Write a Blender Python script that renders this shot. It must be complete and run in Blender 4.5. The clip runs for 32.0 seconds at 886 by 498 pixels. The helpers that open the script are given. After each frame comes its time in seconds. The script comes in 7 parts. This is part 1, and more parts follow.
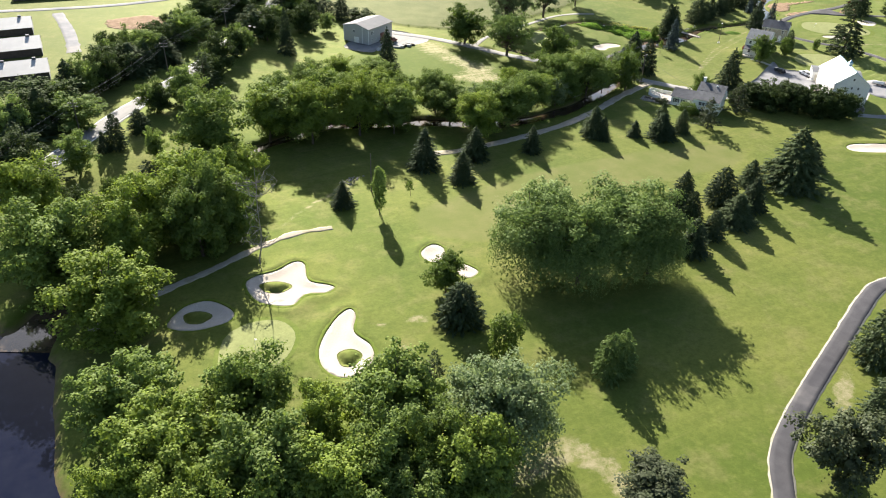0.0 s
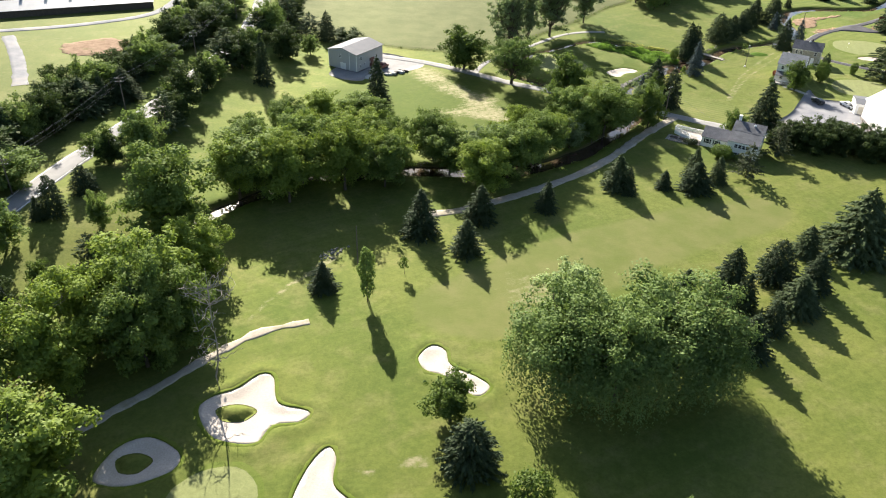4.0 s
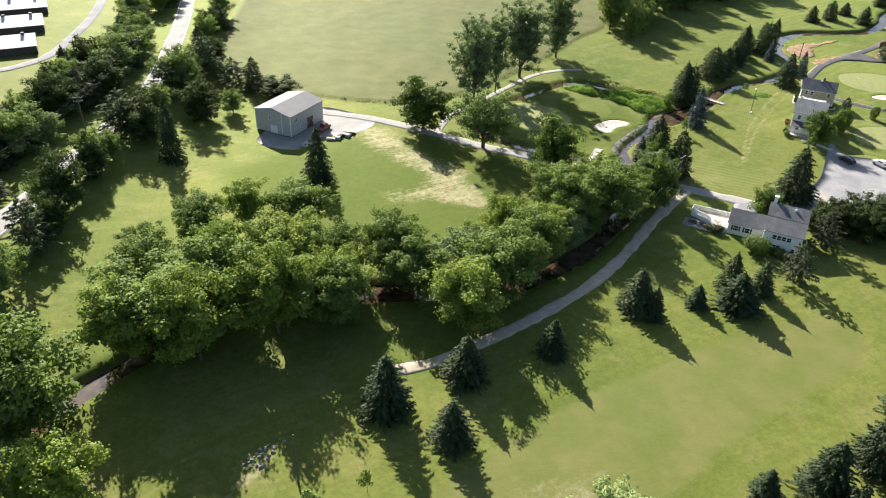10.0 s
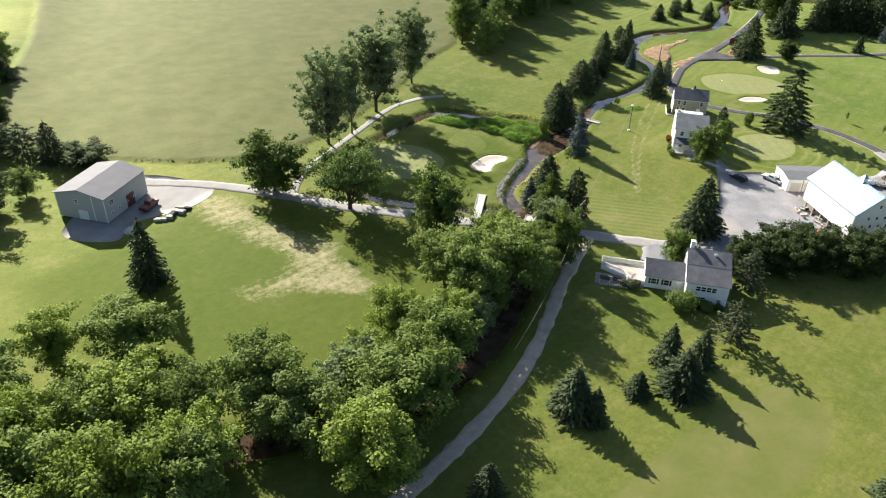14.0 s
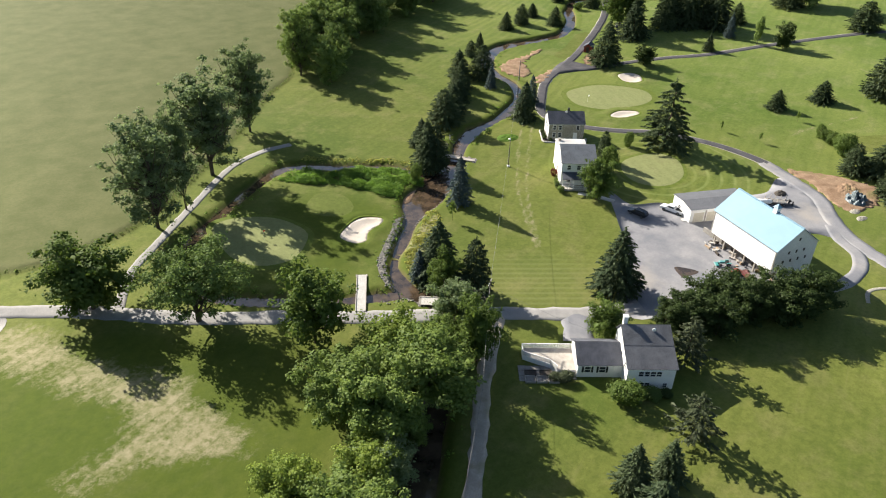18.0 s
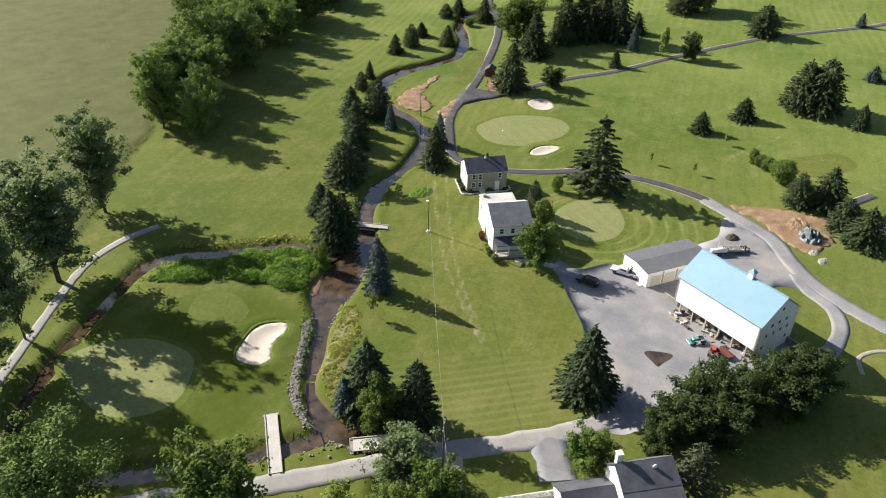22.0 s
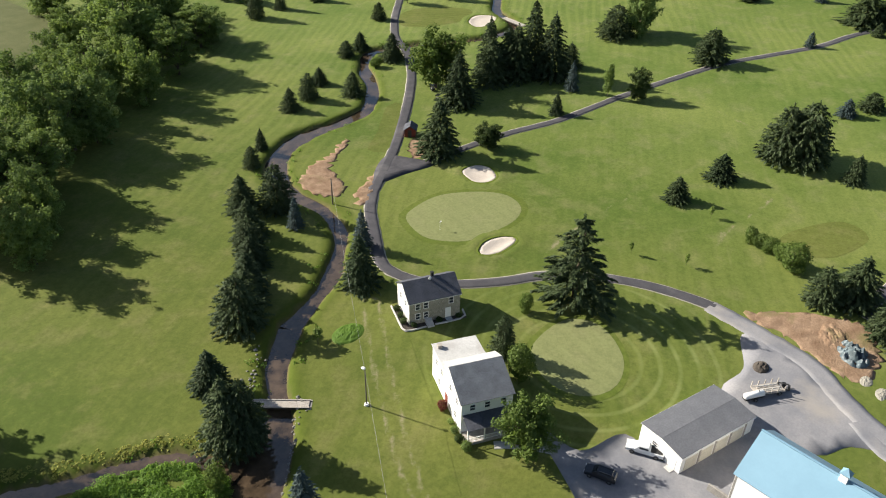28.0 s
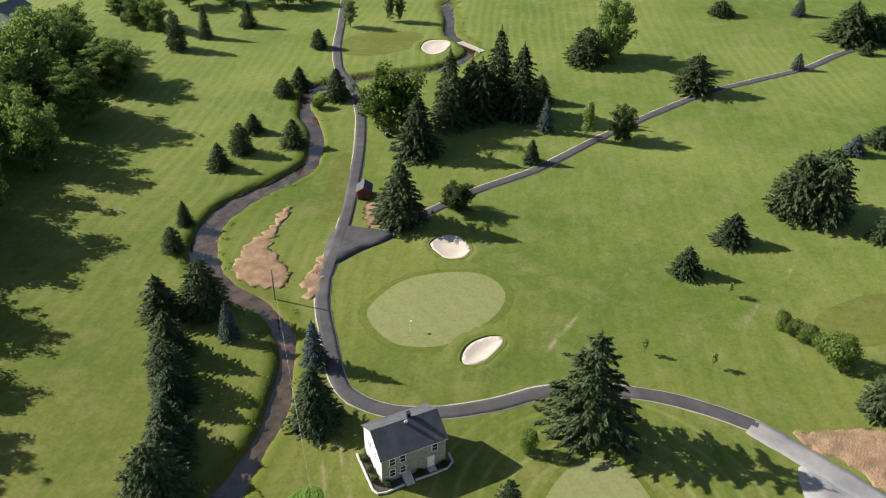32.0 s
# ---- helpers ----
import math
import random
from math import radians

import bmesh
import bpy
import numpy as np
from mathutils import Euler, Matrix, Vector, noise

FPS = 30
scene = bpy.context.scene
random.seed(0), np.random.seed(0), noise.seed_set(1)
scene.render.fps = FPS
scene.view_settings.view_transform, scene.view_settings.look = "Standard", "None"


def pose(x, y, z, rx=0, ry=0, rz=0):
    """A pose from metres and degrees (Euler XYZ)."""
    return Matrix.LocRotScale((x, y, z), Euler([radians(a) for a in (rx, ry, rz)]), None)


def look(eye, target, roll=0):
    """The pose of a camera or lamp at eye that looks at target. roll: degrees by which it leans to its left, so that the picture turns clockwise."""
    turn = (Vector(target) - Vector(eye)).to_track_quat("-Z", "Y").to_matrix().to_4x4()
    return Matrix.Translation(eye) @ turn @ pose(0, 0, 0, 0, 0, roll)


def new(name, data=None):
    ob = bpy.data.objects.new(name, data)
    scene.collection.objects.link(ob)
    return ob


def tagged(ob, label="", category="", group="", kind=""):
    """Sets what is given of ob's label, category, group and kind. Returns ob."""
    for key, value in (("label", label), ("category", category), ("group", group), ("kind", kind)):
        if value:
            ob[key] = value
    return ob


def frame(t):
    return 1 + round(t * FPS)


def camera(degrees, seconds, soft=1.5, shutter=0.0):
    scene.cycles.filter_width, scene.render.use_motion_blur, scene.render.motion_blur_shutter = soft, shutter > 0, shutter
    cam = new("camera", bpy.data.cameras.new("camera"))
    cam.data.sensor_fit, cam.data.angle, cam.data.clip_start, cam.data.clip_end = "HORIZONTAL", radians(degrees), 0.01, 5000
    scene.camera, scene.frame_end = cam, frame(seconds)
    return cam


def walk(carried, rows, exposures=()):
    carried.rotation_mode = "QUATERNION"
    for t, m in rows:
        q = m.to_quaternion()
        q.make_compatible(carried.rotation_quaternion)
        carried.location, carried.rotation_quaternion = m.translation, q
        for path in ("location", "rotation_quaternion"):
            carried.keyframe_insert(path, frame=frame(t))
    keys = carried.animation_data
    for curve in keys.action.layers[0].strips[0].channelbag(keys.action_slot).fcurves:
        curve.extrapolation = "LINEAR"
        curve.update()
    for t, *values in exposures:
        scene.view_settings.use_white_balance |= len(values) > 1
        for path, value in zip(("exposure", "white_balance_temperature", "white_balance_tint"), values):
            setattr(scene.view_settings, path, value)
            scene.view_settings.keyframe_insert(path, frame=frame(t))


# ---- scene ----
cam = camera(62.7, 32.0, 1.1)
METRES, EYE, TILT, LEAN, TURN = 289.2, 83.0, 0.0, 0.0, 0.0
ROWS = [
    (0.0, 0.0, 0.0, 0.0, 0.84, -32.27, -1.32),
    (0.5, -0.0008, 0.0148, 0.0003, 0.75, -32.34, -1.33),
    (1.0, -0.0016, 0.0298, 0.0006, 0.69, -32.38, -1.32),
    (1.5, -0.0025, 0.0449, 0.0008, 0.61, -32.42, -1.33),
    (2.0, -0.0034, 0.0603, 0.0008, 0.53, -32.45, -1.33),
    (2.5, -0.0042, 0.0756, 0.001, 0.46, -32.48, -1.33),
    (3.0, -0.0051, 0.0912, 0.0008, 0.4, -32.51, -1.34),
    (3.5, -0.0058, 0.1067, 0.0007, 0.34, -32.53, -1.33),
    (5.5, -0.0101, 0.1695, 0.0006, 0.02, -32.66, -1.45),
    (6.0, -0.0109, 0.1852, 0.0006, -0.03, -32.67, -1.47),
    (6.5, -0.0119, 0.201, 0.0007, -0.09, -32.69, -1.48),
    (7.0, -0.0127, 0.217, 0.0009, -0.18, -32.7, -1.49),
    (7.5, -0.0138, 0.2329, 0.0009, -0.37, -32.68, -1.52),
    (8.0, -0.0148, 0.2489, 0.0011, -0.78, -32.68, -1.51),
    (8.5, -0.0157, 0.2646, 0.0012, -1.51, -32.68, -1.53),
    (9.0, -0.0165, 0.2804, 0.0007, -2.42, -32.66, -1.54),
    (9.5, -0.0172, 0.2959, 0.0004, -3.35, -32.65, -1.55),
    (10.0, -0.0177, 0.3115, 0.0005, -4.31, -32.66, -1.54),
    (10.5, -0.0182, 0.3261, 0.0001, -5.59, -32.62, -1.52),
    (11.0, -0.0184, 0.3409, -0.0005, -7.18, -32.58, -1.52),
    (11.5, -0.0186, 0.3566, -0.0005, -8.92, -32.57, -1.51),
    (12.0, -0.0187, 0.3725, -0.0008, -10.63, -32.56, -1.51),
    (12.5, -0.0183, 0.3882, -0.0009, -12.32, -32.56, -1.47),
    (13.0, -0.0178, 0.4041, -0.0011, -14.05, -32.57, -1.46),
    (13.5, -0.0164, 0.4196, -0.0015, -15.85, -32.53, -1.39),
    (14.0, -0.0147, 0.4355, -0.0014, -17.66, -32.55, -1.37),
    (14.5, -0.0131, 0.4513, -0.0018, -19.47, -32.57, -1.34),
    (16.5, -0.001, 0.5137, -0.0027, -26.54, -32.52, -1.29),
    (17.0, 0.0027, 0.5287, -0.0025, -28.28, -32.53, -1.28),
    (17.5, 0.0069, 0.5436, -0.0024, -29.96, -32.54, -1.28),
    (18.0, 0.0116, 0.5583, -0.0025, -31.64, -32.52, -1.24),
    (18.5, 0.0164, 0.5731, -0.0023, -33.12, -32.54, -1.24),
    (19.0, 0.0221, 0.5875, -0.0023, -34.08, -32.54, -1.22),
    (19.5, 0.028, 0.6019, -0.0019, -35.29, -32.56, -1.25),
    (20.0, 0.0344, 0.6161, -0.0019, -36.77, -32.55, -1.21),
    (20.5, 0.0411, 0.6302, -0.0017, -38.26, -32.54, -1.25),
    (21.0, 0.0482, 0.6442, -0.0018, -39.63, -32.53, -1.23),
    (21.5, 0.0554, 0.6579, -0.0019, -40.89, -32.52, -1.23),
    (22.0, 0.063, 0.6716, -0.0019, -41.96, -32.52, -1.23),
    (22.5, 0.0709, 0.6851, -0.0021, -42.85, -32.52, -1.25),
    (23.0, 0.0791, 0.6981, -0.0023, -43.68, -32.52, -1.22),
    (23.5, 0.0883, 0.711, -0.0022, -44.57, -32.55, -1.22),
    (24.0, 0.0972, 0.7237, -0.0024, -45.53, -32.54, -1.18),
    (24.5, 0.1065, 0.7362, -0.0025, -46.46, -32.55, -1.16),
    (25.0, 0.1157, 0.7488, -0.0025, -47.39, -32.57, -1.17),
    (25.5, 0.1253, 0.761, -0.0023, -48.07, -32.6, -1.15),
    (27.5, 0.1667, 0.8086, -0.0015, -50.39, -32.63, -1.03),
    (28.0, 0.1775, 0.8201, -0.0018, -50.92, -32.63, -1.02),
    (28.5, 0.1884, 0.8313, -0.0017, -51.41, -32.65, -0.99),
    (29.0, 0.1994, 0.8425, -0.0019, -51.85, -32.64, -0.96),
    (29.5, 0.2105, 0.8536, -0.0021, -52.33, -32.64, -0.95),
    (30.0, 0.2216, 0.8647, -0.002, -52.85, -32.66, -0.96),
    (30.5, 0.2331, 0.8753, -0.002, -53.51, -32.66, -0.92),
    (31.0, 0.2443, 0.8862, -0.0021, -54.27, -32.66, -0.92),
    (31.5, 0.2557, 0.8969, -0.0024, -55.01, -32.66, -0.91),
    (32.0, 0.2673, 0.9075, -0.002, -55.75, -32.69, -0.91),
]
walk(cam, [(t, pose(0, 0, EYE, TILT, LEAN, TURN) @ pose(METRES * x, METRES * y, METRES * z, 90 + pitch, roll, yaw)) for t, x, y, z, yaw, pitch, roll in ROWS],
     exposures=((0.0, 1.78), (12.0, 1.74), (16.0, 1.43), (20.0, 1.34), (23.0, 1.19), (28.0, 1.13), (32.0, 1.12)))

# ---- world, sun ----
SUN_AZ, SUN_EL = math.atan2(-0.278, 0.961), radians(28.8)
to_sun = Vector((math.sin(SUN_AZ) * math.cos(SUN_EL), math.cos(SUN_AZ) * math.cos(SUN_EL), math.sin(SUN_EL)))
world = bpy.data.worlds.new("sky")
scene.world = world
world.use_nodes = True
wn = world.node_tree.nodes
sky = wn.new("ShaderNodeTexSky")
sky.sky_type = "NISHITA"
sky.sun_disc = False
sky.sun_elevation, sky.sun_rotation = SUN_EL, SUN_AZ % (2 * math.pi)
sky.air_density, sky.dust_density = 1.0, 1.2
wn["Background"].inputs["Strength"].default_value = 0.058
world.node_tree.links.new(sky.outputs[0], wn["Background"].inputs[0])
sun = new("sun", bpy.data.lights.new("sun", "SUN"))
sun.data.energy, sun.data.angle, sun.data.color = 5.0, radians(0.5), (1.0, 0.94, 0.83)
sun.matrix_world = look(to_sun * 400, (0, 0, 0))


# ---- node and material helpers ----
def mat(name, rough=0.9, spec=0.3, metal=0.0):
    m = bpy.data.materials.new(name)
    m.use_nodes = True
    b = m.node_tree.nodes["Principled BSDF"]
    b.inputs["Roughness"].default_value = rough
    b.inputs["Specular IOR Level"].default_value = spec
    b.inputs["Metallic"].default_value = metal
    return m, m.node_tree, b


def node(nt, kind, **sets):
    n = nt.nodes.new(kind)
    for k, v in sets.items():
        if k in n.inputs:
            n.inputs[k].default_value = v
    return n


def coords(nt, local=False):
    if local:
        return nt.nodes.new("ShaderNodeTexCoord").outputs["Object"]
    return nt.nodes.new("ShaderNodeNewGeometry").outputs["Position"]


def noise_tex(nt, vec, scale, detail=4.0, rough=0.6):
    n = node(nt, "ShaderNodeTexNoise", Scale=scale, Detail=detail, Roughness=rough)
    nt.links.new(vec, n.inputs["Vector"])
    return n.outputs["Fac"]


def ramp(nt, fac, lo, hi, a=0.0, b=1.0):
    n = nt.nodes.new("ShaderNodeMapRange")
    n.inputs["From Min"].default_value, n.inputs["From Max"].default_value = lo, hi
    n.inputs["To Min"].default_value, n.inputs["To Max"].default_value = a, b
    nt.links.new(fac, n.inputs["Value"])
    return n.outputs[0]


def mix(nt, fac, a, b, mode="MIX"):
    n = nt.nodes.new("ShaderNodeMix")
    n.data_type, n.blend_type = "RGBA", mode
    for sock, v in ((n.inputs[0], fac), (n.inputs[6], a), (n.inputs[7], b)):
        if isinstance(v, (int, float)):
            sock.default_value = v
        elif isinstance(v, tuple):
            sock.default_value = (*v, 1.0)
        else:
            nt.links.new(v, sock)
    return n.outputs[2]


def bump(nt, bsdf, height, strength=0.4, dist=0.1):
    n = nt.nodes.new("ShaderNodeBump")
    n.inputs["Strength"].default_value, n.inputs["Distance"].default_value = strength, dist
    nt.links.new(height, n.inputs["Height"])
    nt.links.new(n.outputs[0], bsdf.inputs["Normal"])


def attr(nt, name):
    n = nt.nodes.new("ShaderNodeAttribute")
    n.attribute_name = name
    return n.outputs["Fac"]


def surface(name, a, b, scale=0.5, fine=6.0, rough=0.9, bstr=0.3, bdist=0.05, spec=0.3, local=False, stain=None, metal=0.0, grit=0.45):
    """A worn surface of two tones at two scales, with relief and, if given, stains."""
    m, nt, bs = mat(name, rough, spec, metal)
    v = coords(nt, local)
    n1, n2 = noise_tex(nt, v, scale), noise_tex(nt, v, fine, 3.0)
    col = mix(nt, ramp(nt, n1, 0.32, 0.68), a, b)
    col = mix(nt, ramp(nt, n2, 0.3, 0.7, 0.0, grit), col, tuple(0.55 * c for c in a))
    if stain:
        col = mix(nt, ramp(nt, noise_tex(nt, v, scale * 0.35, 5.0), 0.55, 0.68, 0.0, 0.7), col, stain)
    nt.links.new(col, bs.inputs["Base Color"])
    bump(nt, bs, n2, bstr, bdist)
    return m


def grass(name, a, b, dry, stripes=0.0, angle=0.0, width=4.0, attrs=False):
    m, nt, bs = mat(name, 0.85, 0.07)
    v = coords(nt)
    big, mid, fine = noise_tex(nt, v, 0.022, 5), noise_tex(nt, v, 0.16, 5), noise_tex(nt, v, 1.6, 4, 0.7)
    col = mix(nt, ramp(nt, big, 0.34, 0.66), a, b)
    col = mix(nt, ramp(nt, mid, 0.50, 0.72, 0.0, 0.6), col, dry)
    col = mix(nt, ramp(nt, fine, 0.40, 0.66, 0.0, 0.4), col, tuple(0.62 * c for c in a))
    clump = noise_tex(nt, v, 0.55, 6, 0.8)
    col = mix(nt, ramp(nt, clump, 0.50, 0.68, 0.0, 0.3), col, tuple(0.62 * c for c in a))
    col = mix(nt, ramp(nt, clump, 0.30, 0.48, 0.3, 0.0), col, tuple(1.25 * c for c in b))
    if stripes:
        def along(nx, ny):
            d = nt.nodes.new("ShaderNodeVectorMath")
            d.operation = "DOT_PRODUCT"
            d.inputs[1].default_value = (nx, ny, 0)
            nt.links.new(v, d.inputs[0])
            return d.outputs["Value"]

        def calc(op, p, q):
            n = nt.nodes.new("ShaderNodeMath")
            n.operation = op
            for sock, val in zip(n.inputs, (p, q)):
                if isinstance(val, (int, float)):
                    sock.default_value = val
                else:
                    nt.links.new(val, sock)
            return n.outputs[0]

        ca, sa = math.cos(radians(angle)), math.sin(radians(angle))
        across, length = along(-ca, sa), along(sa, ca)
        comb = nt.nodes.new("ShaderNodeCombineXYZ")
        nt.links.new(calc("MULTIPLY", across, 0.55), comb.inputs[0])
        nt.links.new(calc("MULTIPLY", length, 0.035), comb.inputs[1])
        streak = noise_tex(nt, comb.outputs[0], 1.0, 3, 0.6)
        warp = noise_tex(nt, v, 0.012, 2)
        phase = calc("ADD", calc("MULTIPLY", across, 6.283 / width), calc("MULTIPLY", warp, 34.0))
        band = ramp(nt, calc("SINE", phase, 0), -0.3, 0.8)
        # mowing bands show on the eastern slopes and the far fairways alone
        zone = ramp(nt, noise_tex(nt, v, 0.011, 2), 0.42, 0.60, 0.0, stripes)
        if attrs:
            zone = calc("MULTIPLY", calc("MULTIPLY", zone, ramp(nt, streak, 0.35, 0.6, 0.35, 1.0)), ramp(nt, along(1, 0), 95, 165))
        col = mix(nt, calc("MULTIPLY", band, zone), col, tuple(1.3 * c for c in b))
        col = mix(nt, ramp(nt, streak, 0.45, 0.72, 0.0, 0.3), col, tuple(0.78 * c for c in a))
        col = mix(nt, ramp(nt, streak, 0.25, 0.40, 0.2, 0.0), col, dry)
        if attrs:
            over = along(0.49, 0.87)
            strip = ramp(nt, calc("SINE", calc("ADD", calc("MULTIPLY", over, 3.6), calc("MULTIPLY", warp, 6.0)), 0), -0.2, 0.8)
            lawn = calc("MULTIPLY", calc("MULTIPLY", ramp(nt, over, 252, 255), ramp(nt, over, 266, 275, 1.0, 0.0)), calc("MULTIPLY", ramp(nt, along(1, 0), 66, 74), ramp(nt, along(1, 0), 92, 106, 1.0, 0.0)))
            col = mix(nt, calc("MULTIPLY", ramp(nt, strip, 0, 1, 0.12, 0.32), lawn), col, (0.20, 0.20, 0.085))
            dist = nt.nodes.new("ShaderNodeVectorMath")
            dist.operation = "DISTANCE"
            dist.inputs[1].default_value = (143.2, 279.0, -2.2)
            nt.links.new(v, dist.inputs[0])
            dv = dist.outputs["Value"]
            ring = ramp(nt, calc("SINE", calc("MULTIPLY", dv, 1.9), 0), 0.55, 1.0)
            gate = calc("MULTIPLY", ramp(nt, dv, 9, 12), ramp(nt, dv, 22, 29, 1.0, 0.0))
            col = mix(nt, calc("MULTIPLY", calc("MULTIPLY", ring, gate), ramp(nt, mid, 0.35, 0.6, 0.1, 0.5)), col, (0.20, 0.22, 0.075))
    if attrs:
        # brighter, bluer eastward: lighter slope grass plus distance haze put into the colour
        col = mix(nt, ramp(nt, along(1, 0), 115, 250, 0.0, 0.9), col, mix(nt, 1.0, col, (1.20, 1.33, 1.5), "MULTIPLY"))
        f2 = noise_tex(nt, v, 0.5, 6, 0.75)
        mead = mix(nt, ramp(nt, mid, 0.35, 0.65), (0.070, 0.078, 0.026), (0.096, 0.098, 0.040))
        mead = mix(nt, ramp(nt, fine, 0.4, 0.7, 0.0, 0.4), mead, (0.048, 0.066, 0.017))
        tan = mix(nt, ramp(nt, mid, 0.35, 0.65), (0.098, 0.112, 0.030), (0.126, 0.127, 0.045))
        col = mix(nt, calc("MULTIPLY", attr(nt, "fair"), ramp(nt, big, 0.3, 0.6, 0.65, 0.9)), col, tan)
        col = mix(nt, attr(nt, "meadow"), col, mead)
        col = mix(nt, attr(nt, "lush"), col, mix(nt, ramp(nt, f2, 0.3, 0.7), (0.034, 0.056, 0.004), (0.064, 0.084, 0.008)))
        straw = mix(nt, ramp(nt, f2, 0.35, 0.65), (0.27, 0.235, 0.15), (0.17, 0.16, 0.08))
        dm = nt.nodes.new("ShaderNodeMath")
        dm.operation = "MULTIPLY_ADD"
        dm.inputs[1].default_value = 2.4
        nt.links.new(calc("ADD", noise_tex(nt, v, 0.42, 9, 0.88), calc("MULTIPLY", streak, 0.35)), dm.inputs[0])
        nt.links.new(calc("SUBTRACT", attr(nt, "dry"), 1.9), dm.inputs[2])
        col = mix(nt, calc("MULTIPLY", ramp(nt, dm.outputs[0], 0.18, 0.66), ramp(nt, attr(nt, "dry"), 0.1, 0.6)), col, straw)
        earth = mix(nt, ramp(nt, f2, 0.3, 0.7), (0.10, 0.065, 0.04), (0.17, 0.12, 0.075))
        col = mix(nt, attr(nt, "bank"), col, earth)
    nt.links.new(col, bs.inputs["Base Color"])
    bump(nt, bs, fine, 0.5, 0.12)
    bs.inputs["Sheen Weight"].default_value, bs.inputs["Sheen Roughness"].default_value = 0.0, 0.55
    bs.inputs["Sheen Tint"].default_value = (0.75, 0.8, 0.45, 1)
    # blades scatter light onwards, towards whoever looks at the sun's side
    sheen, both = nt.nodes.new("ShaderNodeBsdfGlossy"), nt.nodes.new("ShaderNodeMixShader")
    sheen.inputs["Roughness"].default_value = 0.62
    facing = nt.nodes.new("ShaderNodeLayerWeight")
    facing.inputs[0].default_value = 0.5
    nt.links.new(ramp(nt, facing.outputs["Facing"], 0.2, 0.78, 0.008, 0.058), both.inputs[0])
    nt.links.new(mix(nt, 1.0, col, (2.6, 2.7, 2.5), "MULTIPLY"), sheen.inputs["Color"])
    nt.links.new(bs.outputs[0], both.inputs[1])
    nt.links.new(sheen.outputs[0], both.inputs[2])
    nt.links.new(both.outputs[0], nt.nodes["Material Output"].inputs[0])
    return m


def leaf(name, a, b, trans=0.38, gloss=0.012):
    m = bpy.data.materials.new(name)
    m.use_nodes = True
    nt = m.node_tree
    for n in list(nt.nodes):
        nt.nodes.remove(n)
    out = nt.nodes.new("ShaderNodeOutputMaterial")
    geo, info = nt.nodes.new("ShaderNodeNewGeometry"), nt.nodes.new("ShaderNodeObjectInfo")
    col = mix(nt, ramp(nt, geo.outputs["Random Per Island"], 0, 1), a, b)
    col = mix(nt, ramp(nt, info.outputs["Random"], 0, 1, 0.0, 0.45), col, tuple(0.62 * c for c in b))
    d, tr, gl = (nt.nodes.new("ShaderNodeBsdf" + k) for k in ("Diffuse", "Translucent", "Glossy"))
    gl.inputs["Roughness"].default_value = 0.6
    nt.links.new(col, d.inputs[0])
    nt.links.new(mix(nt, 0.5, col, (1.05 * a[0] + 0.01, 1.12 * a[1] + 0.01, 0.8 * a[2])), tr.inputs[0])
    s1, s2 = nt.nodes.new("ShaderNodeMixShader"), nt.nodes.new("ShaderNodeMixShader")
    s1.inputs[0].default_value, s2.inputs[0].default_value = trans, gloss
    nt.links.new(d.outputs[0], s1.inputs[1])
    nt.links.new(tr.outputs[0], s1.inputs[2])
    nt.links.new(s1.outputs[0], s2.inputs[1])
    nt.links.new(gl.outputs[0], s2.inputs[2])
    nt.links.new(s2.outputs[0], out.inputs[0])
    return m


def water(name, deep, shallow, rough=0.06, bstr=0.25, spec=0.5):
    m, nt, bs = mat(name, rough, spec)
    v = coords(nt)
    n = noise_tex(nt, v, 0.35, 4)
    nt.links.new(mix(nt, ramp(nt, n, 0.35, 0.65), deep, shallow), bs.inputs["Base Color"])
    bump(nt, bs, noise_tex(nt, v, 1.8, 3), bstr, 0.04)
    return m


def roofing(name, a, b, rows=4.0, rough=0.8, metal=0.0):
    """Shingles in courses down the slope."""
    m, nt, bs = mat(name, rough, 0.3, metal)
    v = coords(nt, True)
    br = nt.nodes.new("ShaderNodeTexBrick")
    br.inputs["Scale"].default_value = rows
    br.inputs["Color1"].default_value, br.inputs["Color2"].default_value = (*a, 1), (*b, 1)
    br.inputs["Mortar"].default_value = (*(0.5 * c for c in a), 1)
    br.inputs["Mortar Size"].default_value = 0.03
    nt.links.new(v, br.inputs["Vector"])
    col = mix(nt, ramp(nt, noise_tex(nt, v, 0.6, 5), 0.4, 0.75, 0.0, 0.5), br.outputs["Color"], tuple(1.5 * c for c in b))
    nt.links.new(col, bs.inputs["Base Color"])
    bump(nt, bs, br.outputs["Fac"], 0.3, 0.02)
    return m


def siding(name, a, course=0.16, vertical=False, dirt=(0.35, 0.32, 0.27)):
    m, nt, bs = mat(name, 0.6, 0.3)
    v = coords(nt, True)
    w = nt.nodes.new("ShaderNodeTexWave")
    w.wave_type, w.wave_profile = "BANDS", "SAW"
    w.bands_direction = "X" if vertical else "Z"
    w.inputs["Scale"].default_value = 0.314 / course
    nt.links.new(v, w.inputs["Vector"])
    col = mix(nt, ramp(nt, noise_tex(nt, v, 0.7, 6), 0.55, 0.85, 0.0, 0.35), a, dirt)
    nt.links.new(col, bs.inputs["Base Color"])
    bump(nt, bs, w.outputs["Fac"], 0.35, 0.02)
    return m


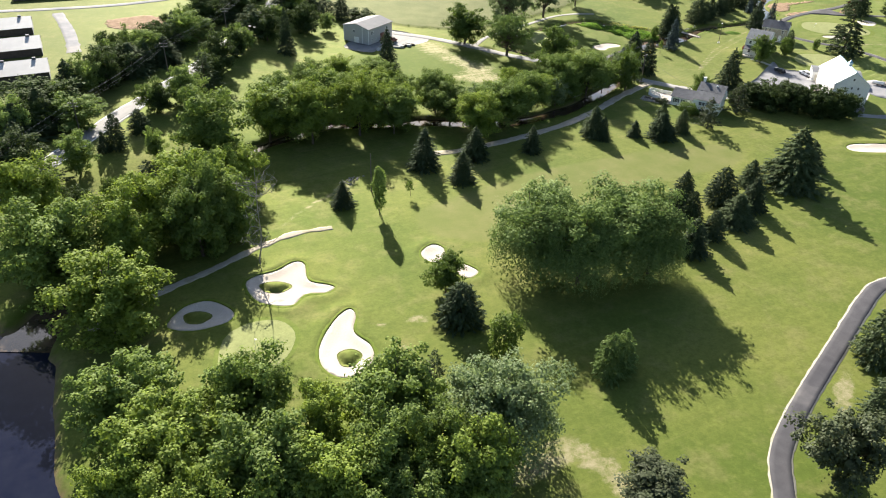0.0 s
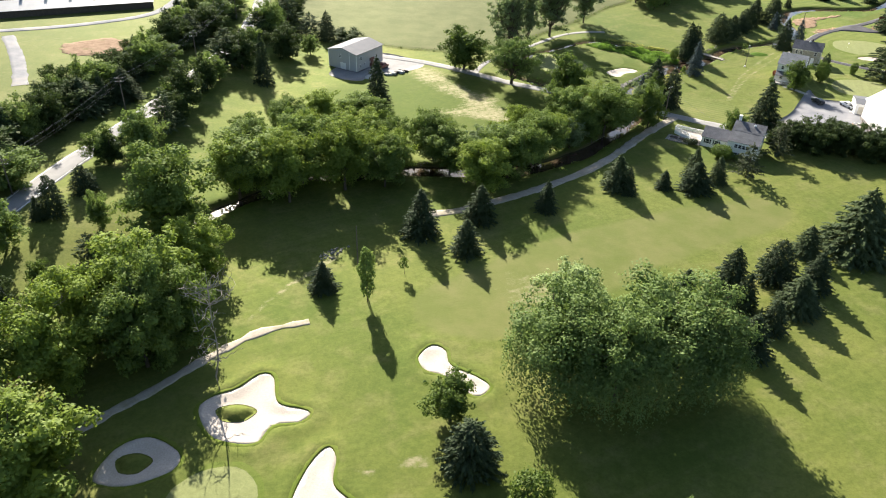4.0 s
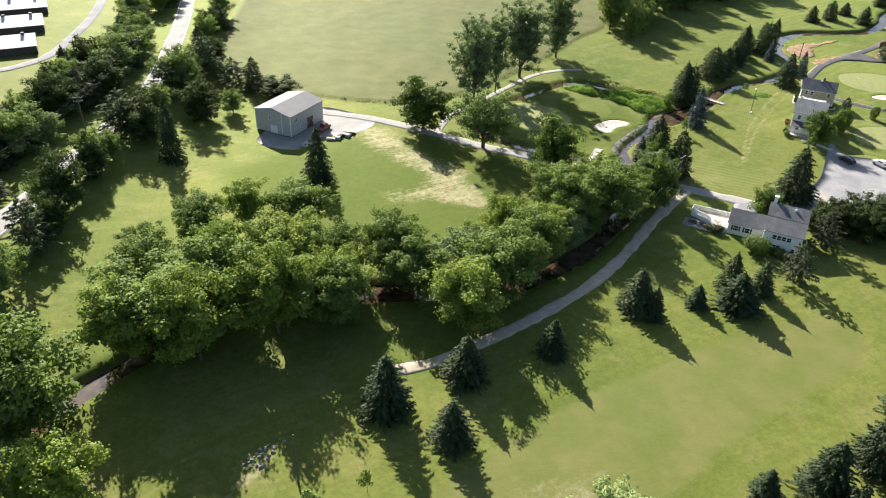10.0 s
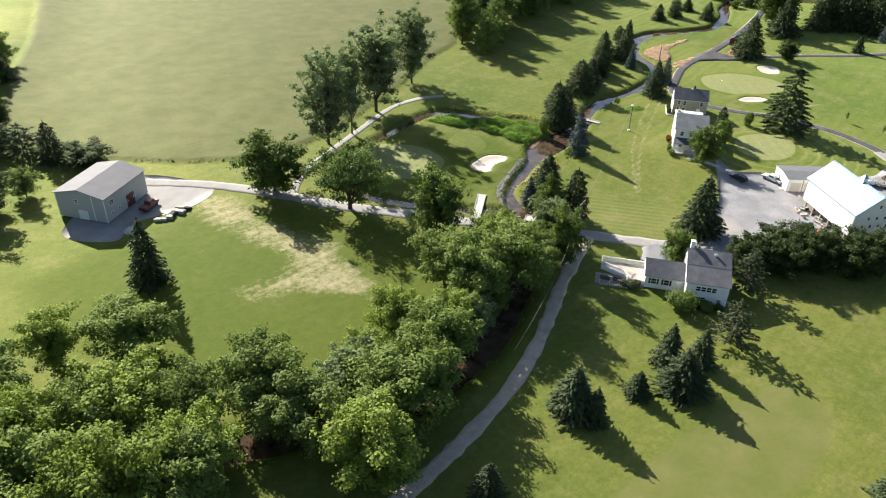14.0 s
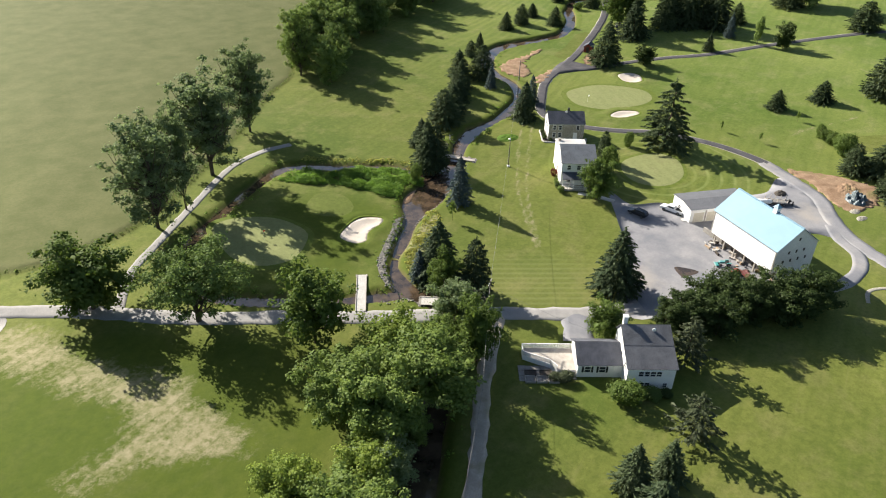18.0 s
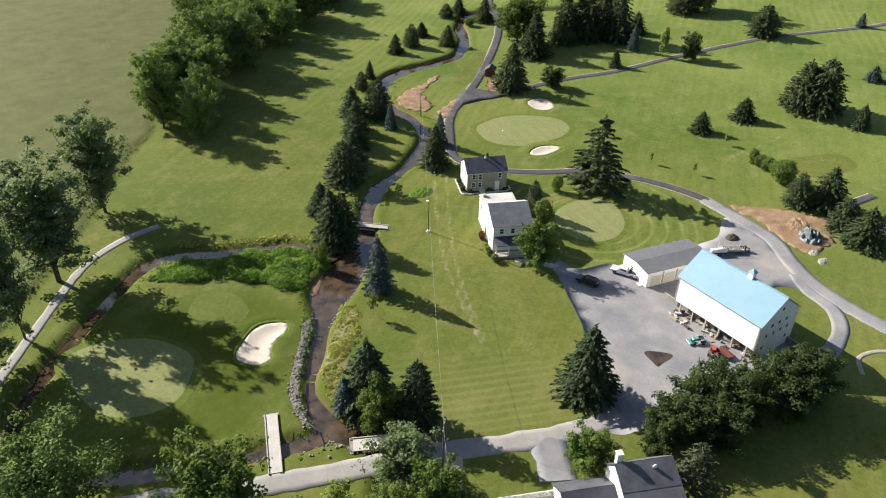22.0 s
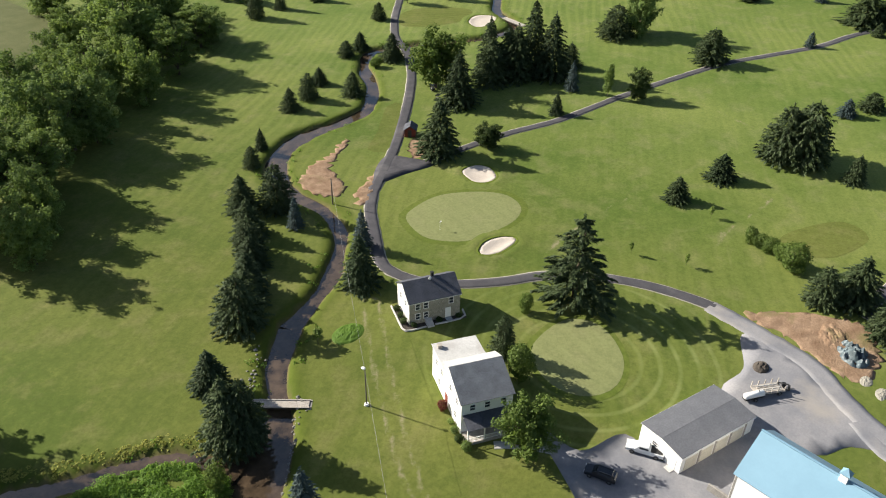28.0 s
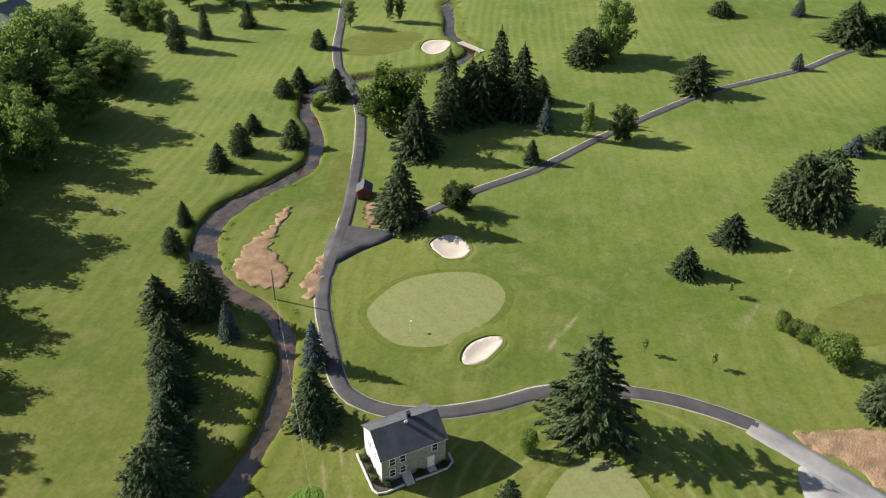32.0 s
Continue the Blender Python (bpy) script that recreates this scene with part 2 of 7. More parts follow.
M = {
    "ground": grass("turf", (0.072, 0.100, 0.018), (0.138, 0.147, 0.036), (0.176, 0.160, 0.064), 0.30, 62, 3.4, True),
    "green": grass("putting_turf", (0.168, 0.184, 0.075), (0.195, 0.208, 0.088), (0.20, 0.20, 0.095), 0.12, 20, 4.0),
    "tee": grass("tee_turf", (0.084, 0.106, 0.022), (0.122, 0.136, 0.034), (0.17, 0.16, 0.06), 0.2, -20, 2.5),
    "collar": grass("collar_turf", (0.080, 0.112, 0.018), (0.112, 0.136, 0.028), (0.13, 0.14, 0.04), 0.2, 0, 3),
    "lip": grass("lip_turf", (0.078, 0.110, 0.015), (0.112, 0.140, 0.022), (0.15, 0.15, 0.045)),
    "sand": surface("bunker_sand", (0.47, 0.41, 0.35), (0.54, 0.475, 0.41), 0.25, 4.0, 0.95, 0.25, 0.06, 0.1),
    "asphalt": surface("asphalt", (0.058, 0.056, 0.062), (0.086, 0.082, 0.088), 0.3, 8.0, 0.9, 0.2, 0.01, 0.15, stain=(0.115, 0.108, 0.108)),
    "oldroad": surface("worn_asphalt", (0.25, 0.24, 0.23), (0.32, 0.305, 0.29), 0.3, 6.0, 0.9, 0.2, 0.02, 0.2, stain=(0.22, 0.21, 0.20)),
    "gravel": surface("gravel", (0.172, 0.174, 0.190), (0.282, 0.272, 0.274), 0.16, 3.0, 0.95, 0.3, 0.03, 0.15, stain=(0.31, 0.28, 0.245), grit=0.25),
    "dirt": surface("dirt_track", (0.33, 0.245, 0.17), (0.43, 0.33, 0.235), 0.3, 4.0, 0.95, 0.4, 0.06, 0.1, stain=(0.20, 0.16, 0.11)),
    "sandpath": surface("sandy_path", (0.36, 0.31, 0.245), (0.47, 0.41, 0.33), 0.6, 5.0, 0.95, 0.4, 0.05, 0.1, stain=(0.24, 0.22, 0.13)),
    "soil": surface("bare_soil", (0.20, 0.125, 0.078), (0.34, 0.235, 0.155), 0.45, 3.0, 0.97, 0.8, 0.2, 0.1, stain=(0.14, 0.13, 0.05)),
    "shoulder": surface("stone_shoulder", (0.26, 0.245, 0.205), (0.36, 0.335, 0.28), 0.8, 6.0, 0.95, 0.4, 0.05, 0.1, stain=(0.20, 0.20, 0.09)),
    "water": water("creek_water", (0.030, 0.022, 0.015), (0.088, 0.061, 0.039), 0.05, 0.10, 0.8),
    "pond": water("pond_water", (0.006, 0.008, 0.020), (0.010, 0.012, 0.024), 0.04, 0.06, 0.13),
    "rock": surface("river_rock", (0.17, 0.158, 0.14), (0.31, 0.29, 0.255), 1.2, 6.0, 0.9, 0.5, 0.05, 0.2),
    "rubble": surface("stone_rubble", (0.12, 0.112, 0.10), (0.28, 0.262, 0.235), 2.2, 7.0, 0.95, 0.8, 0.15, 0.15),
    "bark": surface("bark", (0.085, 0.065, 0.048), (0.13, 0.105, 0.08), 1.5, 9.0, 0.95, 0.6, 0.04, 0.1),
    "deadwood": surface("dead_wood", (0.20, 0.18, 0.16), (0.30, 0.275, 0.25), 1.5, 9.0, 0.95, 0.4, 0.03, 0.1),
    "leafy": leaf("leaf_spring", (0.235, 0.295, 0.044), (0.128, 0.188, 0.034), 0.33),
    "leafy2": leaf("leaf_green", (0.178, 0.238, 0.046), (0.098, 0.150, 0.036), 0.32),
    "wood": leaf("leaf_wood", (0.215, 0.28, 0.070), (0.12, 0.182, 0.050), 0.38),
    "dark": leaf("leaf_dark", (0.062, 0.090, 0.024), (0.038, 0.062, 0.017), 0.30),
    "willow": leaf("leaf_willow", (0.165, 0.225, 0.062), (0.092, 0.145, 0.040), 0.28),
    "bright": leaf("leaf_bright", (0.29, 0.35, 0.14), (0.19, 0.26, 0.09), 0.38),
    "mid": leaf("leaf_mid", (0.125, 0.175, 0.034), (0.075, 0.120, 0.024), 0.34),
    "strawgrass": leaf("rank_grass_leaf", (0.42, 0.40, 0.11), (0.25, 0.28, 0.06), 0.5),
    "silver": leaf("leaf_silver", (0.21, 0.265, 0.125), (0.13, 0.18, 0.075), 0.40),
    "needle": leaf("needle_dark", (0.060, 0.084, 0.036), (0.036, 0.056, 0.026), 0.18),
    "needle2": leaf("needle_green", (0.084, 0.110, 0.046), (0.050, 0.074, 0.032), 0.2),
    "blue": leaf("needle_blue", (0.085, 0.115, 0.110), (0.050, 0.075, 0.072), 0.12),
    "pine": leaf("needle_pine", (0.085, 0.100, 0.050), (0.055, 0.070, 0.034), 0.2),
    "reed": leaf("marsh_leaf", (0.20, 0.32, 0.050), (0.105, 0.20, 0.030), 0.5),
    "redleaf": leaf("red_leaf", (0.16, 0.045, 0.028), (0.11, 0.035, 0.02), 0.3),
    "white_siding": siding("white_siding", (0.80, 0.79, 0.77), 0.18),
    "white_board": siding("white_board", (0.84, 0.83, 0.82), 0.35, True, (0.6, 0.58, 0.54)),
    "white": surface("white_paint", (0.78, 0.77, 0.74), (0.83, 0.82, 0.80), 1.0, 6.0, 0.55, 0.1, 0.01, 0.4, True, grit=0.12),
    "beige": siding("beige_metal_siding", (0.43, 0.42, 0.41), 0.3, True, (0.3, 0.27, 0.22)),
    "render": surface("pale_render", (0.66, 0.645, 0.61), (0.74, 0.72, 0.69), 0.6, 5.0, 0.85, 0.2, 0.01, 0.2, True),
    "cream": surface("cream_stucco", (0.62, 0.57, 0.47), (0.68, 0.63, 0.53), 0.6, 5.0, 0.85, 0.2, 0.01, 0.2, True),
    "stone": surface("field_stone", (0.30, 0.27, 0.215), (0.43, 0.395, 0.325), 1.6, 7.0, 0.9, 0.5, 0.04, 0.2, True),
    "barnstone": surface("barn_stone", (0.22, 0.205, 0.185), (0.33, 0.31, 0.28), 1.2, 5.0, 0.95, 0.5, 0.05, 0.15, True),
    "shingle": roofing("grey_shingle", (0.085, 0.087, 0.098), (0.115, 0.117, 0.128), 3.0),
    "shingle2": roofing("pale_shingle", (0.125, 0.133, 0.148), (0.155, 0.165, 0.18), 3.0),
    "slate": roofing("dark_shingle", (0.060, 0.063, 0.078), (0.085, 0.088, 0.104), 3.0),
    "flatroof": surface("pale_membrane", (0.46, 0.45, 0.43), (0.56, 0.55, 0.53), 0.5, 4.0, 0.7, 0.1, 0.01, 0.3, True, stain=(0.33, 0.31, 0.29)),
    "tar": surface("dark_membrane", (0.115, 0.118, 0.13), (0.15, 0.152, 0.165), 0.4, 4.0, 0.75, 0.1, 0.01, 0.3, True),
    "blueroof": surface("blue_metal_roof", (0.165, 0.285, 0.37), (0.185, 0.315, 0.405), 0.3, 3.0, 0.5, 0.03, 0.01, 0.4, True, grit=0.06),
    "greyroof": surface("grey_metal_roof", (0.105, 0.105, 0.118), (0.13, 0.128, 0.142), 0.3, 3.0, 0.75, 0.03, 0.01, 0.2, True, grit=0.1),
    "tinroof": surface("white_tin_roof", (0.40, 0.385, 0.37), (0.48, 0.465, 0.45), 0.2, 2.0, 0.5, 0.03, 0.01, 0.4, True, grit=0.1),
    "glass": mat("window_glass", 0.08, 0.6)[0],
    "black": surface("black_rubber", (0.02, 0.02, 0.02), (0.03, 0.03, 0.03), 3, 9, 0.7, 0.1, 0.01, 0.3, True),
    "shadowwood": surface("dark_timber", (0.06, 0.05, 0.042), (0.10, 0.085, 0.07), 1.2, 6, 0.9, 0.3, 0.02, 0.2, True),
    "plank": surface("weathered_plank", (0.36, 0.32, 0.28), (0.48, 0.44, 0.39), 1.2, 7, 0.85, 0.3, 0.02, 0.2, True),
    "concrete": surface("pale_concrete", (0.44, 0.42, 0.39), (0.55, 0.53, 0.50), 0.6, 6, 0.9, 0.2, 0.01, 0.2, True),
    "pole": surface("pole_wood", (0.12, 0.10, 0.085), (0.18, 0.155, 0.13), 1.5, 8, 0.9, 0.3, 0.02, 0.1, True),
    "wire": surface("grey_wire", (0.17, 0.17, 0.17), (0.22, 0.22, 0.22), 3, 9, 0.5, 0.05, 0.01, 0.4, True, metal=0.5),
    "red": surface("red_paint", (0.28, 0.045, 0.035), (0.34, 0.06, 0.045), 2, 7, 0.4, 0.05, 0.01, 0.5, True),
    "redwood": surface("red_barn_board", (0.20, 0.045, 0.03), (0.26, 0.065, 0.04), 1.5, 7, 0.8, 0.2, 0.01, 0.3, True),
    "teal": surface("teal_paint", (0.03, 0.20, 0.20), (0.05, 0.27, 0.26), 2, 7, 0.4, 0.05, 0.01, 0.5, True),
    "carwhite": surface("white_car_paint", (0.75, 0.75, 0.75), (0.8, 0.8, 0.8), 2, 7, 0.25, 0.02, 0.01, 0.5, True),
    "carblack": surface("dark_car_paint", (0.018, 0.020, 0.026), (0.025, 0.028, 0.034), 2, 7, 0.2, 0.02, 0.01, 0.5, True),
    "tarp": surface("blue_grey_tarp", (0.035, 0.05, 0.058), (0.16, 0.205, 0.22), 0.8, 3, 0.45, 0.4, 0.08, 0.4, True),
    "darkred": surface("maroon_paint", (0.10, 0.02, 0.018), (0.13, 0.03, 0.025), 2, 7, 0.4, 0.05, 0.01, 0.5, True),
}
g_bsdf = M["glass"].node_tree.nodes["Principled BSDF"]
g_bsdf.inputs["Base Color"].default_value = (0.03, 0.035, 0.045, 1)


# ---- geometry helpers ----
def part(name, bm, material, parent=None, label="", smooth=False):
    me = bpy.data.meshes.new(name)
    bm.to_mesh(me)
    bm.free()
    me.materials.append(M[material] if isinstance(material, str) else material)
    if smooth:
        for p in me.polygons:
            p.use_smooth = True
    ob = new(name, me)
    if parent:
        ob.parent = parent
    if label:
        ob["label"] = label
    return ob


def raw(name, verts, faces, material, parent=None, smooth=False):
    me = bpy.data.meshes.new(name)
    me.from_pydata(verts, [], faces)
    me.materials.append(M[material])
    if smooth:
        for p in me.polygons:
            p.use_smooth = True
    ob = new(name, me)
    if parent:
        ob.parent = parent
    return ob


def thing(name, m, label, category, group=""):
    ob = new(name)
    ob.matrix_world = m
    return tagged(ob, label, category, group)


def box(bm, x0, x1, y0, y1, z0, z1, bevel=0.0):
    vs = bmesh.ops.create_cube(bm, size=1.0, matrix=Matrix.Translation(((x0 + x1) / 2, (y0 + y1) / 2, (z0 + z1) / 2))
                               @ Matrix.Diagonal((x1 - x0, y1 - y0, z1 - z0, 1)))["verts"]
    if bevel:
        es = list({e for v in vs for e in v.link_edges})
        bmesh.ops.bevel(bm, geom=es, offset=bevel, segments=1, affect="EDGES")
    return bm


def boxes(*rows, bevel=0.0):
    bm = bmesh.new()
    for r in rows:
        box(bm, *r, bevel=bevel)
    return bm


def extrude_profile(prof, x0, x1):
    """A solid of the closed (y, z) profile, from x0 to x1."""
    bm = bmesh.new()
    a = [bm.verts.new((x0, y, z)) for y, z in prof]
    b = [bm.verts.new((x1, y, z)) for y, z in prof]
    n = len(prof)
    for i in range(n):
        bm.faces.new((a[i], a[(i + 1) % n], b[(i + 1) % n], b[i]))
    bm.faces.new(a[::-1])
    bm.faces.new(b)
    bmesh.ops.recalc_face_normals(bm, faces=bm.faces[:])
    return bm


def slab(p, q, thick, x0, x1):
    """A roof plane from profile point p down to q, given thickness."""
    (y0, z0), (y1, z1) = p, q
    d = math.hypot(y1 - y0, z1 - z0)
    ny, nz = -(z1 - z0) / d, (y1 - y0) / d
    if nz < 0:
        ny, nz = -ny, -nz
    return extrude_profile([(y0, z0), (y1, z1), (y1 + ny * thick, z1 + nz * thick), (y0 + ny * thick, z0 + nz * thick)], x0, x1)


def tube(bm, pts, radii, sides=6, cap=True):
    rings = []
    for i, p in enumerate(pts):
        a, b = Vector(pts[max(i - 1, 0)]), Vector(pts[min(i + 1, len(pts) - 1)])
        q = (b - a).normalized().to_track_quat("Z", "Y").to_matrix()
        rings.append([bm.verts.new(Vector(p) + q @ Vector((radii[i] * math.cos(t), radii[i] * math.sin(t), 0)))
                      for t in (2 * math.pi * k / sides for k in range(sides))])
    for r, s in zip(rings, rings[1:]):
        for k in range(sides):
            bm.faces.new((r[k], r[(k + 1) % sides], s[(k + 1) % sides], s[k]))
    if cap:
        bm.faces.new(rings[-1])
        bm.faces.new(rings[0][::-1])
    return bm


def spline(pts, step=2.0, closed=False):
    """Points along a smooth curve through pts (any number of columns)."""
    p = np.array(pts, float)
    n = len(p)
    get = (lambda i: p[i % n]) if closed else (lambda i: p[min(max(i, 0), n - 1)])
    out = []
    for i in range(n if closed else n - 1):
        a, b, c, d = get(i - 1), get(i), get(i + 1), get(i + 2)
        k = max(2, int(np.hypot(*(c - b)[:2]) / step))
        for t in np.arange(k) / k:
            out.append(0.5 * (2 * b + (c - a) * t + (2 * a - 5 * b + 4 * c - d) * t ** 2 + (3 * b - a - 3 * c + d) * t ** 3))
    if not closed:
        out.append(p[-1])
    return np.array(out)


def poly_dist(x, y, poly):
    """Signed distance to a closed outline; negative inside."""
    d = np.full(x.shape, 1e9)
    inside = np.zeros(x.shape, bool)
    n = len(poly)
    for i in range(n):
        (ax, ay), (bx, by) = poly[i], poly[(i + 1) % n]
        ex, ey = bx - ax, by - ay
        t = np.clip(((x - ax) * ex + (y - ay) * ey) / (ex * ex + ey * ey + 1e-9), 0, 1)
        d = np.minimum(d, np.hypot(x - ax - t * ex, y - ay - t * ey))
        with np.errstate(divide="ignore", invalid="ignore"):
            cross = ((ay > y) != (by > y)) & (x < (bx - ax) * (y - ay) / (by - ay + 1e-12) + ax)
        inside ^= cross
    return np.where(inside, -d, d)


def line_dist(x, y, pts):
    """Distance to a line less the half-width there (third column)."""
    d = np.full(x.shape, 1e9)
    for a, b in zip(pts, pts[1:]):
        ex, ey = b[0] - a[0], b[1] - a[1]
        t = np.clip(((x - a[0]) * ex + (y - a[1]) * ey) / (ex * ex + ey * ey + 1e-9), 0, 1)
        d = np.minimum(d, np.hypot(x - a[0] - t * ex, y - a[1] - t * ey) - (a[2] + (b[2] - a[2]) * t))
    return d


def smooth(v, lo, hi):
    t = np.clip((v - lo) / (hi - lo), 0, 1)
    return t * t * (3 - 2 * t)


def height(x, y):
    """The lie of the land."""
    x, y = np.asarray(x, float), np.asarray(y, float)
    east = 0.07 * 14.0 * np.log1p(np.exp(np.clip((x - 190) / 14.0, -40, 40)))
    foot = -64 - 26 * (1 - smooth(y, 140, 190))
    west = 4.5 / (1 + np.exp(np.clip((x - foot) / 6.0, -40, 40)))
    return -2.2 + east + west


def hz(x, y):
    return float(height(x, y))

# ---- plan of the course ----
CREEK = [(331, 432, 1.93), (314, 419, 1.93), (299, 408, 1.93), (293, 397.5, 1.93), (286, 392, 1.93), (271, 394, 1.93), (259, 404, 1.93), (247, 413.5, 1.93), (236, 419, 1.93), (224.6, 410.8, 2.05), (214.9, 398, 2.18), (200.8, 386.3, 2.3), (189, 385.6, 2.56), (176.4, 387, 2.82), (164.9, 383.5, 2.94), (155, 375, 2.82), (150.6, 362, 2.06), (150.5, 352, 2.06), (146, 341.5, 1.8), (138, 334.5, 1.68), (129.2, 328.8, 1.68), (116.2, 324.4, 2)]
CREEK2 = [(116.2, 324.4, 2.4), (107.7, 318, 2.2), (101.3, 309.7, 2.2), (95.5, 304.5, 3.2), (88.5, 299.8, 4.3), (82.5, 295.6, 4.5), (78.2, 291.8, 3.0), (75, 288, 1.7), (71.5, 284.2, 1.25),
          (67.2, 279.4, 1.25), (62.8, 274.1, 1.35), (61.0, 267.4, 1.5), (62.0, 261, 2.0), (64, 256, 2.3), (61, 250, 2.1), (54, 241, 2.2), (39, 222, 2.6), (28, 214, 3), (16, 208.5, 3.2),
          (1.2, 207.8, 3), (-8.3, 208.2, 3.4)]
CREEK3 = [(-8.3, 208.2, 2.38), (-25.4, 203.3, 2.52), (-35, 203, 2.66), (-45, 193, 2.24), (-53, 184, 2.24), (-62, 169, 2.1), (-66.5, 150, 2.1), (-70, 130, 2.1), (-73.6, 115, 2.8), (-74, 98, 4.9)]
DITCH = [(89, 304, 1.5), (87.6, 309, 1.2), (85, 314, 1.1), (80, 317.4, 1.2), (74.2, 320, 1.5), (69.5, 322.6, 1.7), (65.3, 325.6, 1.7), (60, 327.2, 1.6), (55, 325.8, 1.5), (47.6, 320.2, 1.3), (36, 310.4, 1.3), (26.6, 301.5, 1.3),
         (21.5, 292, 1.3), (24, 284, 1.2), (31, 277.5, 1.2), (40, 272, 1.2), (50.7, 266.6, 1.3), (61, 263, 1.4)]
POND = [(-88, 104), (-76, 101), (-66, 95), (-61.5, 84), (-55, 72), (-49, 60), (-50, 40), (-95, 38), (-100, 80)]
FIELD = [(-26, 314.3), (-11.7, 310), (2.1, 309), (14, 312.6), (24.4, 319.2), (45, 341), (63, 363.2), (74, 379.2), (86, 391), (96, 412), (110, 436), (138, 470),
         (175, 505), (185, 560), (190, 760), (-62, 760), (-66, 420), (-58, 335)]
FARM = [(-99, 200), (-103, 240), (-98, 280), (-92, 330), (-97, 420), (-100, 760), (-700, 760), (-700, 80), (-112, 80), (-106, 140)]
DRY = [(-14.0, 294.1), (-4.1, 290.3), (3.4, 283.4), (13.1, 268.4), (21.5, 253.4), (23.2, 241.4), (19.1, 236.3), (5.2, 240.1), (-6.7, 241.8), (-8.4, 247.7), (0.8, 254.2), (-3.6, 267.8), (-13.9, 276.5)]
DRY2 = [(-13, 293.5), (-6, 287.1), (-2, 276), (-6.9, 276.9), (-11.3, 277.9), (-14.2, 281.9)]
FAIRWAY = [(12.7, 140.6), (5.1, 138.6), (-0.4, 139.9), (-5.1, 143.1), (-6.4, 147.9), (-4.8, 152.4), (0.8, 158.0), (21.4, 172.9), (31.7, 178.7), (44.4, 184.4), (58.6, 190.9), (68.9, 193.7), (77.8, 195.4), (84.1, 191.3), (82.3, 185.7), (75.4, 180.0), (62.8, 173.7), (50.5, 167.0)]
BUNKERS = [
    [(-50.9, 105.9), (-49.4, 111.4), (-45.2, 113.6), (-39.9, 110.7), (-39.7, 107.3), (-44.7, 104.4), (-48.8, 104.3)],
    [(-39.6, 119.4), (-38.4, 122.3), (-34.5, 124.7), (-31.5, 128.2), (-29.1, 127.5), (-27.2, 121.6), (-23.3, 120.3), (-21.5, 119.3), (-22.9, 117.3), (-27, 116.4), (-28.6, 113), (-31.7, 112.5), (-36.2, 114.1)],
    [(-17.6, 112.4), (-16.2, 110.1), (-16, 105.4), (-12.7, 101.9), (-11.6, 98.1), (-13.2, 94.4), (-16.6, 92.7), (-20.2, 95.2), (-21.7, 99.7), (-21.2, 105.1), (-19.5, 110.3)],
    [(-4.8, 133.3), (-2.4, 136.7), (0.1, 135.3), (1, 131.5), (5.5, 128.6), (7.6, 126.2), (5.8, 123.8), (3.7, 124.6), (0, 128.5), (-3.4, 129.9)],
    [(57.1, 288.4), (59.9, 291.6), (64.7, 294), (69, 291.6), (68.1, 289.4), (63.7, 287.4), (61.5, 284.2), (58.8, 284.6)],
    [(186.3, 338.6), (190.8, 338), (192.3, 334.5), (189.9, 330.2), (186.6, 329.4), (183.8, 331.7), (184.1, 334.9)],
    [(158.8, 312.7), (162.8, 314), (166.8, 312.6), (168.7, 309.9), (166.7, 308.7), (161.7, 309), (158.8, 310.7)],
    [(281.7, 409.7), (289.2, 411.1), (292.2, 403.9), (282.9, 400.4), (278.1, 403.3)],
    [(116.1, 196), (120.5, 199), (133, 199), (130.3, 193.7), (118.5, 193)],
]
ISLES = [(-46.2, 108.7, 2.7, 2.0), (-33.6, 119.3, 3.2, 2.0), (-16.1, 98.5, 2.2, 2.4)]
GREENS = [
    [(-37.1, 91.8), (-39.4, 101.9), (-36.2, 106.9), (-30.7, 108.2), (-26.9, 104.8), (-26.6, 99.6), (-28.5, 95), (-31.5, 91.5)],
    [(159.3, 333.9), (164.8, 335.8), (173.1, 334.9), (180.4, 328.8), (183.3, 322.4), (180.7, 316.5), (175.1, 314.3), (168.6, 314.9), (162.1, 316.6), (158.2, 320), (156, 325.9)],
    [(34, 306), (39.9, 308), (47.8, 303.6), (51.7, 295.2), (49.8, 290.1), (44.6, 285.4), (37.8, 286.7), (34, 292.9)],
    [(140.7, 287), (150.6, 286.3), (153.4, 280.4), (148.2, 273), (141.1, 270.4), (135.8, 272.5), (133.9, 277.3), (135.6, 282.7)],
]
TEES = [
    [(271.9, 437.2), (284.3, 435.6), (293.8, 419.4), (284, 411.6), (270.8, 416.7), (263.3, 427.3)],
    [(204.8, 264.3), (212.3, 261.8), (220.6, 255.2), (216.8, 248.9), (204.9, 252.9), (201.3, 259.8)],
    [(56, 305.2), (61.5, 310), (66, 306.3), (65.8, 299.4), (61.9, 296.9), (56.8, 300.1)],
    [(180, 366), (190, 372), (205, 382), (209, 379), (196, 368), (184, 361)],
]
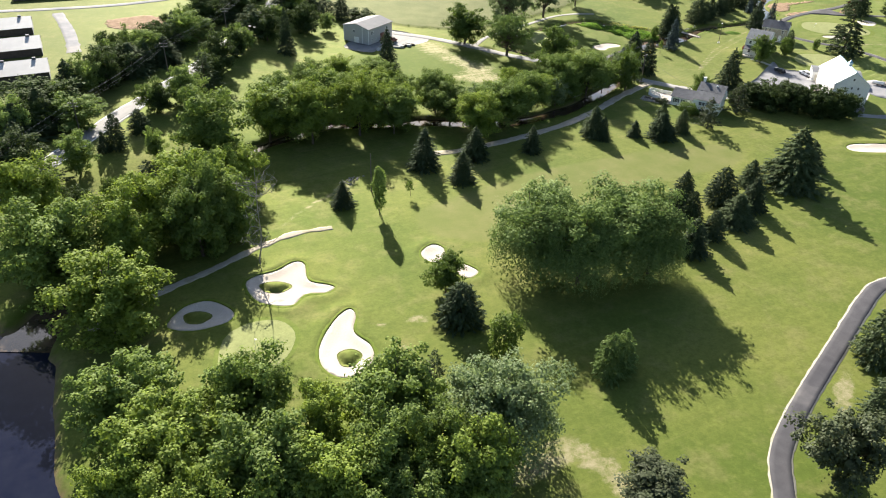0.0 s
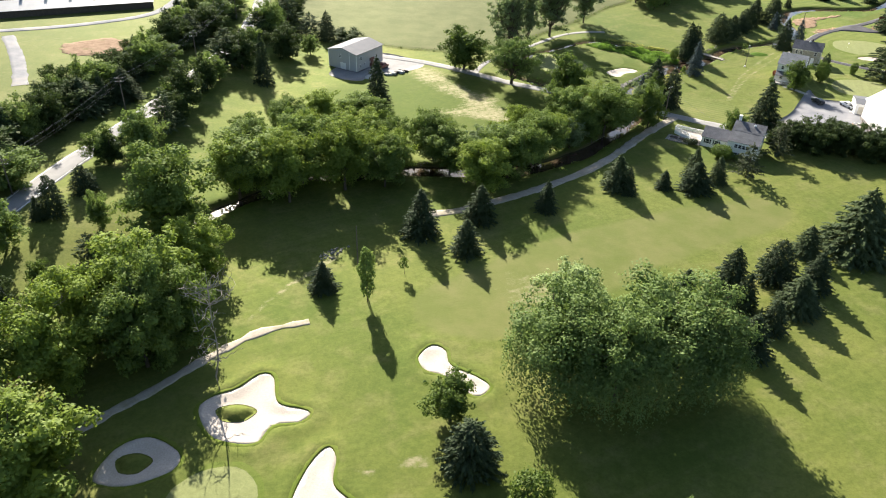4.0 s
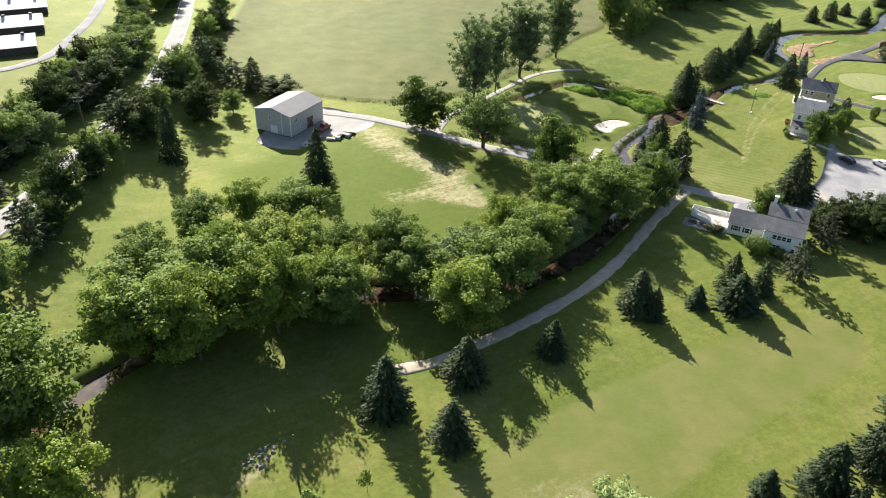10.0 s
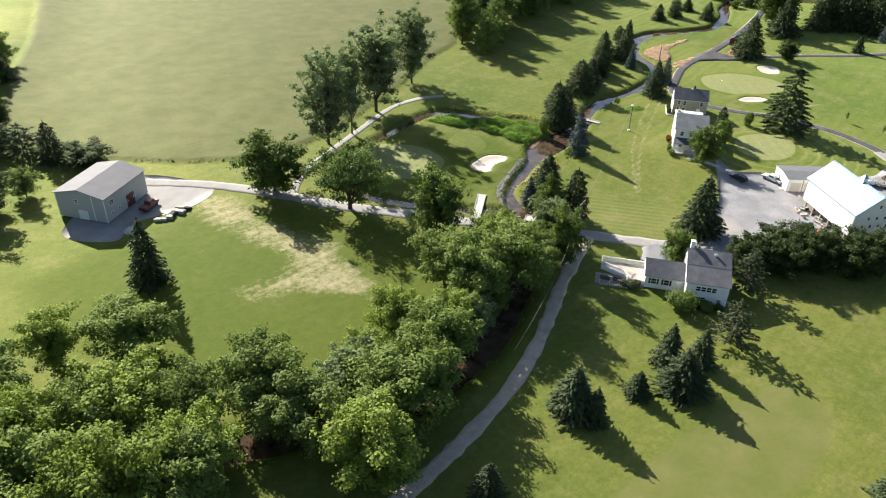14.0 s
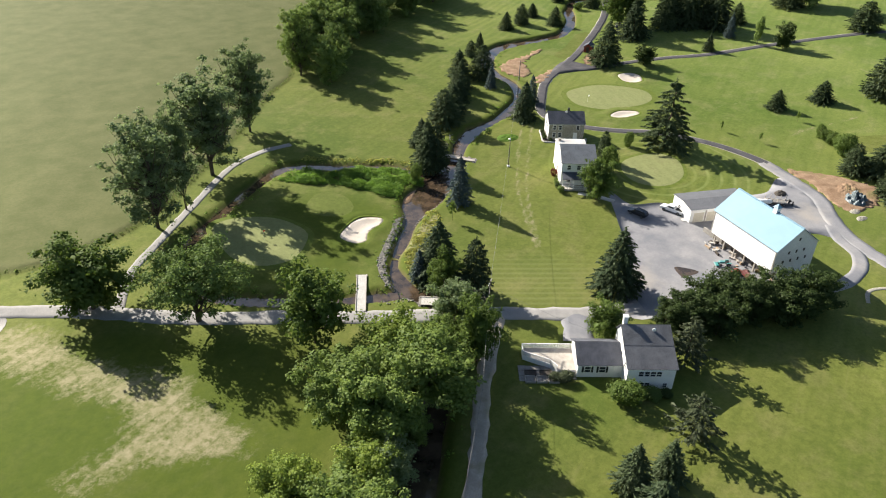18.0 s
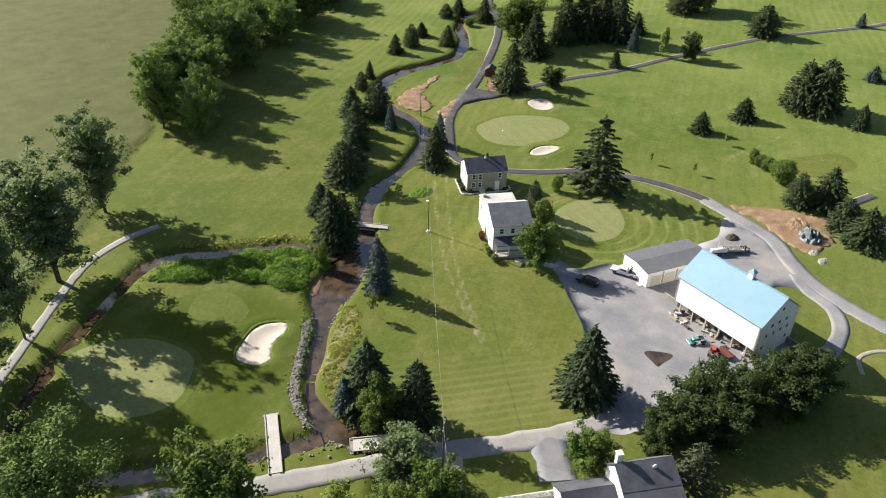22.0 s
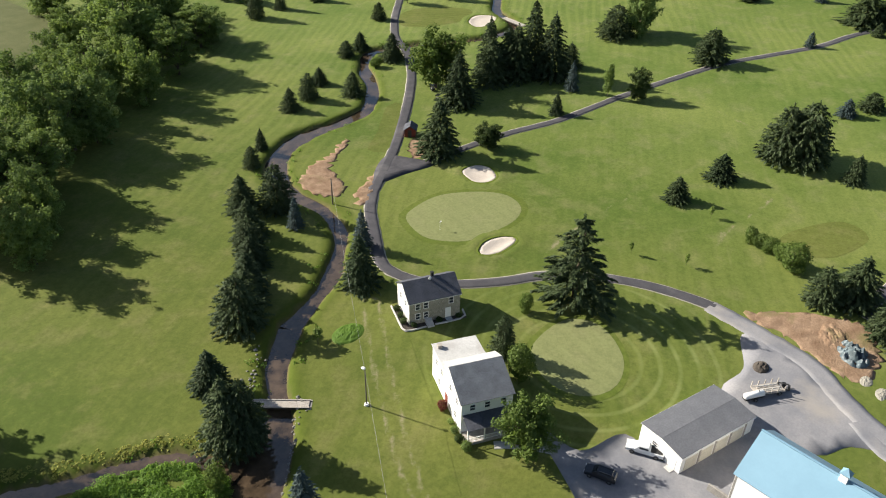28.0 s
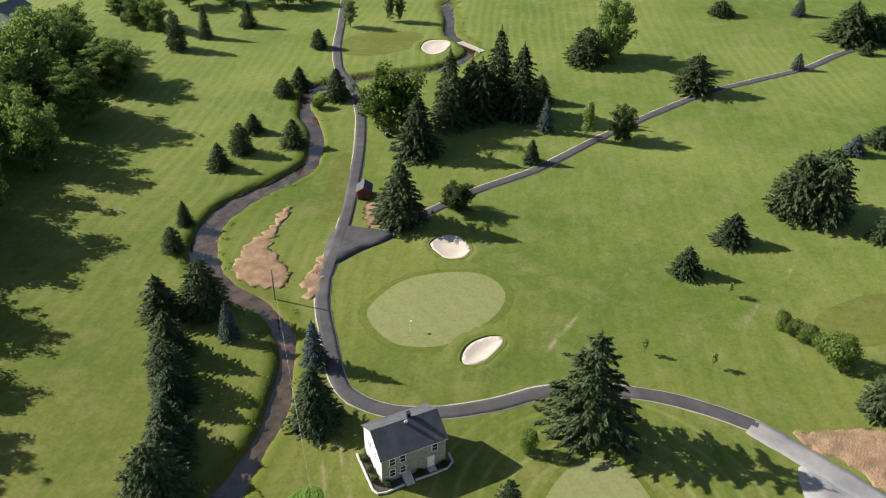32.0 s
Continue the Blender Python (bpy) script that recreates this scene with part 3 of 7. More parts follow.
SOIL = [
    [(156.7, 366.9), (163.0, 370.5), (170.8, 371.6), (179.3, 375.2), (182.2, 375.7), (179.1, 372.3), (170.6, 368.8), (165.7, 365.7), (162.4, 357.5), (157.6, 353.5), (154.1, 357.5), (154.3, 363.7)],
    [(157.7, 349.1), (161.3, 351.4), (167.7, 354.1), (171.6, 355.7), (168.8, 352.6), (159.8, 346.4), (156.9, 346.2)],
    [(174.3, 260.6), (180.5, 254.1), (184.4, 246.9), (184, 240), (173, 237), (167.5, 240), (170.3, 247), (173, 254.5)],
    [(-136, 291), (-122, 300), (-110, 292), (-112, 283), (-128, 280)],
    [(192, 352), (196, 357), (192, 360.5), (187, 357), (184, 353)],
]
YARD = [(124.6, 275.7), (116.6, 264.3), (108.3, 252.6), (94, 240.3), (93, 234.5), (98.4, 232.2), (109.2, 231.7), (124.8, 224.8), (131, 222.5), (147, 245), (146.2, 250.9), (131.4, 256.1), (132, 264.3), (124.5, 268)]
YARD2 = [(151.5, 256.5), (159, 255.5), (168, 259), (171.5, 253.6), (166.6, 246.9), (160.8, 236), (155.6, 230.2), (151.9, 236.4), (146.6, 240.2), (144.4, 250.9)]
PAD = [(-40.6, 280.3), (-29.5, 273.8), (-25.5, 281), (-13.6, 285.1), (-8.2, 293.9), (-22.5, 304.7), (-32, 300)]
# name, half-width, material, label, line
ROADS = [
    ("drive", 1.9, "oldroad", "pale worn asphalt drive across the lawns", [(-24.2, 301), (-9.1, 295.6), (6.1, 286.9), (21, 276.2), (37, 267.4), (43.9, 263.2), (57, 256.2), (69.9, 249.8), (79.4, 244), (88.5, 239.4), (97, 236.4)]),
    ("cart_path", 0.95, "oldroad", "narrow pale path beside the tall poplars", [(10.4, 286), (14.7, 296.7), (21.9, 305.5), (34.6, 320), (47.1, 333.6), (57.4, 339), (66, 339.8)]),
    ("dirt_track", 1.3, "sandpath", "sandy dirt track below the creek trees", [(71.1, 248), (58.7, 234.6), (50, 223.4), (43, 215), (34.3, 206.5), (21.2, 196.8), (10, 190), (2, 185.8), (-5, 184.2)]),
    ("footpath", 0.9, "sandpath", "worn sandy footpath round the bunkers", [(-25.5, 142.8), (-33.4, 139.7), (-37.9, 135.8), (-42.5, 130.9), (-48.3, 123.7), (-55.5, 116), (-64.4, 103.3)]),
    ("road", 3.2, "oldroad", "pale two-lane country road between trees", [(-93, 460), (-88, 418), (-82, 376), (-77.2, 327), (-76.5, 301), (-80, 272), (-84, 242), (-89, 216), (-93, 197.6), (-95, 186), (-98, 167), (-103, 145), (-112, 110), (-122, 60)]),
    ("farm_track", 2.0, "gravel", "gravel farm track by the poultry houses", [(-130, 450), (-120, 400), (-117, 368), (-118.5, 336), (-137.4, 318), (-165, 306), (-200, 296)]),
    ("farm_track", 2.2, "gravel", "short gravel track by the poultry houses", [(-131, 250), (-137, 262), (-146, 278), (-160, 300)]),
    ("asphalt_path", 1.55, "asphalt", "dark asphalt cart path with pale stone edges", [(112, 131), (102, 129.2), (92.8, 126), (87.2, 121.6), (73, 104.7), (60.6, 89.7), (53.4, 79.6), (50.8, 72.4), (48.6, 62), (47, 45)]),
    ("asphalt_path", 1.35, "asphalt", "dark asphalt cart path round the large green", [(172.7, 266), (172.3, 272), (171, 279), (168.6, 285.5), (165.1, 291.6), (160, 297.6), (153.4, 302.4), (147, 308.5), (142.6, 315.2), (141.4, 321.9), (143.2, 327), (149.2, 334.2), (157.1, 343.1), (164.4, 349)]),
    ("asphalt_path", 1.45, "asphalt", "dark asphalt cart path along the creek", [(164.4, 349), (175.4, 355.3), (185.7, 361.4), (196.7, 368.8), (213.8, 380.9), (230.2, 394.2), (243.3, 408), (252, 421), (268, 436), (285, 449), (312, 470)]),
    ("asphalt_path", 1.25, "asphalt", "dark asphalt cart path climbing the slope", [(172, 353.4), (185.1, 348.9), (197.2, 346.3), (212.3, 341.8), (228.1, 334.9), (249.6, 329.3), (260.3, 325.9), (272, 322.3), (295.3, 313.7), (310.6, 304.7), (330.8, 292.7), (351.4, 284.8), (383, 266)]),
    ("gravel_road", 2.0, "gravel", "grey gravel road climbing past the barn", [(172.4, 267), (170.6, 258), (167.6, 247), (162, 240), (157.5, 233), (154.8, 224), (154, 212), (157, 190)]),
    ("gravel_road", 1.5, "gravel", "gravel loop behind the barn", [(158, 237), (154, 231.9), (152, 226.5), (146.6, 222.6), (139, 221.2), (131.5, 222.4)]),
    ("asphalt_path", 1.2, "asphalt", "dark asphalt path among the junipers", [(214, 222), (199, 228), (190, 233.5), (188, 240), (191, 243), (205, 240)]),
    ("driveway", 2.8, "gravel", "short pale asphalt driveway by the white house", [(84.4, 241), (81.6, 237.4), (79.4, 234.4)]),
    ("footpath", 0.7, "concrete", "pale concrete walk to the white house", [(117, 278.6), (119.6, 275.5), (122, 271)]),
    ("footpath", 0.4, "shoulder", "pale stone edging across the slope", [(149, 212), (145.5, 215.5), (141, 217), (137, 214.6)]),
]

creeks = [spline(c, 5.0) for c in (CREEK, CREEK2, CREEK3)]
ditch = spline(DITCH, 3.0)
outline = {"bunker": [spline(b, 0.8, True) for b in BUNKERS], "green": [spline(b, 1.5, True) for b in GREENS], "tee": [spline(b, 2.0, True) for b in TEES],
           "soil": [np.array([p + np.array((noise.noise((p[0] * 0.8, p[1] * 0.8, 0)), noise.noise((p[0] * 0.8, p[1] * 0.8, 9)))) * 1.9 for p in spline(b, 0.8, True)]) for b in SOIL], "pond": spline(POND, 6.0, True), "field": spline(FIELD, 14.0, True)}


def land(x, y):
    """The height of the ground sheet, with channels and hollows, and its covers."""
    z = height(x, y)
    wob = 0.5 * np.sin(x * 0.31 + np.sin(y * 0.23)) + 0.4 * np.sin(y * 0.37 + x * 0.11)
    d = np.minimum(np.minimum(line_dist(x, y, creeks[0]), line_dist(x, y, creeks[1])), line_dist(x, y, creeks[2])) + 0.5 * wob
    dd = line_dist(x, y, ditch) + 0.3 * wob
    dp = poly_dist(x, y, outline["pond"]) + 0.6 * wob
    chan = 1.9 * (1 - smooth(d, -1.1, 0.7))
    chan = np.maximum(chan, 1.2 * (1 - smooth(dd, -1.0, 1.2)))
    z = z - chan
    pool = 1 - smooth(dp, -4.0, 1.5)
    z = z * (1 - pool) - 4.5 * pool
    bank = np.maximum(np.maximum((1 - smooth(d, -0.6, 0.3)), (1 - smooth(dd, -0.6, 0.5))), 1 - smooth(dp, -1.0, 0.4))
    lush = np.clip(1 - smooth(np.minimum(d, dd + 0.5), 0.8, 3.6 + wob), 0, 1) * 0.7
    lush = np.maximum(lush, 0.8 * np.exp(-(((x - 12) / 3.6) ** 2 + ((y - 246.6) / 3.4) ** 2)))
    for lawn, k in (([(-48, 262), (-36, 238), (-16, 222), (14, 214), (30, 232), (46, 250), (36, 263), (20, 272), (8, 281), (-8, 286), (-24, 276)], 0.72),
                    ([(50, 270), (56, 276), (66, 284), (74, 293), (72, 300), (66, 306), (54, 312), (46, 306), (52, 294), (46, 284), (34, 283), (40, 276)], 0.8)):
        lush = np.maximum(lush, k * (1 - smooth(poly_dist(x, y, np.array(lawn, float)), -5, 4 + 2 * wob)))
    mead = 1 - smooth(poly_dist(x, y, outline["field"]), -0.5, 0.5)
    z = z + 0.55 * mead + mead * 0.1 * np.sin(x * 0.2) * np.sin(y * 0.13)
    far = 1 - smooth(poly_dist(x, y, np.array(FARM, float)), -6, 6)
    dry = 0.8 * (1 - smooth(poly_dist(x, y, np.array(DRY, float)) + 2.5 * wob, -8.0, 4.0))
    dry = np.maximum(dry, 0.7 * (1 - smooth(poly_dist(x, y, np.array(DRY2, float)), -3, 1.5 + wob)))
    dry = np.maximum(dry, 0.65 * np.exp(-(((x - 20) / 13) ** 2 + ((y - 152) / 14) ** 2)))
    fair = 1 - smooth(poly_dist(x, y, spline(FAIRWAY, 3.0, True)) + 0.4 * wob, -1.0, 0.8)
    track = np.array([(93, 263.7, 0.3), (98.9, 275, 0.5), (106.6, 288, 1.0), (118, 302.6, 1.2), (131, 318, 1.4)])
    dry = np.maximum(dry, 0.66 * (1 - smooth(np.abs(line_dist(x, y, track) - 0.2) , 0.1, 1.3)))
    dry = np.maximum(dry, 0.6 * (1 - smooth(line_dist(x, y, np.array([(71, 247, 0.5), (63, 256, 0.5), (68, 280, 0.5)])), 0, 3)))
    for s in ([(162, 301, .1), (175.5, 302, .3), (186, 301.3, .3), (200, 299, .1)], [(191, 273.8, .1), (199.7, 275, .4), (204.4, 274, .3), (222, 271, .1)],
              [(264.5, 314.5, .1), (259.8, 300.7, .2), (254.3, 285.1, .1)], [(-37, 142, .3), (-35, 148, .6), (-31.5, 154, .7), (-23, 166, .9)],
              [(12, 73, 2.5), (20.5, 79, 2.2), (26, 74.7, 2.2), (29, 68, 2.5)], [(81, 287, 0.6), (77, 283.4, 1.6), (72, 279, 1.8), (67.5, 273.5, 1.6), (65.5, 267, 1.4), (66, 261, 1.0)], [(62, 78, 0.6), (69, 93.4, 1.6), (72, 98, .6)], [(-12.5, 107.7, .8), (-11, 107.5, .8)],
              [(-6, 109.8, .9), (-3, 110, .9)], [(-7.5, 102.5, .6), (-5.5, 100.8, .8)]):
        dry = np.maximum(dry, 0.75 * (1 - smooth(line_dist(x, y, np.array(s, float)) + 0.5 * wob, -0.6, 1.1)))
    for o in outline["bunker"]:
        near = (np.abs(x - o[:, 0].mean()) < 18) & (np.abs(y - o[:, 1].mean()) < 18)
        if near.any():
            db = poly_dist(x[near], y[near], o)
            z[near] -= 0.75 * (1 - smooth(db, -1.3, 0.3))
            z[near] += 0.30 * np.exp(-((db - 1.1) / 1.3) ** 2)
    return z, {"meadow": np.maximum(mead, 0.55 * far), "dry": np.clip(dry + 0.35 * far, 0, 1), "fair": fair, "lush": lush, "bank": np.clip(bank, 0, 1)}


def axis(fine0, fine1, step, out0, out1):
    lo = fine0 - np.cumsum(np.geomspace(step * 1.3, 900, 22))
    hi = fine1 + np.cumsum(np.geomspace(step * 1.3, 900, 22))
    return np.concatenate((lo[::-1][lo[::-1] > out0], np.arange(fine0, fine1 + 1e-6, step), hi[hi < out1]))


gx, gy = axis(-112, 312, 1.3, -3500, 3500), axis(48, 440, 1.3, -3500, 3500)
X, Y = np.meshgrid(gx, gy)
Z, covers = land(X.ravel(), Y.ravel())
nx, ny = len(gx), len(gy)
me = bpy.data.meshes.new("ground")
idx = np.arange(nx * ny).reshape(ny, nx)
quads = np.stack((idx[:-1, :-1], idx[:-1, 1:], idx[1:, 1:], idx[1:, :-1]), -1).reshape(-1, 4)
me.vertices.add(nx * ny)
me.vertices.foreach_set("co", np.stack((X.ravel(), Y.ravel(), Z), 1).ravel())
me.loops.add(quads.size)
me.loops.foreach_set("vertex_index", quads.ravel())
me.polygons.add(len(quads))
me.polygons.foreach_set("loop_start", np.arange(0, quads.size, 4))
me.polygons.foreach_set("use_smooth", np.ones(len(quads), bool))
for key, val in covers.items():
    me.attributes.new(key, "FLOAT", "POINT").data.foreach_set("value", val.astype(np.float32))
me.update(calc_edges=True)
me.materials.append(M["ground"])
ground = tagged(new("ground", me), "rolling mown golf course grass with dry and lush patches", "ground", kind="structure")


ZG = Z.reshape(ny, nx)


def surf(x, y):
    """The height of the ground sheet at one place."""
    i, j = min(max(int(np.searchsorted(gx, x)) - 1, 0), nx - 2), min(max(int(np.searchsorted(gy, y)) - 1, 0), ny - 2)
    u, v = (x - gx[i]) / (gx[i + 1] - gx[i]), (y - gy[j]) / (gy[j + 1] - gy[j])
    return float((ZG[j, i] * (1 - u) + ZG[j, i + 1] * u) * (1 - v) + (ZG[j + 1, i] * (1 - u) + ZG[j + 1, i + 1] * u) * v)


def ribbon(name, line, half, material, label, lift=0.06, kind="structure", category="path", edge=0.12, zfix=None, parent=None):
    """A slab along a line, laid on the land, with skirts down its sides."""
    c = spline(line, 1.5)
    d = np.gradient(c[:, :2], axis=0)
    d /= np.hypot(d[:, 0], d[:, 1])[:, None] + 1e-9
    nrm = np.stack((-d[:, 1], d[:, 0]), 1)
    w = c[:, 2] if c.shape[1] > 2 else np.full(len(c), half)
    jit = 1 + edge * np.array([noise.noise((p[0] * 0.5, p[1] * 0.5, half)) for p in c])
    verts, faces, k = [], [], 5
    for i, p in enumerate(c):
        for j in range(k):
            s = (j / (k - 1) * 2 - 1)
            q = p[:2] + nrm[i] * s * w[i] * jit[i]
            z = (hz(*q) if zfix is None else hz(*p[:2]) + zfix) + lift + (0 if zfix is not None else 0.03 * (1 - s * s))
            verts.append((q[0], q[1], z))
        if zfix is None:
            for s in (-1, 1):
                q = p[:2] + nrm[i] * s * (w[i] * jit[i] + 0.1)
                verts.append((q[0], q[1], hz(*q) - 0.15))
    st = k + (2 if zfix is None else 0)
    for i in range(len(c) - 1):
        for j in range(k - 1):
            a = i * st + j
            faces.append((a, a + st, a + st + 1, a + 1))
        if zfix is None:
            faces.append((i * st + k, (i + 1) * st + k, (i + 1) * st, i * st))
            faces.append((i * st + k - 1, (i + 1) * st + k - 1, (i + 1) * st + k + 1, i * st + k + 1))
    ob = raw(name, verts, faces, material, parent, True)
    return tagged(ob, label, category, kind=kind) if label else ob


from mathutils.geometry import delaunay_2d_cdt


def patch(name, pts, material, label, zfun, step=1.5, category="", kind="structure", skirt=0.25, parent=None):
    """A sheet inside a closed outline; zfun(x, y, inside distance) gives its height over the land."""
    pts = np.array(pts)
    lo, hi = pts.min(0), pts.max(0)
    grid = np.stack(np.meshgrid(np.arange(lo[0], hi[0], step), np.arange(lo[1], hi[1], step)), -1).reshape(-1, 2)
    dist = poly_dist(grid[:, 0], grid[:, 1], pts)
    grid = grid[dist < -0.35 * step]
    n = len(pts)
    vin = [Vector(p) for p in pts] + [Vector(p) for p in grid]
    vo, _, fo, *_ = delaunay_2d_cdt(vin, [(i, (i + 1) % n) for i in range(n)], [], 1, 1e-5)
    xy = np.array([tuple(v) for v in vo])
    dd = -poly_dist(xy[:, 0], xy[:, 1], pts)
    base = height(xy[:, 0], xy[:, 1])
    verts = [(x, y, b + zfun(x, y, d)) for (x, y), d, b in zip(xy, dd, base)]
    faces = [tuple(f) for f in fo]
    if skirt:
        k = len(verts)
        verts += [(p[0], p[1], hz(*p) - skirt) for p in pts]
        faces += [(i, (i + 1) % n, k + (i + 1) % n, k + i) for i in range(n)]
    ob = raw(name, verts, faces, material, parent, True)
    if label:
        tagged(ob, label, category, kind=kind)
    return ob


# water
for c in creeks:
    wide = [(p[0], p[1], p[2] + 1.0) for p in c]
    ribbon("water", wide, 3, "water", "shallow brown creek water reflecting the sky", -0.95, category="creek", zfix=0.0)
ribbon("water", [(p[0], p[1], p[2] + 0.8) for p in ditch[::2]], 2, "water", "narrow dark ditch water below the banks", -0.72, category="ditch", zfix=0.0)
pw = [(1.1 * (p[0] + 72) - 72, 1.1 * (p[1] - 75) + 75) for p in outline["pond"]]
patch("pond", pw, "pond", "still dark pond water beside the trees", lambda x, y, d: -2.98 - hz(x, y), 8.0, "pond", skirt=0)

patch("sandbar", spline([(84.2, 305), (84.9, 302.6), (79.4, 296.4), (76.8, 296.6), (76.6, 298.2), (80.1, 300.6)], 0.7, True), "soil", "low brown mud bar in the creek pool", lambda x, y, d: -1.0 + 0.3 * min(d, 1.2) + 0.05 * noise.noise((x, y, 0)), 0.7, "sandbar", skirt=1.4)

# roads and paths
for name, half, material, label, line in ROADS:
    if material == "asphalt":
        ribbon(name + "_shoulder", line, half + (0.32 if line[0][0] < 150 else 0.25), "shoulder", "pale broken stone and earth shoulder along the asphalt path", 0.035, category="shoulder", edge=0.16)
    ribbon(name, line, half, material, label, 0.075 if half < 3 else 0.07, category="road" if half > 1.8 else "path", edge=0.06 if material == "asphalt" else (0.7 if half < 1 else 0.35) if material == "sandpath" else 0.22)
line = spline(ROADS[4][4], 2.0)
for off, wid, colour in ((-2.7, 0.08, "white"), (2.7, 0.08, "white")):
    d = np.gradient(line, axis=0)
    d /= np.hypot(d[:, 0], d[:, 1])[:, None]
    ribbon("road_line", [(p[0] - q[1] * off, p[1] + q[0] * off) for p, q in zip(line[::4], d[::4])], wid, colour, "thin white edge line on the country road", 0.115, category="road marking", edge=0)
patch("yard", spline(YARD, 1.5, True), "gravel", "wide grey gravel yard with a puddle before the barn", lambda x, y, d: 0.03, 3.0, "yard", skirt=0.1)
patch("yard", spline(YARD2, 1.5, True), "gravel", "grey gravel apron behind the garage", lambda x, y, d: 0.045, 3.0, "yard")
patch("yard", spline(PAD, 1.5, True), "oldroad", "pale concrete and gravel pad round the warehouse", lambda x, y, d: 0.05, 3.0, "yard")
patch("apron", spline([(180, 359.5), (183.5, 354), (185, 346.6), (175.8, 348.9), (168, 350.7), (171, 355.2)], 1.5, True), "asphalt", "triangular asphalt junction of the cart paths", lambda x, y, d: 0.088, 3.0, "path")

# turf and sand
for o in outline["tee"]:
    patch("tee", o, "tee", "close-mown pale tee turf", lambda x, y, d: 0.03 + 0.02 * min(d, 1), 2.5, "tee", skirt=0)
for i, o in enumerate(outline["green"]):
    cen = o.mean(0)
    big = [(cen[0] + (p[0] - cen[0]) * 1.13, cen[1] + (p[1] - cen[1]) * 1.13) for p in o]
    patch("collar", big, "collar", "darker mown collar round the putting green", lambda x, y, d: 0.025 + 0.015 * min(d, 1), 2.0, "collar", skirt=0)
    patch("putting_green", o, "green", "smooth pale putting green with faint mowing lines", lambda x, y, d: 0.055 + 0.02 * min(d, 1), 2.0, "green", skirt=0)
for o in outline["soil"]:
    patch("bare_soil", o, "soil", "bare reddish brown soil patch in the grass",
          lambda x, y, d: 0.04 + min(d, 1.5) * (0.10 + 0.16 * noise.noise((x * 0.6, y * 0.6, 1.0))), 0.9, "soil")
for o in outline["bunker"]:
    bunker = patch("bunker", o, "sand", "pale raked sand bunker with a turf lip", lambda x, y, d: 0.10 - 0.42 * float(smooth(d, 0.0, 2.4)) + 0.03 * noise.noise((x, y, 0)), 0.9, "bunker")
    prof = ((0.10, 0.0), (0.03, 0.20), (-0.12, 0.26), (-0.6, 0.20), (-1.5, -0.06))
    d = np.roll(o, -1, 0) - np.roll(o, 1, 0)
    d /= np.hypot(d[:, 0], d[:, 1])[:, None]
    area = 0.5 * np.sum(o[:, 0] * np.roll(o[:, 1], -1) - np.roll(o[:, 0], -1) * o[:, 1])
    nrm = np.stack((-d[:, 1], d[:, 0]), 1) * (1 if area > 0 else -1)
    verts = [(p[0] + n[0] * a, p[1] + n[1] * a, hz(*p) + b * (1 + 0.3 * noise.noise((p[0] * 0.7, p[1] * 0.7, 3)))) for p, n in zip(o, nrm) for a, b in prof]
    k, n = len(prof), len(o)
    faces = [(i * k + j, i * k + j + 1, ((i + 1) % n) * k + j + 1, ((i + 1) % n) * k + j) for i in range(n) for j in range(k - 1)]
    raw("turf_lip", verts, faces, "lip", bunker, True)
for x, y, a, b in ISLES:
    ring = [(x + a * math.cos(t) * (1 + 0.12 * math.sin(3 * t)), y + b * math.sin(t)) for t in np.linspace(0, 2 * math.pi, 24, endpoint=False)]
    patch("grass_island", ring, "ground", "oval mound of grass inside a sand bunker", lambda x, y, d: -0.25 + 0.75 * float(smooth(d, 0, 1.4)), 0.6, "grass mound", skirt=0.5)
patch("puddle", spline([(112.6, 242.8), (113.6, 242.9), (115.2, 241.2), (116.2, 239.5), (115.4, 239), (113, 239.2), (111.5, 239.2), (111.8, 240.6)], 0.8, True), "water", "shallow brown puddle on the gravel yard", lambda x, y, d: 0.07, 1.2, "puddle", skirt=0)

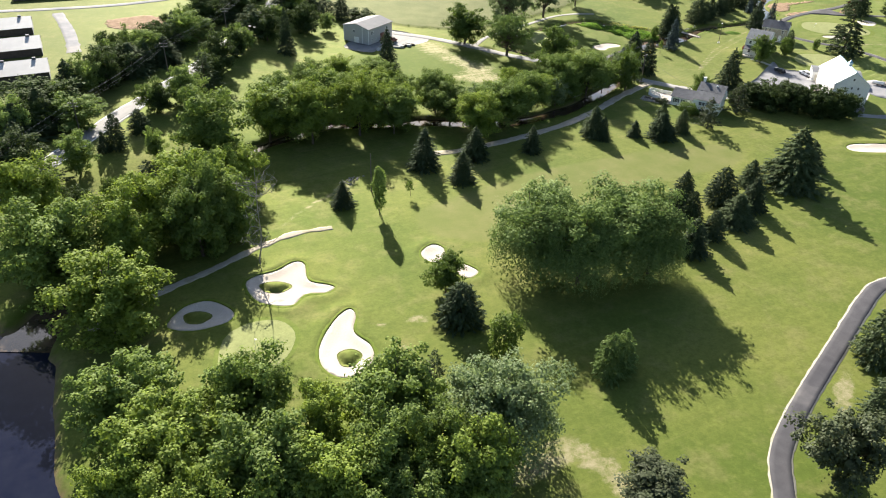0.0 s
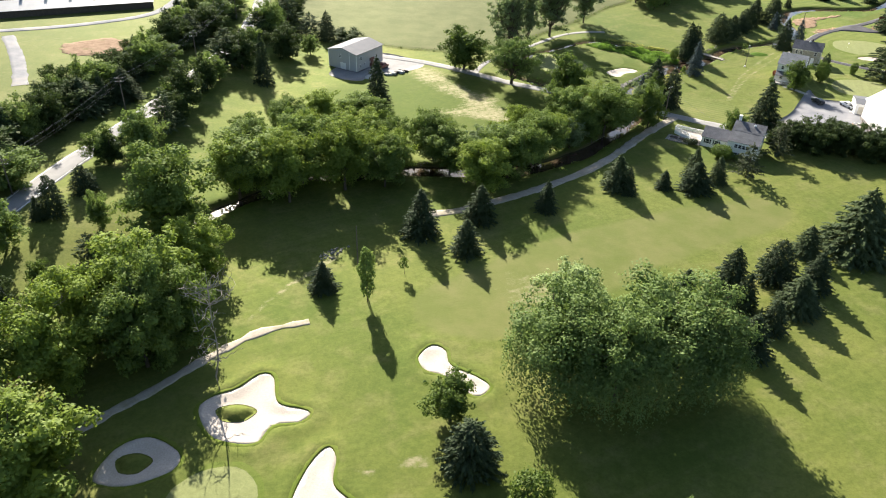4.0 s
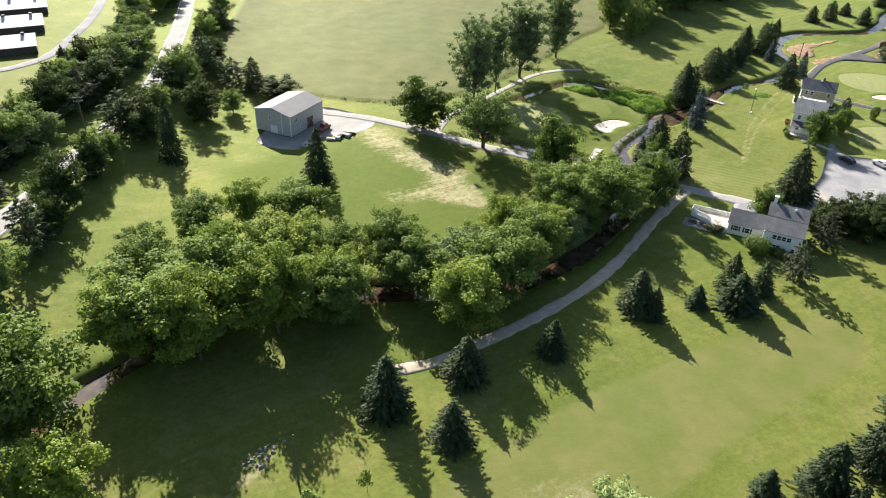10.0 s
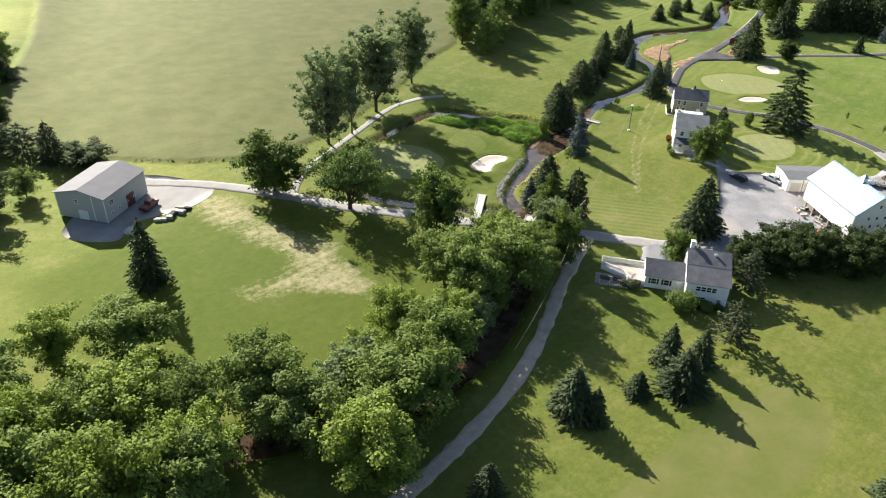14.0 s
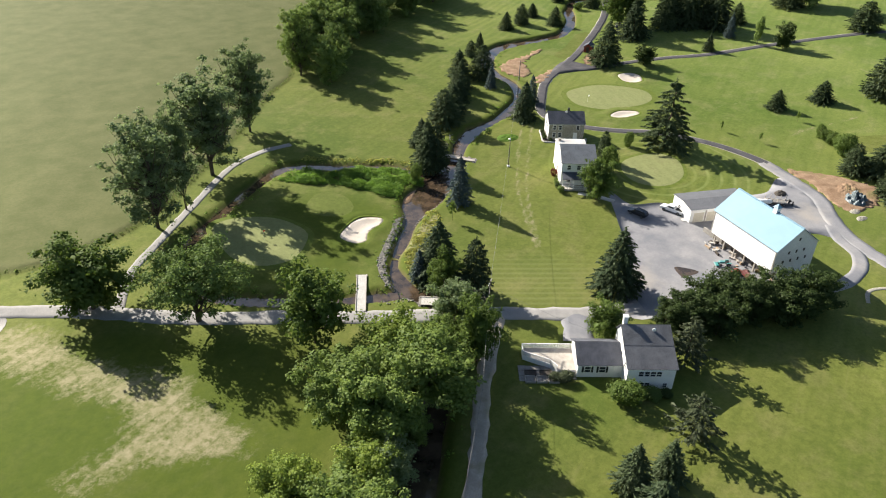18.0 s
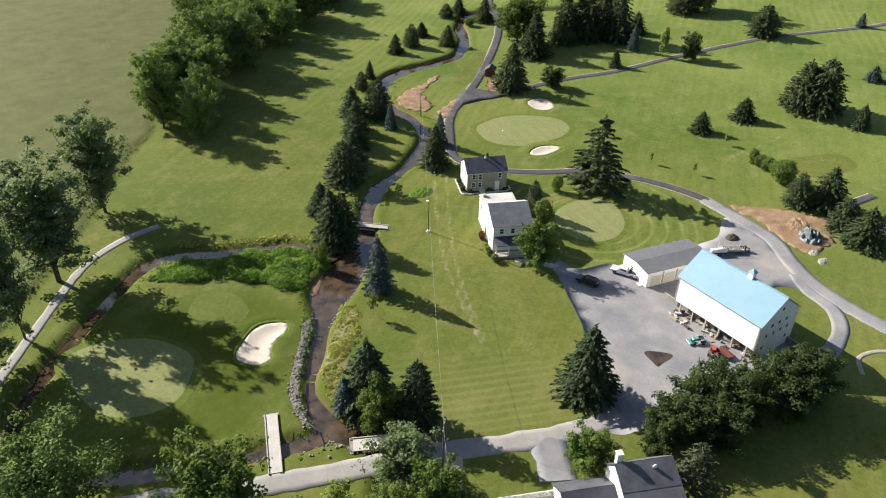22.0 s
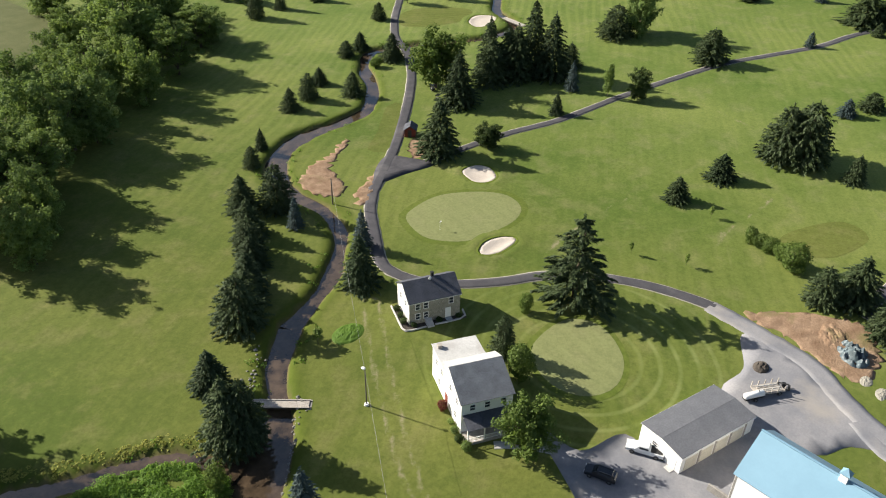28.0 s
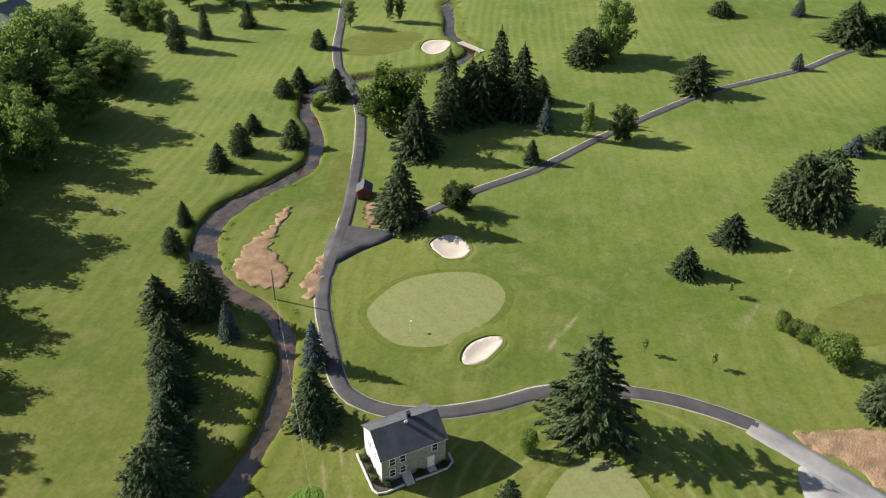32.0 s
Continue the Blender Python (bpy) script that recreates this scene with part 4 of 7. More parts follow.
# ---- trees ----
rng = np.random.default_rng(7)
TREES = {  # x, y, height, crown radius
    'leafy': [(-59, 102.8, 16, 8.9), (-75, 116.6, 17, 8.9), (-88.8, 136.4, 15, 7.3), (-46.1, 78.1, 15, 7.4), (-39.3, 67.4, 15, 7), (-27.6, 79.8, 15, 5.9),
        (-31.9, 72.9, 14, 6.6), (-23.6, 66, 15, 6.9), (-16.5, 75.6, 13, 4.6), (-6.3, 79, 16, 7.1), (-13.1, 63.5, 14, 5.7), (-7.1, 68.6, 15, 5.8), (-31, 59.3, 14, 5.5),
        (0.3, 70.9, 14, 4.4), (4.8, 67.5, 14, 5.5), (-2.7, 62, 13, 4.9), (-40.8, 59.9, 14, 4.1), (-59.8, 172.5, 19, 9.2), (-56.1, 142.7, 17, 9.1),
        (-46.7, 135.6, 15, 5.8), (-60.8, 134, 16, 6.9)],
    'leafy2': [(-44.3, 194.1, 15, 9.2), (-49.8, 190.1, 14, 6), (-44.5, 226.5, 11, 5.2), (-52.7, 215.2, 10, 4.5), (-36, 234.6, 10, 4.6), (-24.4, 234.8, 10, 5.9),
        (-36, 198.6, 17, 7), (-23.3, 213.5, 13, 6.7), (-14, 212.5, 12, 4.4), (-15.3, 197.6, 13, 5.3), (-25, 195.4, 17, 6.2), (-3.5, 213.1, 13, 5.2),
        (0.9, 205.7, 12, 5.4), (9, 195.7, 13, 5.8), (16.1, 205.6, 13, 6.5), (34.2, 238.9, 12, 5.2), (46.9, 244.2, 11, 5.1), (46.3, 234, 14, 6.5), (37.3, 232.8, 13, 5.7),
        (20.1, 224.7, 11, 3.9), (25.3, 216.1, 13, 5.3), (41.8, 228.1, 6, 1.8), (-37.5, 188.5, 17, 6)],
    'lawn_leafy': [(-84.8, 198.7, 9.6, 4), (0.7, 118.3, 10.4, 3.5), (83.7, 232.4, 9, 3.1), (66, 259.7, 9.7, 3), (118.7, 274, 11.2, 3.8), (201.1, 341.1, 7.1, 3.4),
        (224.7, 379.1, 18.8, 8), (254.2, 323.6, 9.2, 3.3), (6.2, 288.1, 15.3, 7.6), (38.4, 258.3, 17.2, 5.8), (-78.3, 149.6, 6.8, 2.1),
        (60.4, 239.3, 14.6, 3.5)],
    'wood': [(91.1, 394.8, 18.2, 5.2), (104.9, 408.4, 16.8, 6), (125.4, 429, 21.6, 9.3), (151.5, 455.2, 18.4, 9.7), (177.5, 475.7, 22, 10.7), (206.6, 475.9, 13.4, 8),
        (103, 387.5, 13.4, 4.2), (90, 391, 23.4, 6), (129.2, 449.5, 21.7, 8.1), (176.5, 473.8, 26.4, 12.8), (202.4, 472.7, 14.8, 8.8), (188, 509.5, 14.8, 9.1),
        (197.6, 504.6, 21, 12.9), (109.2, 416.2, 19, 7.4), (210.2, 493.2, 8.6, 7.7), (186.8, 554.1, 15.7, 10.4)],
    'hedge_tree': [(104.5, 228.4, 10, 4.5), (109.3, 225.2, 10.5, 4.3), (116.1, 223.2, 10.5, 4.2), (121.9, 221.4, 10.5, 4.3), (126.1, 218.9, 9.5, 3.5),
        (97.8, 228.3, 8.5, 3.3), (93.4, 227.8, 6, 2.1), (110.6, 228.4, 9, 4)],
    'verge': [(-107.5, 222.5, 10, 6.3), (-102.5, 229.7, 10, 6), (-102.4, 242, 10, 5.5), (-101.7, 252, 10, 5.4), (-100.3, 264, 9, 5.7), (-95.3, 269.7, 9, 6.1),
        (-95, 288.5, 10, 5.5), (-92.1, 296.5, 10, 5.6), (-90.2, 323.5, 11, 7), (-88.7, 307.2, 10, 5.8), (-95.2, 241, 9, 4.6), (-89.1, 338.8, 11, 6.4),
        (-113.1, 190.5, 10, 9.3), (-111.7, 175.8, 10, 7.2), (-101.7, 185.4, 9, 6.1), (-104.6, 159, 9, 5.4)],
    'verge2': [(-76.6, 204.1, 12, 4.3), (-75.3, 217.5, 12, 4.6), (-76.2, 237.6, 12, 4.5), (-75.1, 254.8, 10, 3.5), (-74.2, 276.2, 12, 6.3), (-68.7, 274.3, 11, 5.2),
        (-67.6, 311, 13, 5.9), (-63.1, 327.8, 13, 6.2), (-57.6, 293.3, 11, 4.9), (-50.1, 299.5, 7, 3.1), (-54, 324, 8, 5.4), (-38.7, 316.5, 5, 5.7),
        (-89.4, 159.6, 10, 4), (-93.3, 152.5, 8, 3.9), (-83.1, 142.4, 7, 2.8), (-74.4, 170.5, 8, 2.4), (-73.8, 161.9, 5, 2.6)],
    'spruce': [(-5.5, 175.1, 12, 3.6), (4.4, 168, 8.7, 2.9), (-24.3, 153.3, 6.8, 2.5), (8, 181.8, 9.8, 3.3), (24, 187.4, 8.1, 2.3), (64.3, 205.5, 9.3, 2.5),
        (63.1, 199.4, 8.6, 3.7), (70.3, 204.3, 7.7, 2.2), (55.5, 200.4, 5.2, 1.9), (43.4, 200.1, 9.5, 3.4), (45.5, 196.8, 7.7, 1.7), (89.9, 170.7, 16.7, 6.6),
        (99.4, 181.8, 8.2, 3.4), (79.2, 170.3, 7.5, 2.8), (75.3, 157.2, 9.2, 3), (68.9, 149.9, 8.3, 3.8)],
    'spruce2': [(68.3, 159.8, 10.3, 4), (57.1, 154.9, 11.4, 3.8), (58.2, 149.8, 8.6, 2.5), (54.8, 136.4, 9, 3.7), (61.2, 142.7, 7.7, 2.7), (48.7, 155.5, 5.5, 2.2),
        (3.7, 109.3, 9.4, 4.4), (-59.5, 265.2, 17.8, 2.9), (-46.4, 318, 11.7, 3.3), (-21.8, 255.9, 15, 3.8), (-85.4, 173, 10.2, 2.8), (-88.1, 171.3, 5.7, 1.8),
        (-83.5, 183.9, 6.9, 3), (67.9, 264.6, 14, 4.5), (71.3, 256.6, 13.2, 3.4), (96.6, 243.4, 14.5, 4.9), (93.3, 307.6, 13, 3.6)],
    'creek_spruce': [(97.1, 321.4, 8.4, 2.7), (91.8, 309.6, 13.4, 3.4), (110.4, 331.1, 11.6, 4.2), (124.1, 344.8, 7.8, 2.9), (137.3, 364.9, 9.7, 3.3),
        (142.9, 359.3, 12.3, 3.7), (133.9, 323.3, 11.9, 3.3), (185, 403.3, 7.2, 2.6), (194.2, 405.2, 8.7, 2.7), (204.8, 411.7, 5.7, 2.4), (205.1, 396.8, 7.7, 2.9),
        (227.6, 422.4, 5.8, 2.6), (235.4, 423.1, 6.6, 2.7), (234.4, 406.7, 9.9, 3.4), (153.2, 381.6, 6.1, 2), (161.8, 388.4, 6.1, 1.5)],
    'far_spruce': [(219, 365.3, 16.7, 5.1), (242.3, 371, 19.8, 4.5), (252.7, 361.2, 24.5, 4.8), (246, 362.8, 17.8, 5.5), (252.8, 353.7, 21.2, 5.5),
        (264.2, 353.4, 8.6, 3.3), (230.7, 337.9, 6.6, 1.9), (190.1, 349.4, 16.1, 5), (222.7, 284.9, 7.1, 3.2), (206.6, 289.3, 6.5, 2.8), (246, 366, 17, 5.5), (238, 367, 15, 5)],
    'far_spruce2': [(286.2, 265.6, 5.5, 3.7), (362.4, 286.7, 13.6, 8), (366.7, 279.5, 9.5, 6.7), (351.7, 279.3, 5, 2.2), (367.1, 331.7, 5.6, 4.7),
        (240.2, 258.3, 7.6, 2.6), (186.7, 250.7, 8.9, 3.4), (191.3, 245.7, 10.9, 4.9), (183.5, 238.4, 8.6, 3.5), (180.8, 232.6, 9.7, 4.5), (236.3, 483, 14.4, 3.6),
        (249.8, 483.7, 12.6, 2.5), (263.5, 440.5, 6.9, 3), (266.6, 479.2, 9.8, 3.2), (78.4, 101.1, 12.6, 4.2), (72.8, 87.5, 10.4, 3.4), (135.1, 289.7, 9, 2.3)],
    'broad': [(240.6, 276.5, 15, 5.6), (242, 271.2, 16.5, 6.2), (246.2, 273.6, 14, 5), (298.2, 354.8, 11.5, 6.4), (294.4, 317.6, 11.2, 5.7)],
    'greypop': [(304, 348.5, 22, 5.4), (307.5, 351, 19, 4.6)],
    'blue': [(88.6, 288.8, 12.9, 3), (64.3, 266, 7.5, 2), (140.3, 350, 8.2, 1.9), (248.1, 343.1, 9.8, 2.3), (278, 270.2, 5.3, 2.9), (327.6, 295.4, 5.6, 2.1),
        (144.1, 332.9, 9.5, 2.3)],
    'weeping': [(156.6, 288, 20.1, 6.6)],
    'bush': [(132.1, 284, 7, 2.6), (147.9, 293.4, 4, 1.5), (226.2, 407.1, 3.2, 2.1), (199.4, 269, 3.8, 1.5), (198.9, 267, 3.4, 1.6), (198.3, 264.4, 3.6, 1.8),
        (197, 261.7, 3.9, 2), (195.1, 258.6, 5.7, 3.1), (75.9, 219.1, 3.9, 2.9), (11.5, 100.3, 8.5, 3.2), (85, 303.5, 4.7, 1.7)],
    'sapling': [(179.1, 287.2, 3.3, 0.7), (182.4, 276.2, 3.2, 0.8), (203.9, 279.6, 3.2, 0.9), (82.7, 282.8, 5.4, 1.1), (-8.5, 159.1, 4.6, 1.2), (116.1, 316.5, 3.5, 1.4)],
    'poplar': [(23.9, 312.4, 24.3, 5.8), (42, 332.1, 25.4, 7), (59.3, 353.5, 23.2, 5.2), (31.5, 317.4, 24.6, 2.9)],
    'vase': [(22.2, 274.6, 15.7, 8)],
    'willow': [(20, 127.8, 18.5, 8.1), (38, 130.1, 19, 9.2), (27.7, 123.2, 19, 6.9), (43.2, 127.4, 15, 5.3)],
    'bright': [(23.9, 146.4, 14, 6.3)],
    'silver': [(8.9, 78.4, 17, 8), (10.5, 212, 11, 5.3), (62, 248.6, 11, 4.4), (34.6, 223.4, 9, 4)],
    'pine': [(79.1, 207.7, 9.8, 3.7), (92, 220.8, 10, 3.7)],
    'cypress': [(-15.3, 149.3, 12.7, 2), (249.5, 331.3, 11.1, 1.8)],
    'dead': [(-37.3, 124.2, 24, 4.1), (-66.2, 125.1, 15.7, 5.1), (64.3, 246.9, 9.9, 2.9)],
    'dryshrub': [(58.8, 73.8, 14.4, 5.5), (30.7, 69.8, 5.9, 4.8)],
    'yellowcon': [(29.2, 95.5, 9.5, 3.0), (31.6, 97.2, 9.0, 2.6)],
    'thin': [(-0.9, 93.1, 7.1, 1.7)],
}


def cards(cen, nrm, size, flat=0.35, droop=0.0, stretch=1.0, along=None, thin=1.0):
    """Small bent leaf sprays: four corners and a raised middle fold, each its own island; along: the way of each spray."""
    n = len(cen)
    nrm = nrm / (np.linalg.norm(nrm, axis=1)[:, None] + 1e-9)
    u = np.cross(nrm, rng.normal(size=(n, 3))) if along is None else along - nrm * np.sum(along * nrm, axis=1)[:, None]
    u /= np.linalg.norm(u, axis=1)[:, None] + 1e-9
    v = np.cross(nrm, u)
    s = (size * rng.uniform(0.65, 1.35, n))[:, None]
    a = s * rng.uniform(0.5, 1.0, (n, 1)) * stretch
    b = s * rng.uniform(0.4, 0.8, (n, 1)) * thin
    k = s * flat * nrm
    pts = np.stack((cen - u * a - k, cen - v * b * 0.9 + u * a * 0.15, cen + u * a - k, cen + v * b - u * a * 0.1), 1)
    pts[:, (0, 2), 2] -= droop * s
    verts = pts.reshape(-1, 3)
    idx = np.arange(n * 4).reshape(n, 4)
    faces = np.concatenate((idx[:, (0, 1, 3)], idx[:, (1, 2, 3)]))
    return verts, faces


def cloud_mesh(name, verts, faces, material):
    me = bpy.data.meshes.new(name)
    me.vertices.add(len(verts))
    me.vertices.foreach_set("co", np.asarray(verts, np.float32).ravel())
    me.loops.add(faces.size)
    me.loops.foreach_set("vertex_index", faces.ravel())
    me.polygons.add(len(faces))
    me.polygons.foreach_set("loop_start", np.arange(0, faces.size, 3))
    me.update(calc_edges=True)
    me.materials.append(M[material])
    return me


def wobble_tube(bm, a, b, r0, r1, seg=4, amp=0.1, sides=6):
    a, b = np.array(a, float), np.array(b, float)
    pts = [a + (b - a) * t + (rng.normal(size=3) * amp * np.linalg.norm(b - a) * 0.3 * math.sin(math.pi * t)) for t in np.linspace(0, 1, seg + 1)]
    tube(bm, [tuple(p) for p in pts], [r0 + (r1 - r0) * t for t in np.linspace(0, 1, seg + 1)], sides)
    return pts


def limbs_mesh(name, h, base, radius, targets, material="bark", fork=0.35):
    bm = bmesh.new()
    lean = rng.normal(size=2) * 0.03 * h
    top = (lean[0], lean[1], h * 0.8)
    pts = wobble_tube(bm, (0, 0, -0.6), top, radius, radius * 0.25, 6, 0.05, 7)
    for t in targets:
        k = min(max(int(len(pts) * (fork + 0.35 * rng.random())), 1), len(pts) - 2)
        wobble_tube(bm, pts[k], t, radius * 0.42, radius * 0.08, 4, 0.2, 5)
    me = bpy.data.meshes.new(name)
    bm.to_mesh(me)
    bm.free()
    me.materials.append(M[material])
    return me


def lump_crown(h, r, lumps, count, size, z0=0.28, shape=1.0, tight=0.78, up=0.4, droop=0.0, stretch=1.0, lump=0.42):
    """Leaf sprays on the shells of many overlapping lumps; returns card data and lump centres."""
    cs, rs = [], []
    for i in range(lumps):
        z = z0 + (1 - z0) * (i + 0.5) / lumps
        zz = (z - z0) / (1 - z0)
        prof = math.sin(math.pi * min(max(0.12 + 0.82 * zz ** shape, 0), 1)) ** 0.75
        ang, rad = i * 2.39996 + rng.normal() * 0.35, (0.25 + 0.75 * rng.random() ** 0.55) * (1 - lump * 0.75) * prof * rng.uniform(0.8, 1.16)
        cs.append((r * rad * math.cos(ang), r * rad * math.sin(ang), h * (z0 + (1 - z0) * (0.1 + 0.76 * zz)) + 0.02 * h * rng.normal()))
        rs.append(r * lump * rng.uniform(0.5, 1.45) * (0.6 + 0.4 * prof))
    cs, rs = np.array(cs), np.array(rs)
    return shell_cards(cs, rs, count, size, tight, up, droop, stretch), cs


def bough_crown(h, r, tips, count, size, z0=0.15, lump=0.2, tight=0.4, up=0.7, drop=0.12, reach=(0.68, 1.15), low=0.5, core=0.07):
    """Leaf clumps along boughs that end on an uneven envelope, with gaps between them."""
    cs, rs = [], []
    half = (1 - z0) / 2 * h
    for i in range(tips):
        if rng.random() < drop:
            continue
        zz = 1 - 2 * (i + 0.5) / tips
        ang, s = i * 2.39996 + rng.normal() * 0.3, rng.uniform(*reach)
        wide = math.sqrt(max(1 - zz * zz, 0)) ** 0.8
        tip = np.array((r * wide * s * math.cos(ang), r * wide * s * math.sin(ang), h - half + half * zz * s * 0.98))
        fork = np.array((0, 0, max(0.12 * h, min(tip[2] - 0.35 * r, h * 0.75))))
        for f in (1.0, 0.76, low)[:3 if wide > 0.5 else 2]:
            cs.append(fork + (tip - fork) * f + rng.normal(size=3) * 0.06 * r)
            rs.append(r * lump * rng.uniform(0.6, 1.35) * (1.0 if f == 1.0 else 1.15))
    cs, rs = np.array(cs), np.array(rs)
    verts, faces = shell_cards(cs, rs, count, size, tight, up)
    if core:
        # the leafy heart of the crown, which keeps the sun from shining through
        n = int(count * core)
        mid = np.array((0, 0, h - half))
        at_ = mid + (cs[rng.integers(0, len(cs), n)] - mid) * rng.uniform(0.15, 0.78, (n, 1)) + rng.normal(size=(n, 3)) * 0.05 * r
        v2, f2 = cards(at_, rng.normal(size=(n, 3)), size * 3.0)
        verts, faces = np.concatenate((verts, v2)), np.concatenate((faces, f2 + len(verts)))
    return (verts, faces), cs[::3]


def shell_cards(cs, rs, count, size, tight, up, droop=0.0, stretch=1.0):
    lumps = len(cs)
    pick = rng.choice(lumps, size=count * 2, p=rs ** 2 / np.sum(rs ** 2))
    dirs = rng.normal(size=(count * 2, 3))
    dirs[:, 2] += 0.25
    dirs /= np.linalg.norm(dirs, axis=1)[:, None]
    rad = rs[pick] * (rng.uniform(tight, 1.06, count * 2) + 0.5 * rng.random(count * 2) ** 7) * (1 + 0.15 * np.sin(dirs[:, 0] * 7 + pick) * np.sin(dirs[:, 2] * 6 + dirs[:, 1] * 5))
    pos = cs[pick] + dirs * rad[:, None] * np.array((1, 1, 0.82))
    dist = np.linalg.norm((pos[:, None, :] - cs[None]) / np.array((1, 1, 0.82)), axis=2) / rs[None]
    keep = (dist.min(1) > tight * 0.92)
    pos, dirs = pos[keep][:count], dirs[keep][:count]
    nrm = dirs + rng.normal(size=dirs.shape) * 0.55 + np.array((0, 0, up))
    return cards(pos, nrm, size, 0.3, droop, stretch)


def spruce_crown(h, r, levels, boughs, per, size, droop=0.32, power=0.85, gap=0.0, z0=0.05, rough=0.3):
    """Tiers of boughs; each bears narrow sprays that fan out to both sides and hang at the tip."""
    pos, nrm, way = [], [], []
    for i in range(levels):
        t = (i + 0.5 * rng.random()) / levels
        z = h * (z0 + (0.95 - z0) * t)
        reach = r * max((1 - t) ** power, 0.05) * rng.uniform(0.88, 1.1)
        nb = max(5, int(boughs * (0.45 + 0.55 * (1 - t))))
        for k in range(nb):
            ang = 2 * math.pi * (k + rng.random() * 0.8) / nb + i * 1.7
            ln = reach * rng.uniform(1 - rough, 1 + 0.75 * rough)
            if rng.random() < gap:
                continue
            m = max(4, int(per * (0.3 + ln / r)))
            s = np.sqrt(np.linspace(0.10, 1, m))
            fan = np.where(np.arange(m) % 2 == 0, 1.0, -1.0) * rng.uniform(0.2, 0.95, m) * (1.1 - 0.7 * s)
            wide = fan * 0.30 * ln * (1.15 - s)
            lift = -droop * ln * s ** 1.5 + 0.10 * ln * s + rng.normal(size=m) * 0.03 * h / levels * 4
            ca, sa = math.cos(ang), math.sin(ang)
            pos.append(np.stack((ca * ln * s - sa * wide, sa * ln * s + ca * wide, z + lift), 1))
            wx, wy = np.cos(ang + fan), np.sin(ang + fan)
            way.append(np.stack((wx, wy, -0.25 - droop * s + rng.normal(size=m) * 0.25), 1))
            nrm.append(np.stack((np.full(m, ca * 0.35), np.full(m, sa * 0.35), np.full(m, 1.0)), 1) + rng.normal(size=(m, 3)) * 0.45)
    n = max(6, int(levels * 0.5))
    pos.append(np.stack((rng.normal(size=n) * 0.01 * r, rng.normal(size=n) * 0.01 * r, h * np.linspace(0.9, 1.0, n)), 1))
    way.append(np.stack((rng.normal(size=n), rng.normal(size=n), np.full(n, 1.2)), 1))
    nrm.append(rng.normal(size=(n, 3)))
    return cards(np.concatenate(pos), np.concatenate(nrm), size, 0.2, 0.2, 1.5, np.concatenate(way), 0.62)


def curtain_crown(h, r, lumps, count, size):
    """A weeping crown: domed lumps with hanging strands."""
    (v1, f1), cs = bough_crown(h, r, lumps, count * 6 // 10, size, 0.3, 0.17, 0.4, 0.8)
    n = count * 4 // 10 // 12
    pos, nrm = [], []
    for _ in range(n):
        ang, rad = rng.random() * 2 * math.pi, r * (0.45 + 0.58 * rng.random() ** 0.6)
        z1 = h * (0.86 - 0.36 * (rad / r) ** 2) * rng.uniform(0.85, 1.0)
        ln = z1 * rng.uniform(0.3, 0.8)
        s = np.linspace(0, 1, 12)
        pos.append(np.stack((math.cos(ang) * rad * (1 + 0.06 * s) + rng.normal(size=12) * 0.25, math.sin(ang) * rad * (1 + 0.06 * s) + rng.normal(size=12) * 0.25, z1 - ln * s), 1))
        nrm.append(np.stack((np.full(12, math.cos(ang)), np.full(12, math.sin(ang)), np.full(12, 0.35)), 1) + rng.normal(size=(12, 3)) * 0.5)
    v2, f2 = cards(np.concatenate(pos), np.concatenate(nrm), size * 0.9, 0.2, 0.5, 0.8)
    return (np.concatenate((v1, v2)), np.concatenate((f1, f2 + len(v1)))), cs


def bare_mesh(name, h, r, twigs, material="deadwood"):
    bm = bmesh.new()
    pts = wobble_tube(bm, (0, 0, -0.5), (0.04 * h, 0.02 * h, h), 0.0075 * h, 0.002 * h, 7, 0.06, 7)
    for i in range(twigs):
        p = pts[min(2 + int(rng.random() * 5), 6)]
        ang, ln = rng.random() * 6.28, r * rng.uniform(0.4, 1.1)
        q = (p[0] + ln * math.cos(ang), p[1] + ln * math.sin(ang), p[2] + ln * rng.uniform(-0.1, 0.8))
        mid = wobble_tube(bm, p, q, 0.0036 * h, 0.0012 * h, 4, 0.3, 4)
        for _ in range(5):
            b = mid[1 + int(rng.random() * 4)]
            e = b + rng.normal(size=3) * ln * 0.24 + np.array((0, 0, 0.1 * ln))
            wobble_tube(bm, b, e, 0.0016 * h, 0.0007 * h, 2, 0.4, 3)
    me = bpy.data.meshes.new(name)
    bm.to_mesh(me)
    bm.free()
    me.materials.append(M[material])
    return me


SHAPES = {}


def shape(key, h, r, crown, trunk_r, centres=(), trunk_mat="bark", fork=0.35):
    v, f = crown
    SHAPES.setdefault(key, []).append((h, r, v, f, limbs_mesh("trunk", h, 0, trunk_r, centres, trunk_mat, fork)))


for _ in range(3):
    c, cs = bough_crown(14, 6, 46, 12000, 0.29, 0.04, 0.19, up=0.9)
    shape("full", 14, 6, c, 0.36, cs[::2])
for _ in range(3):
    c, cs = bough_crown(12, 5, 32, 7000, 0.28, 0.10, 0.21, up=0.8)
    shape("round", 12, 5, c, 0.3, cs[::2])
for _ in range(3):
    c, cs = bough_crown(14, 6, 48, 12500, 0.27, 0.20, 0.19, up=0.9)
    shape("stand", 14, 6, c, 0.34, cs[::2], fork=0.3)
for _ in range(2):
    c, cs = bough_crown(15, 6, 36, 7000, 0.36, 0.02, 0.22, up=0.7, core=0.03)
    shape("mass", 15, 6, c, 0.34, cs[::3])
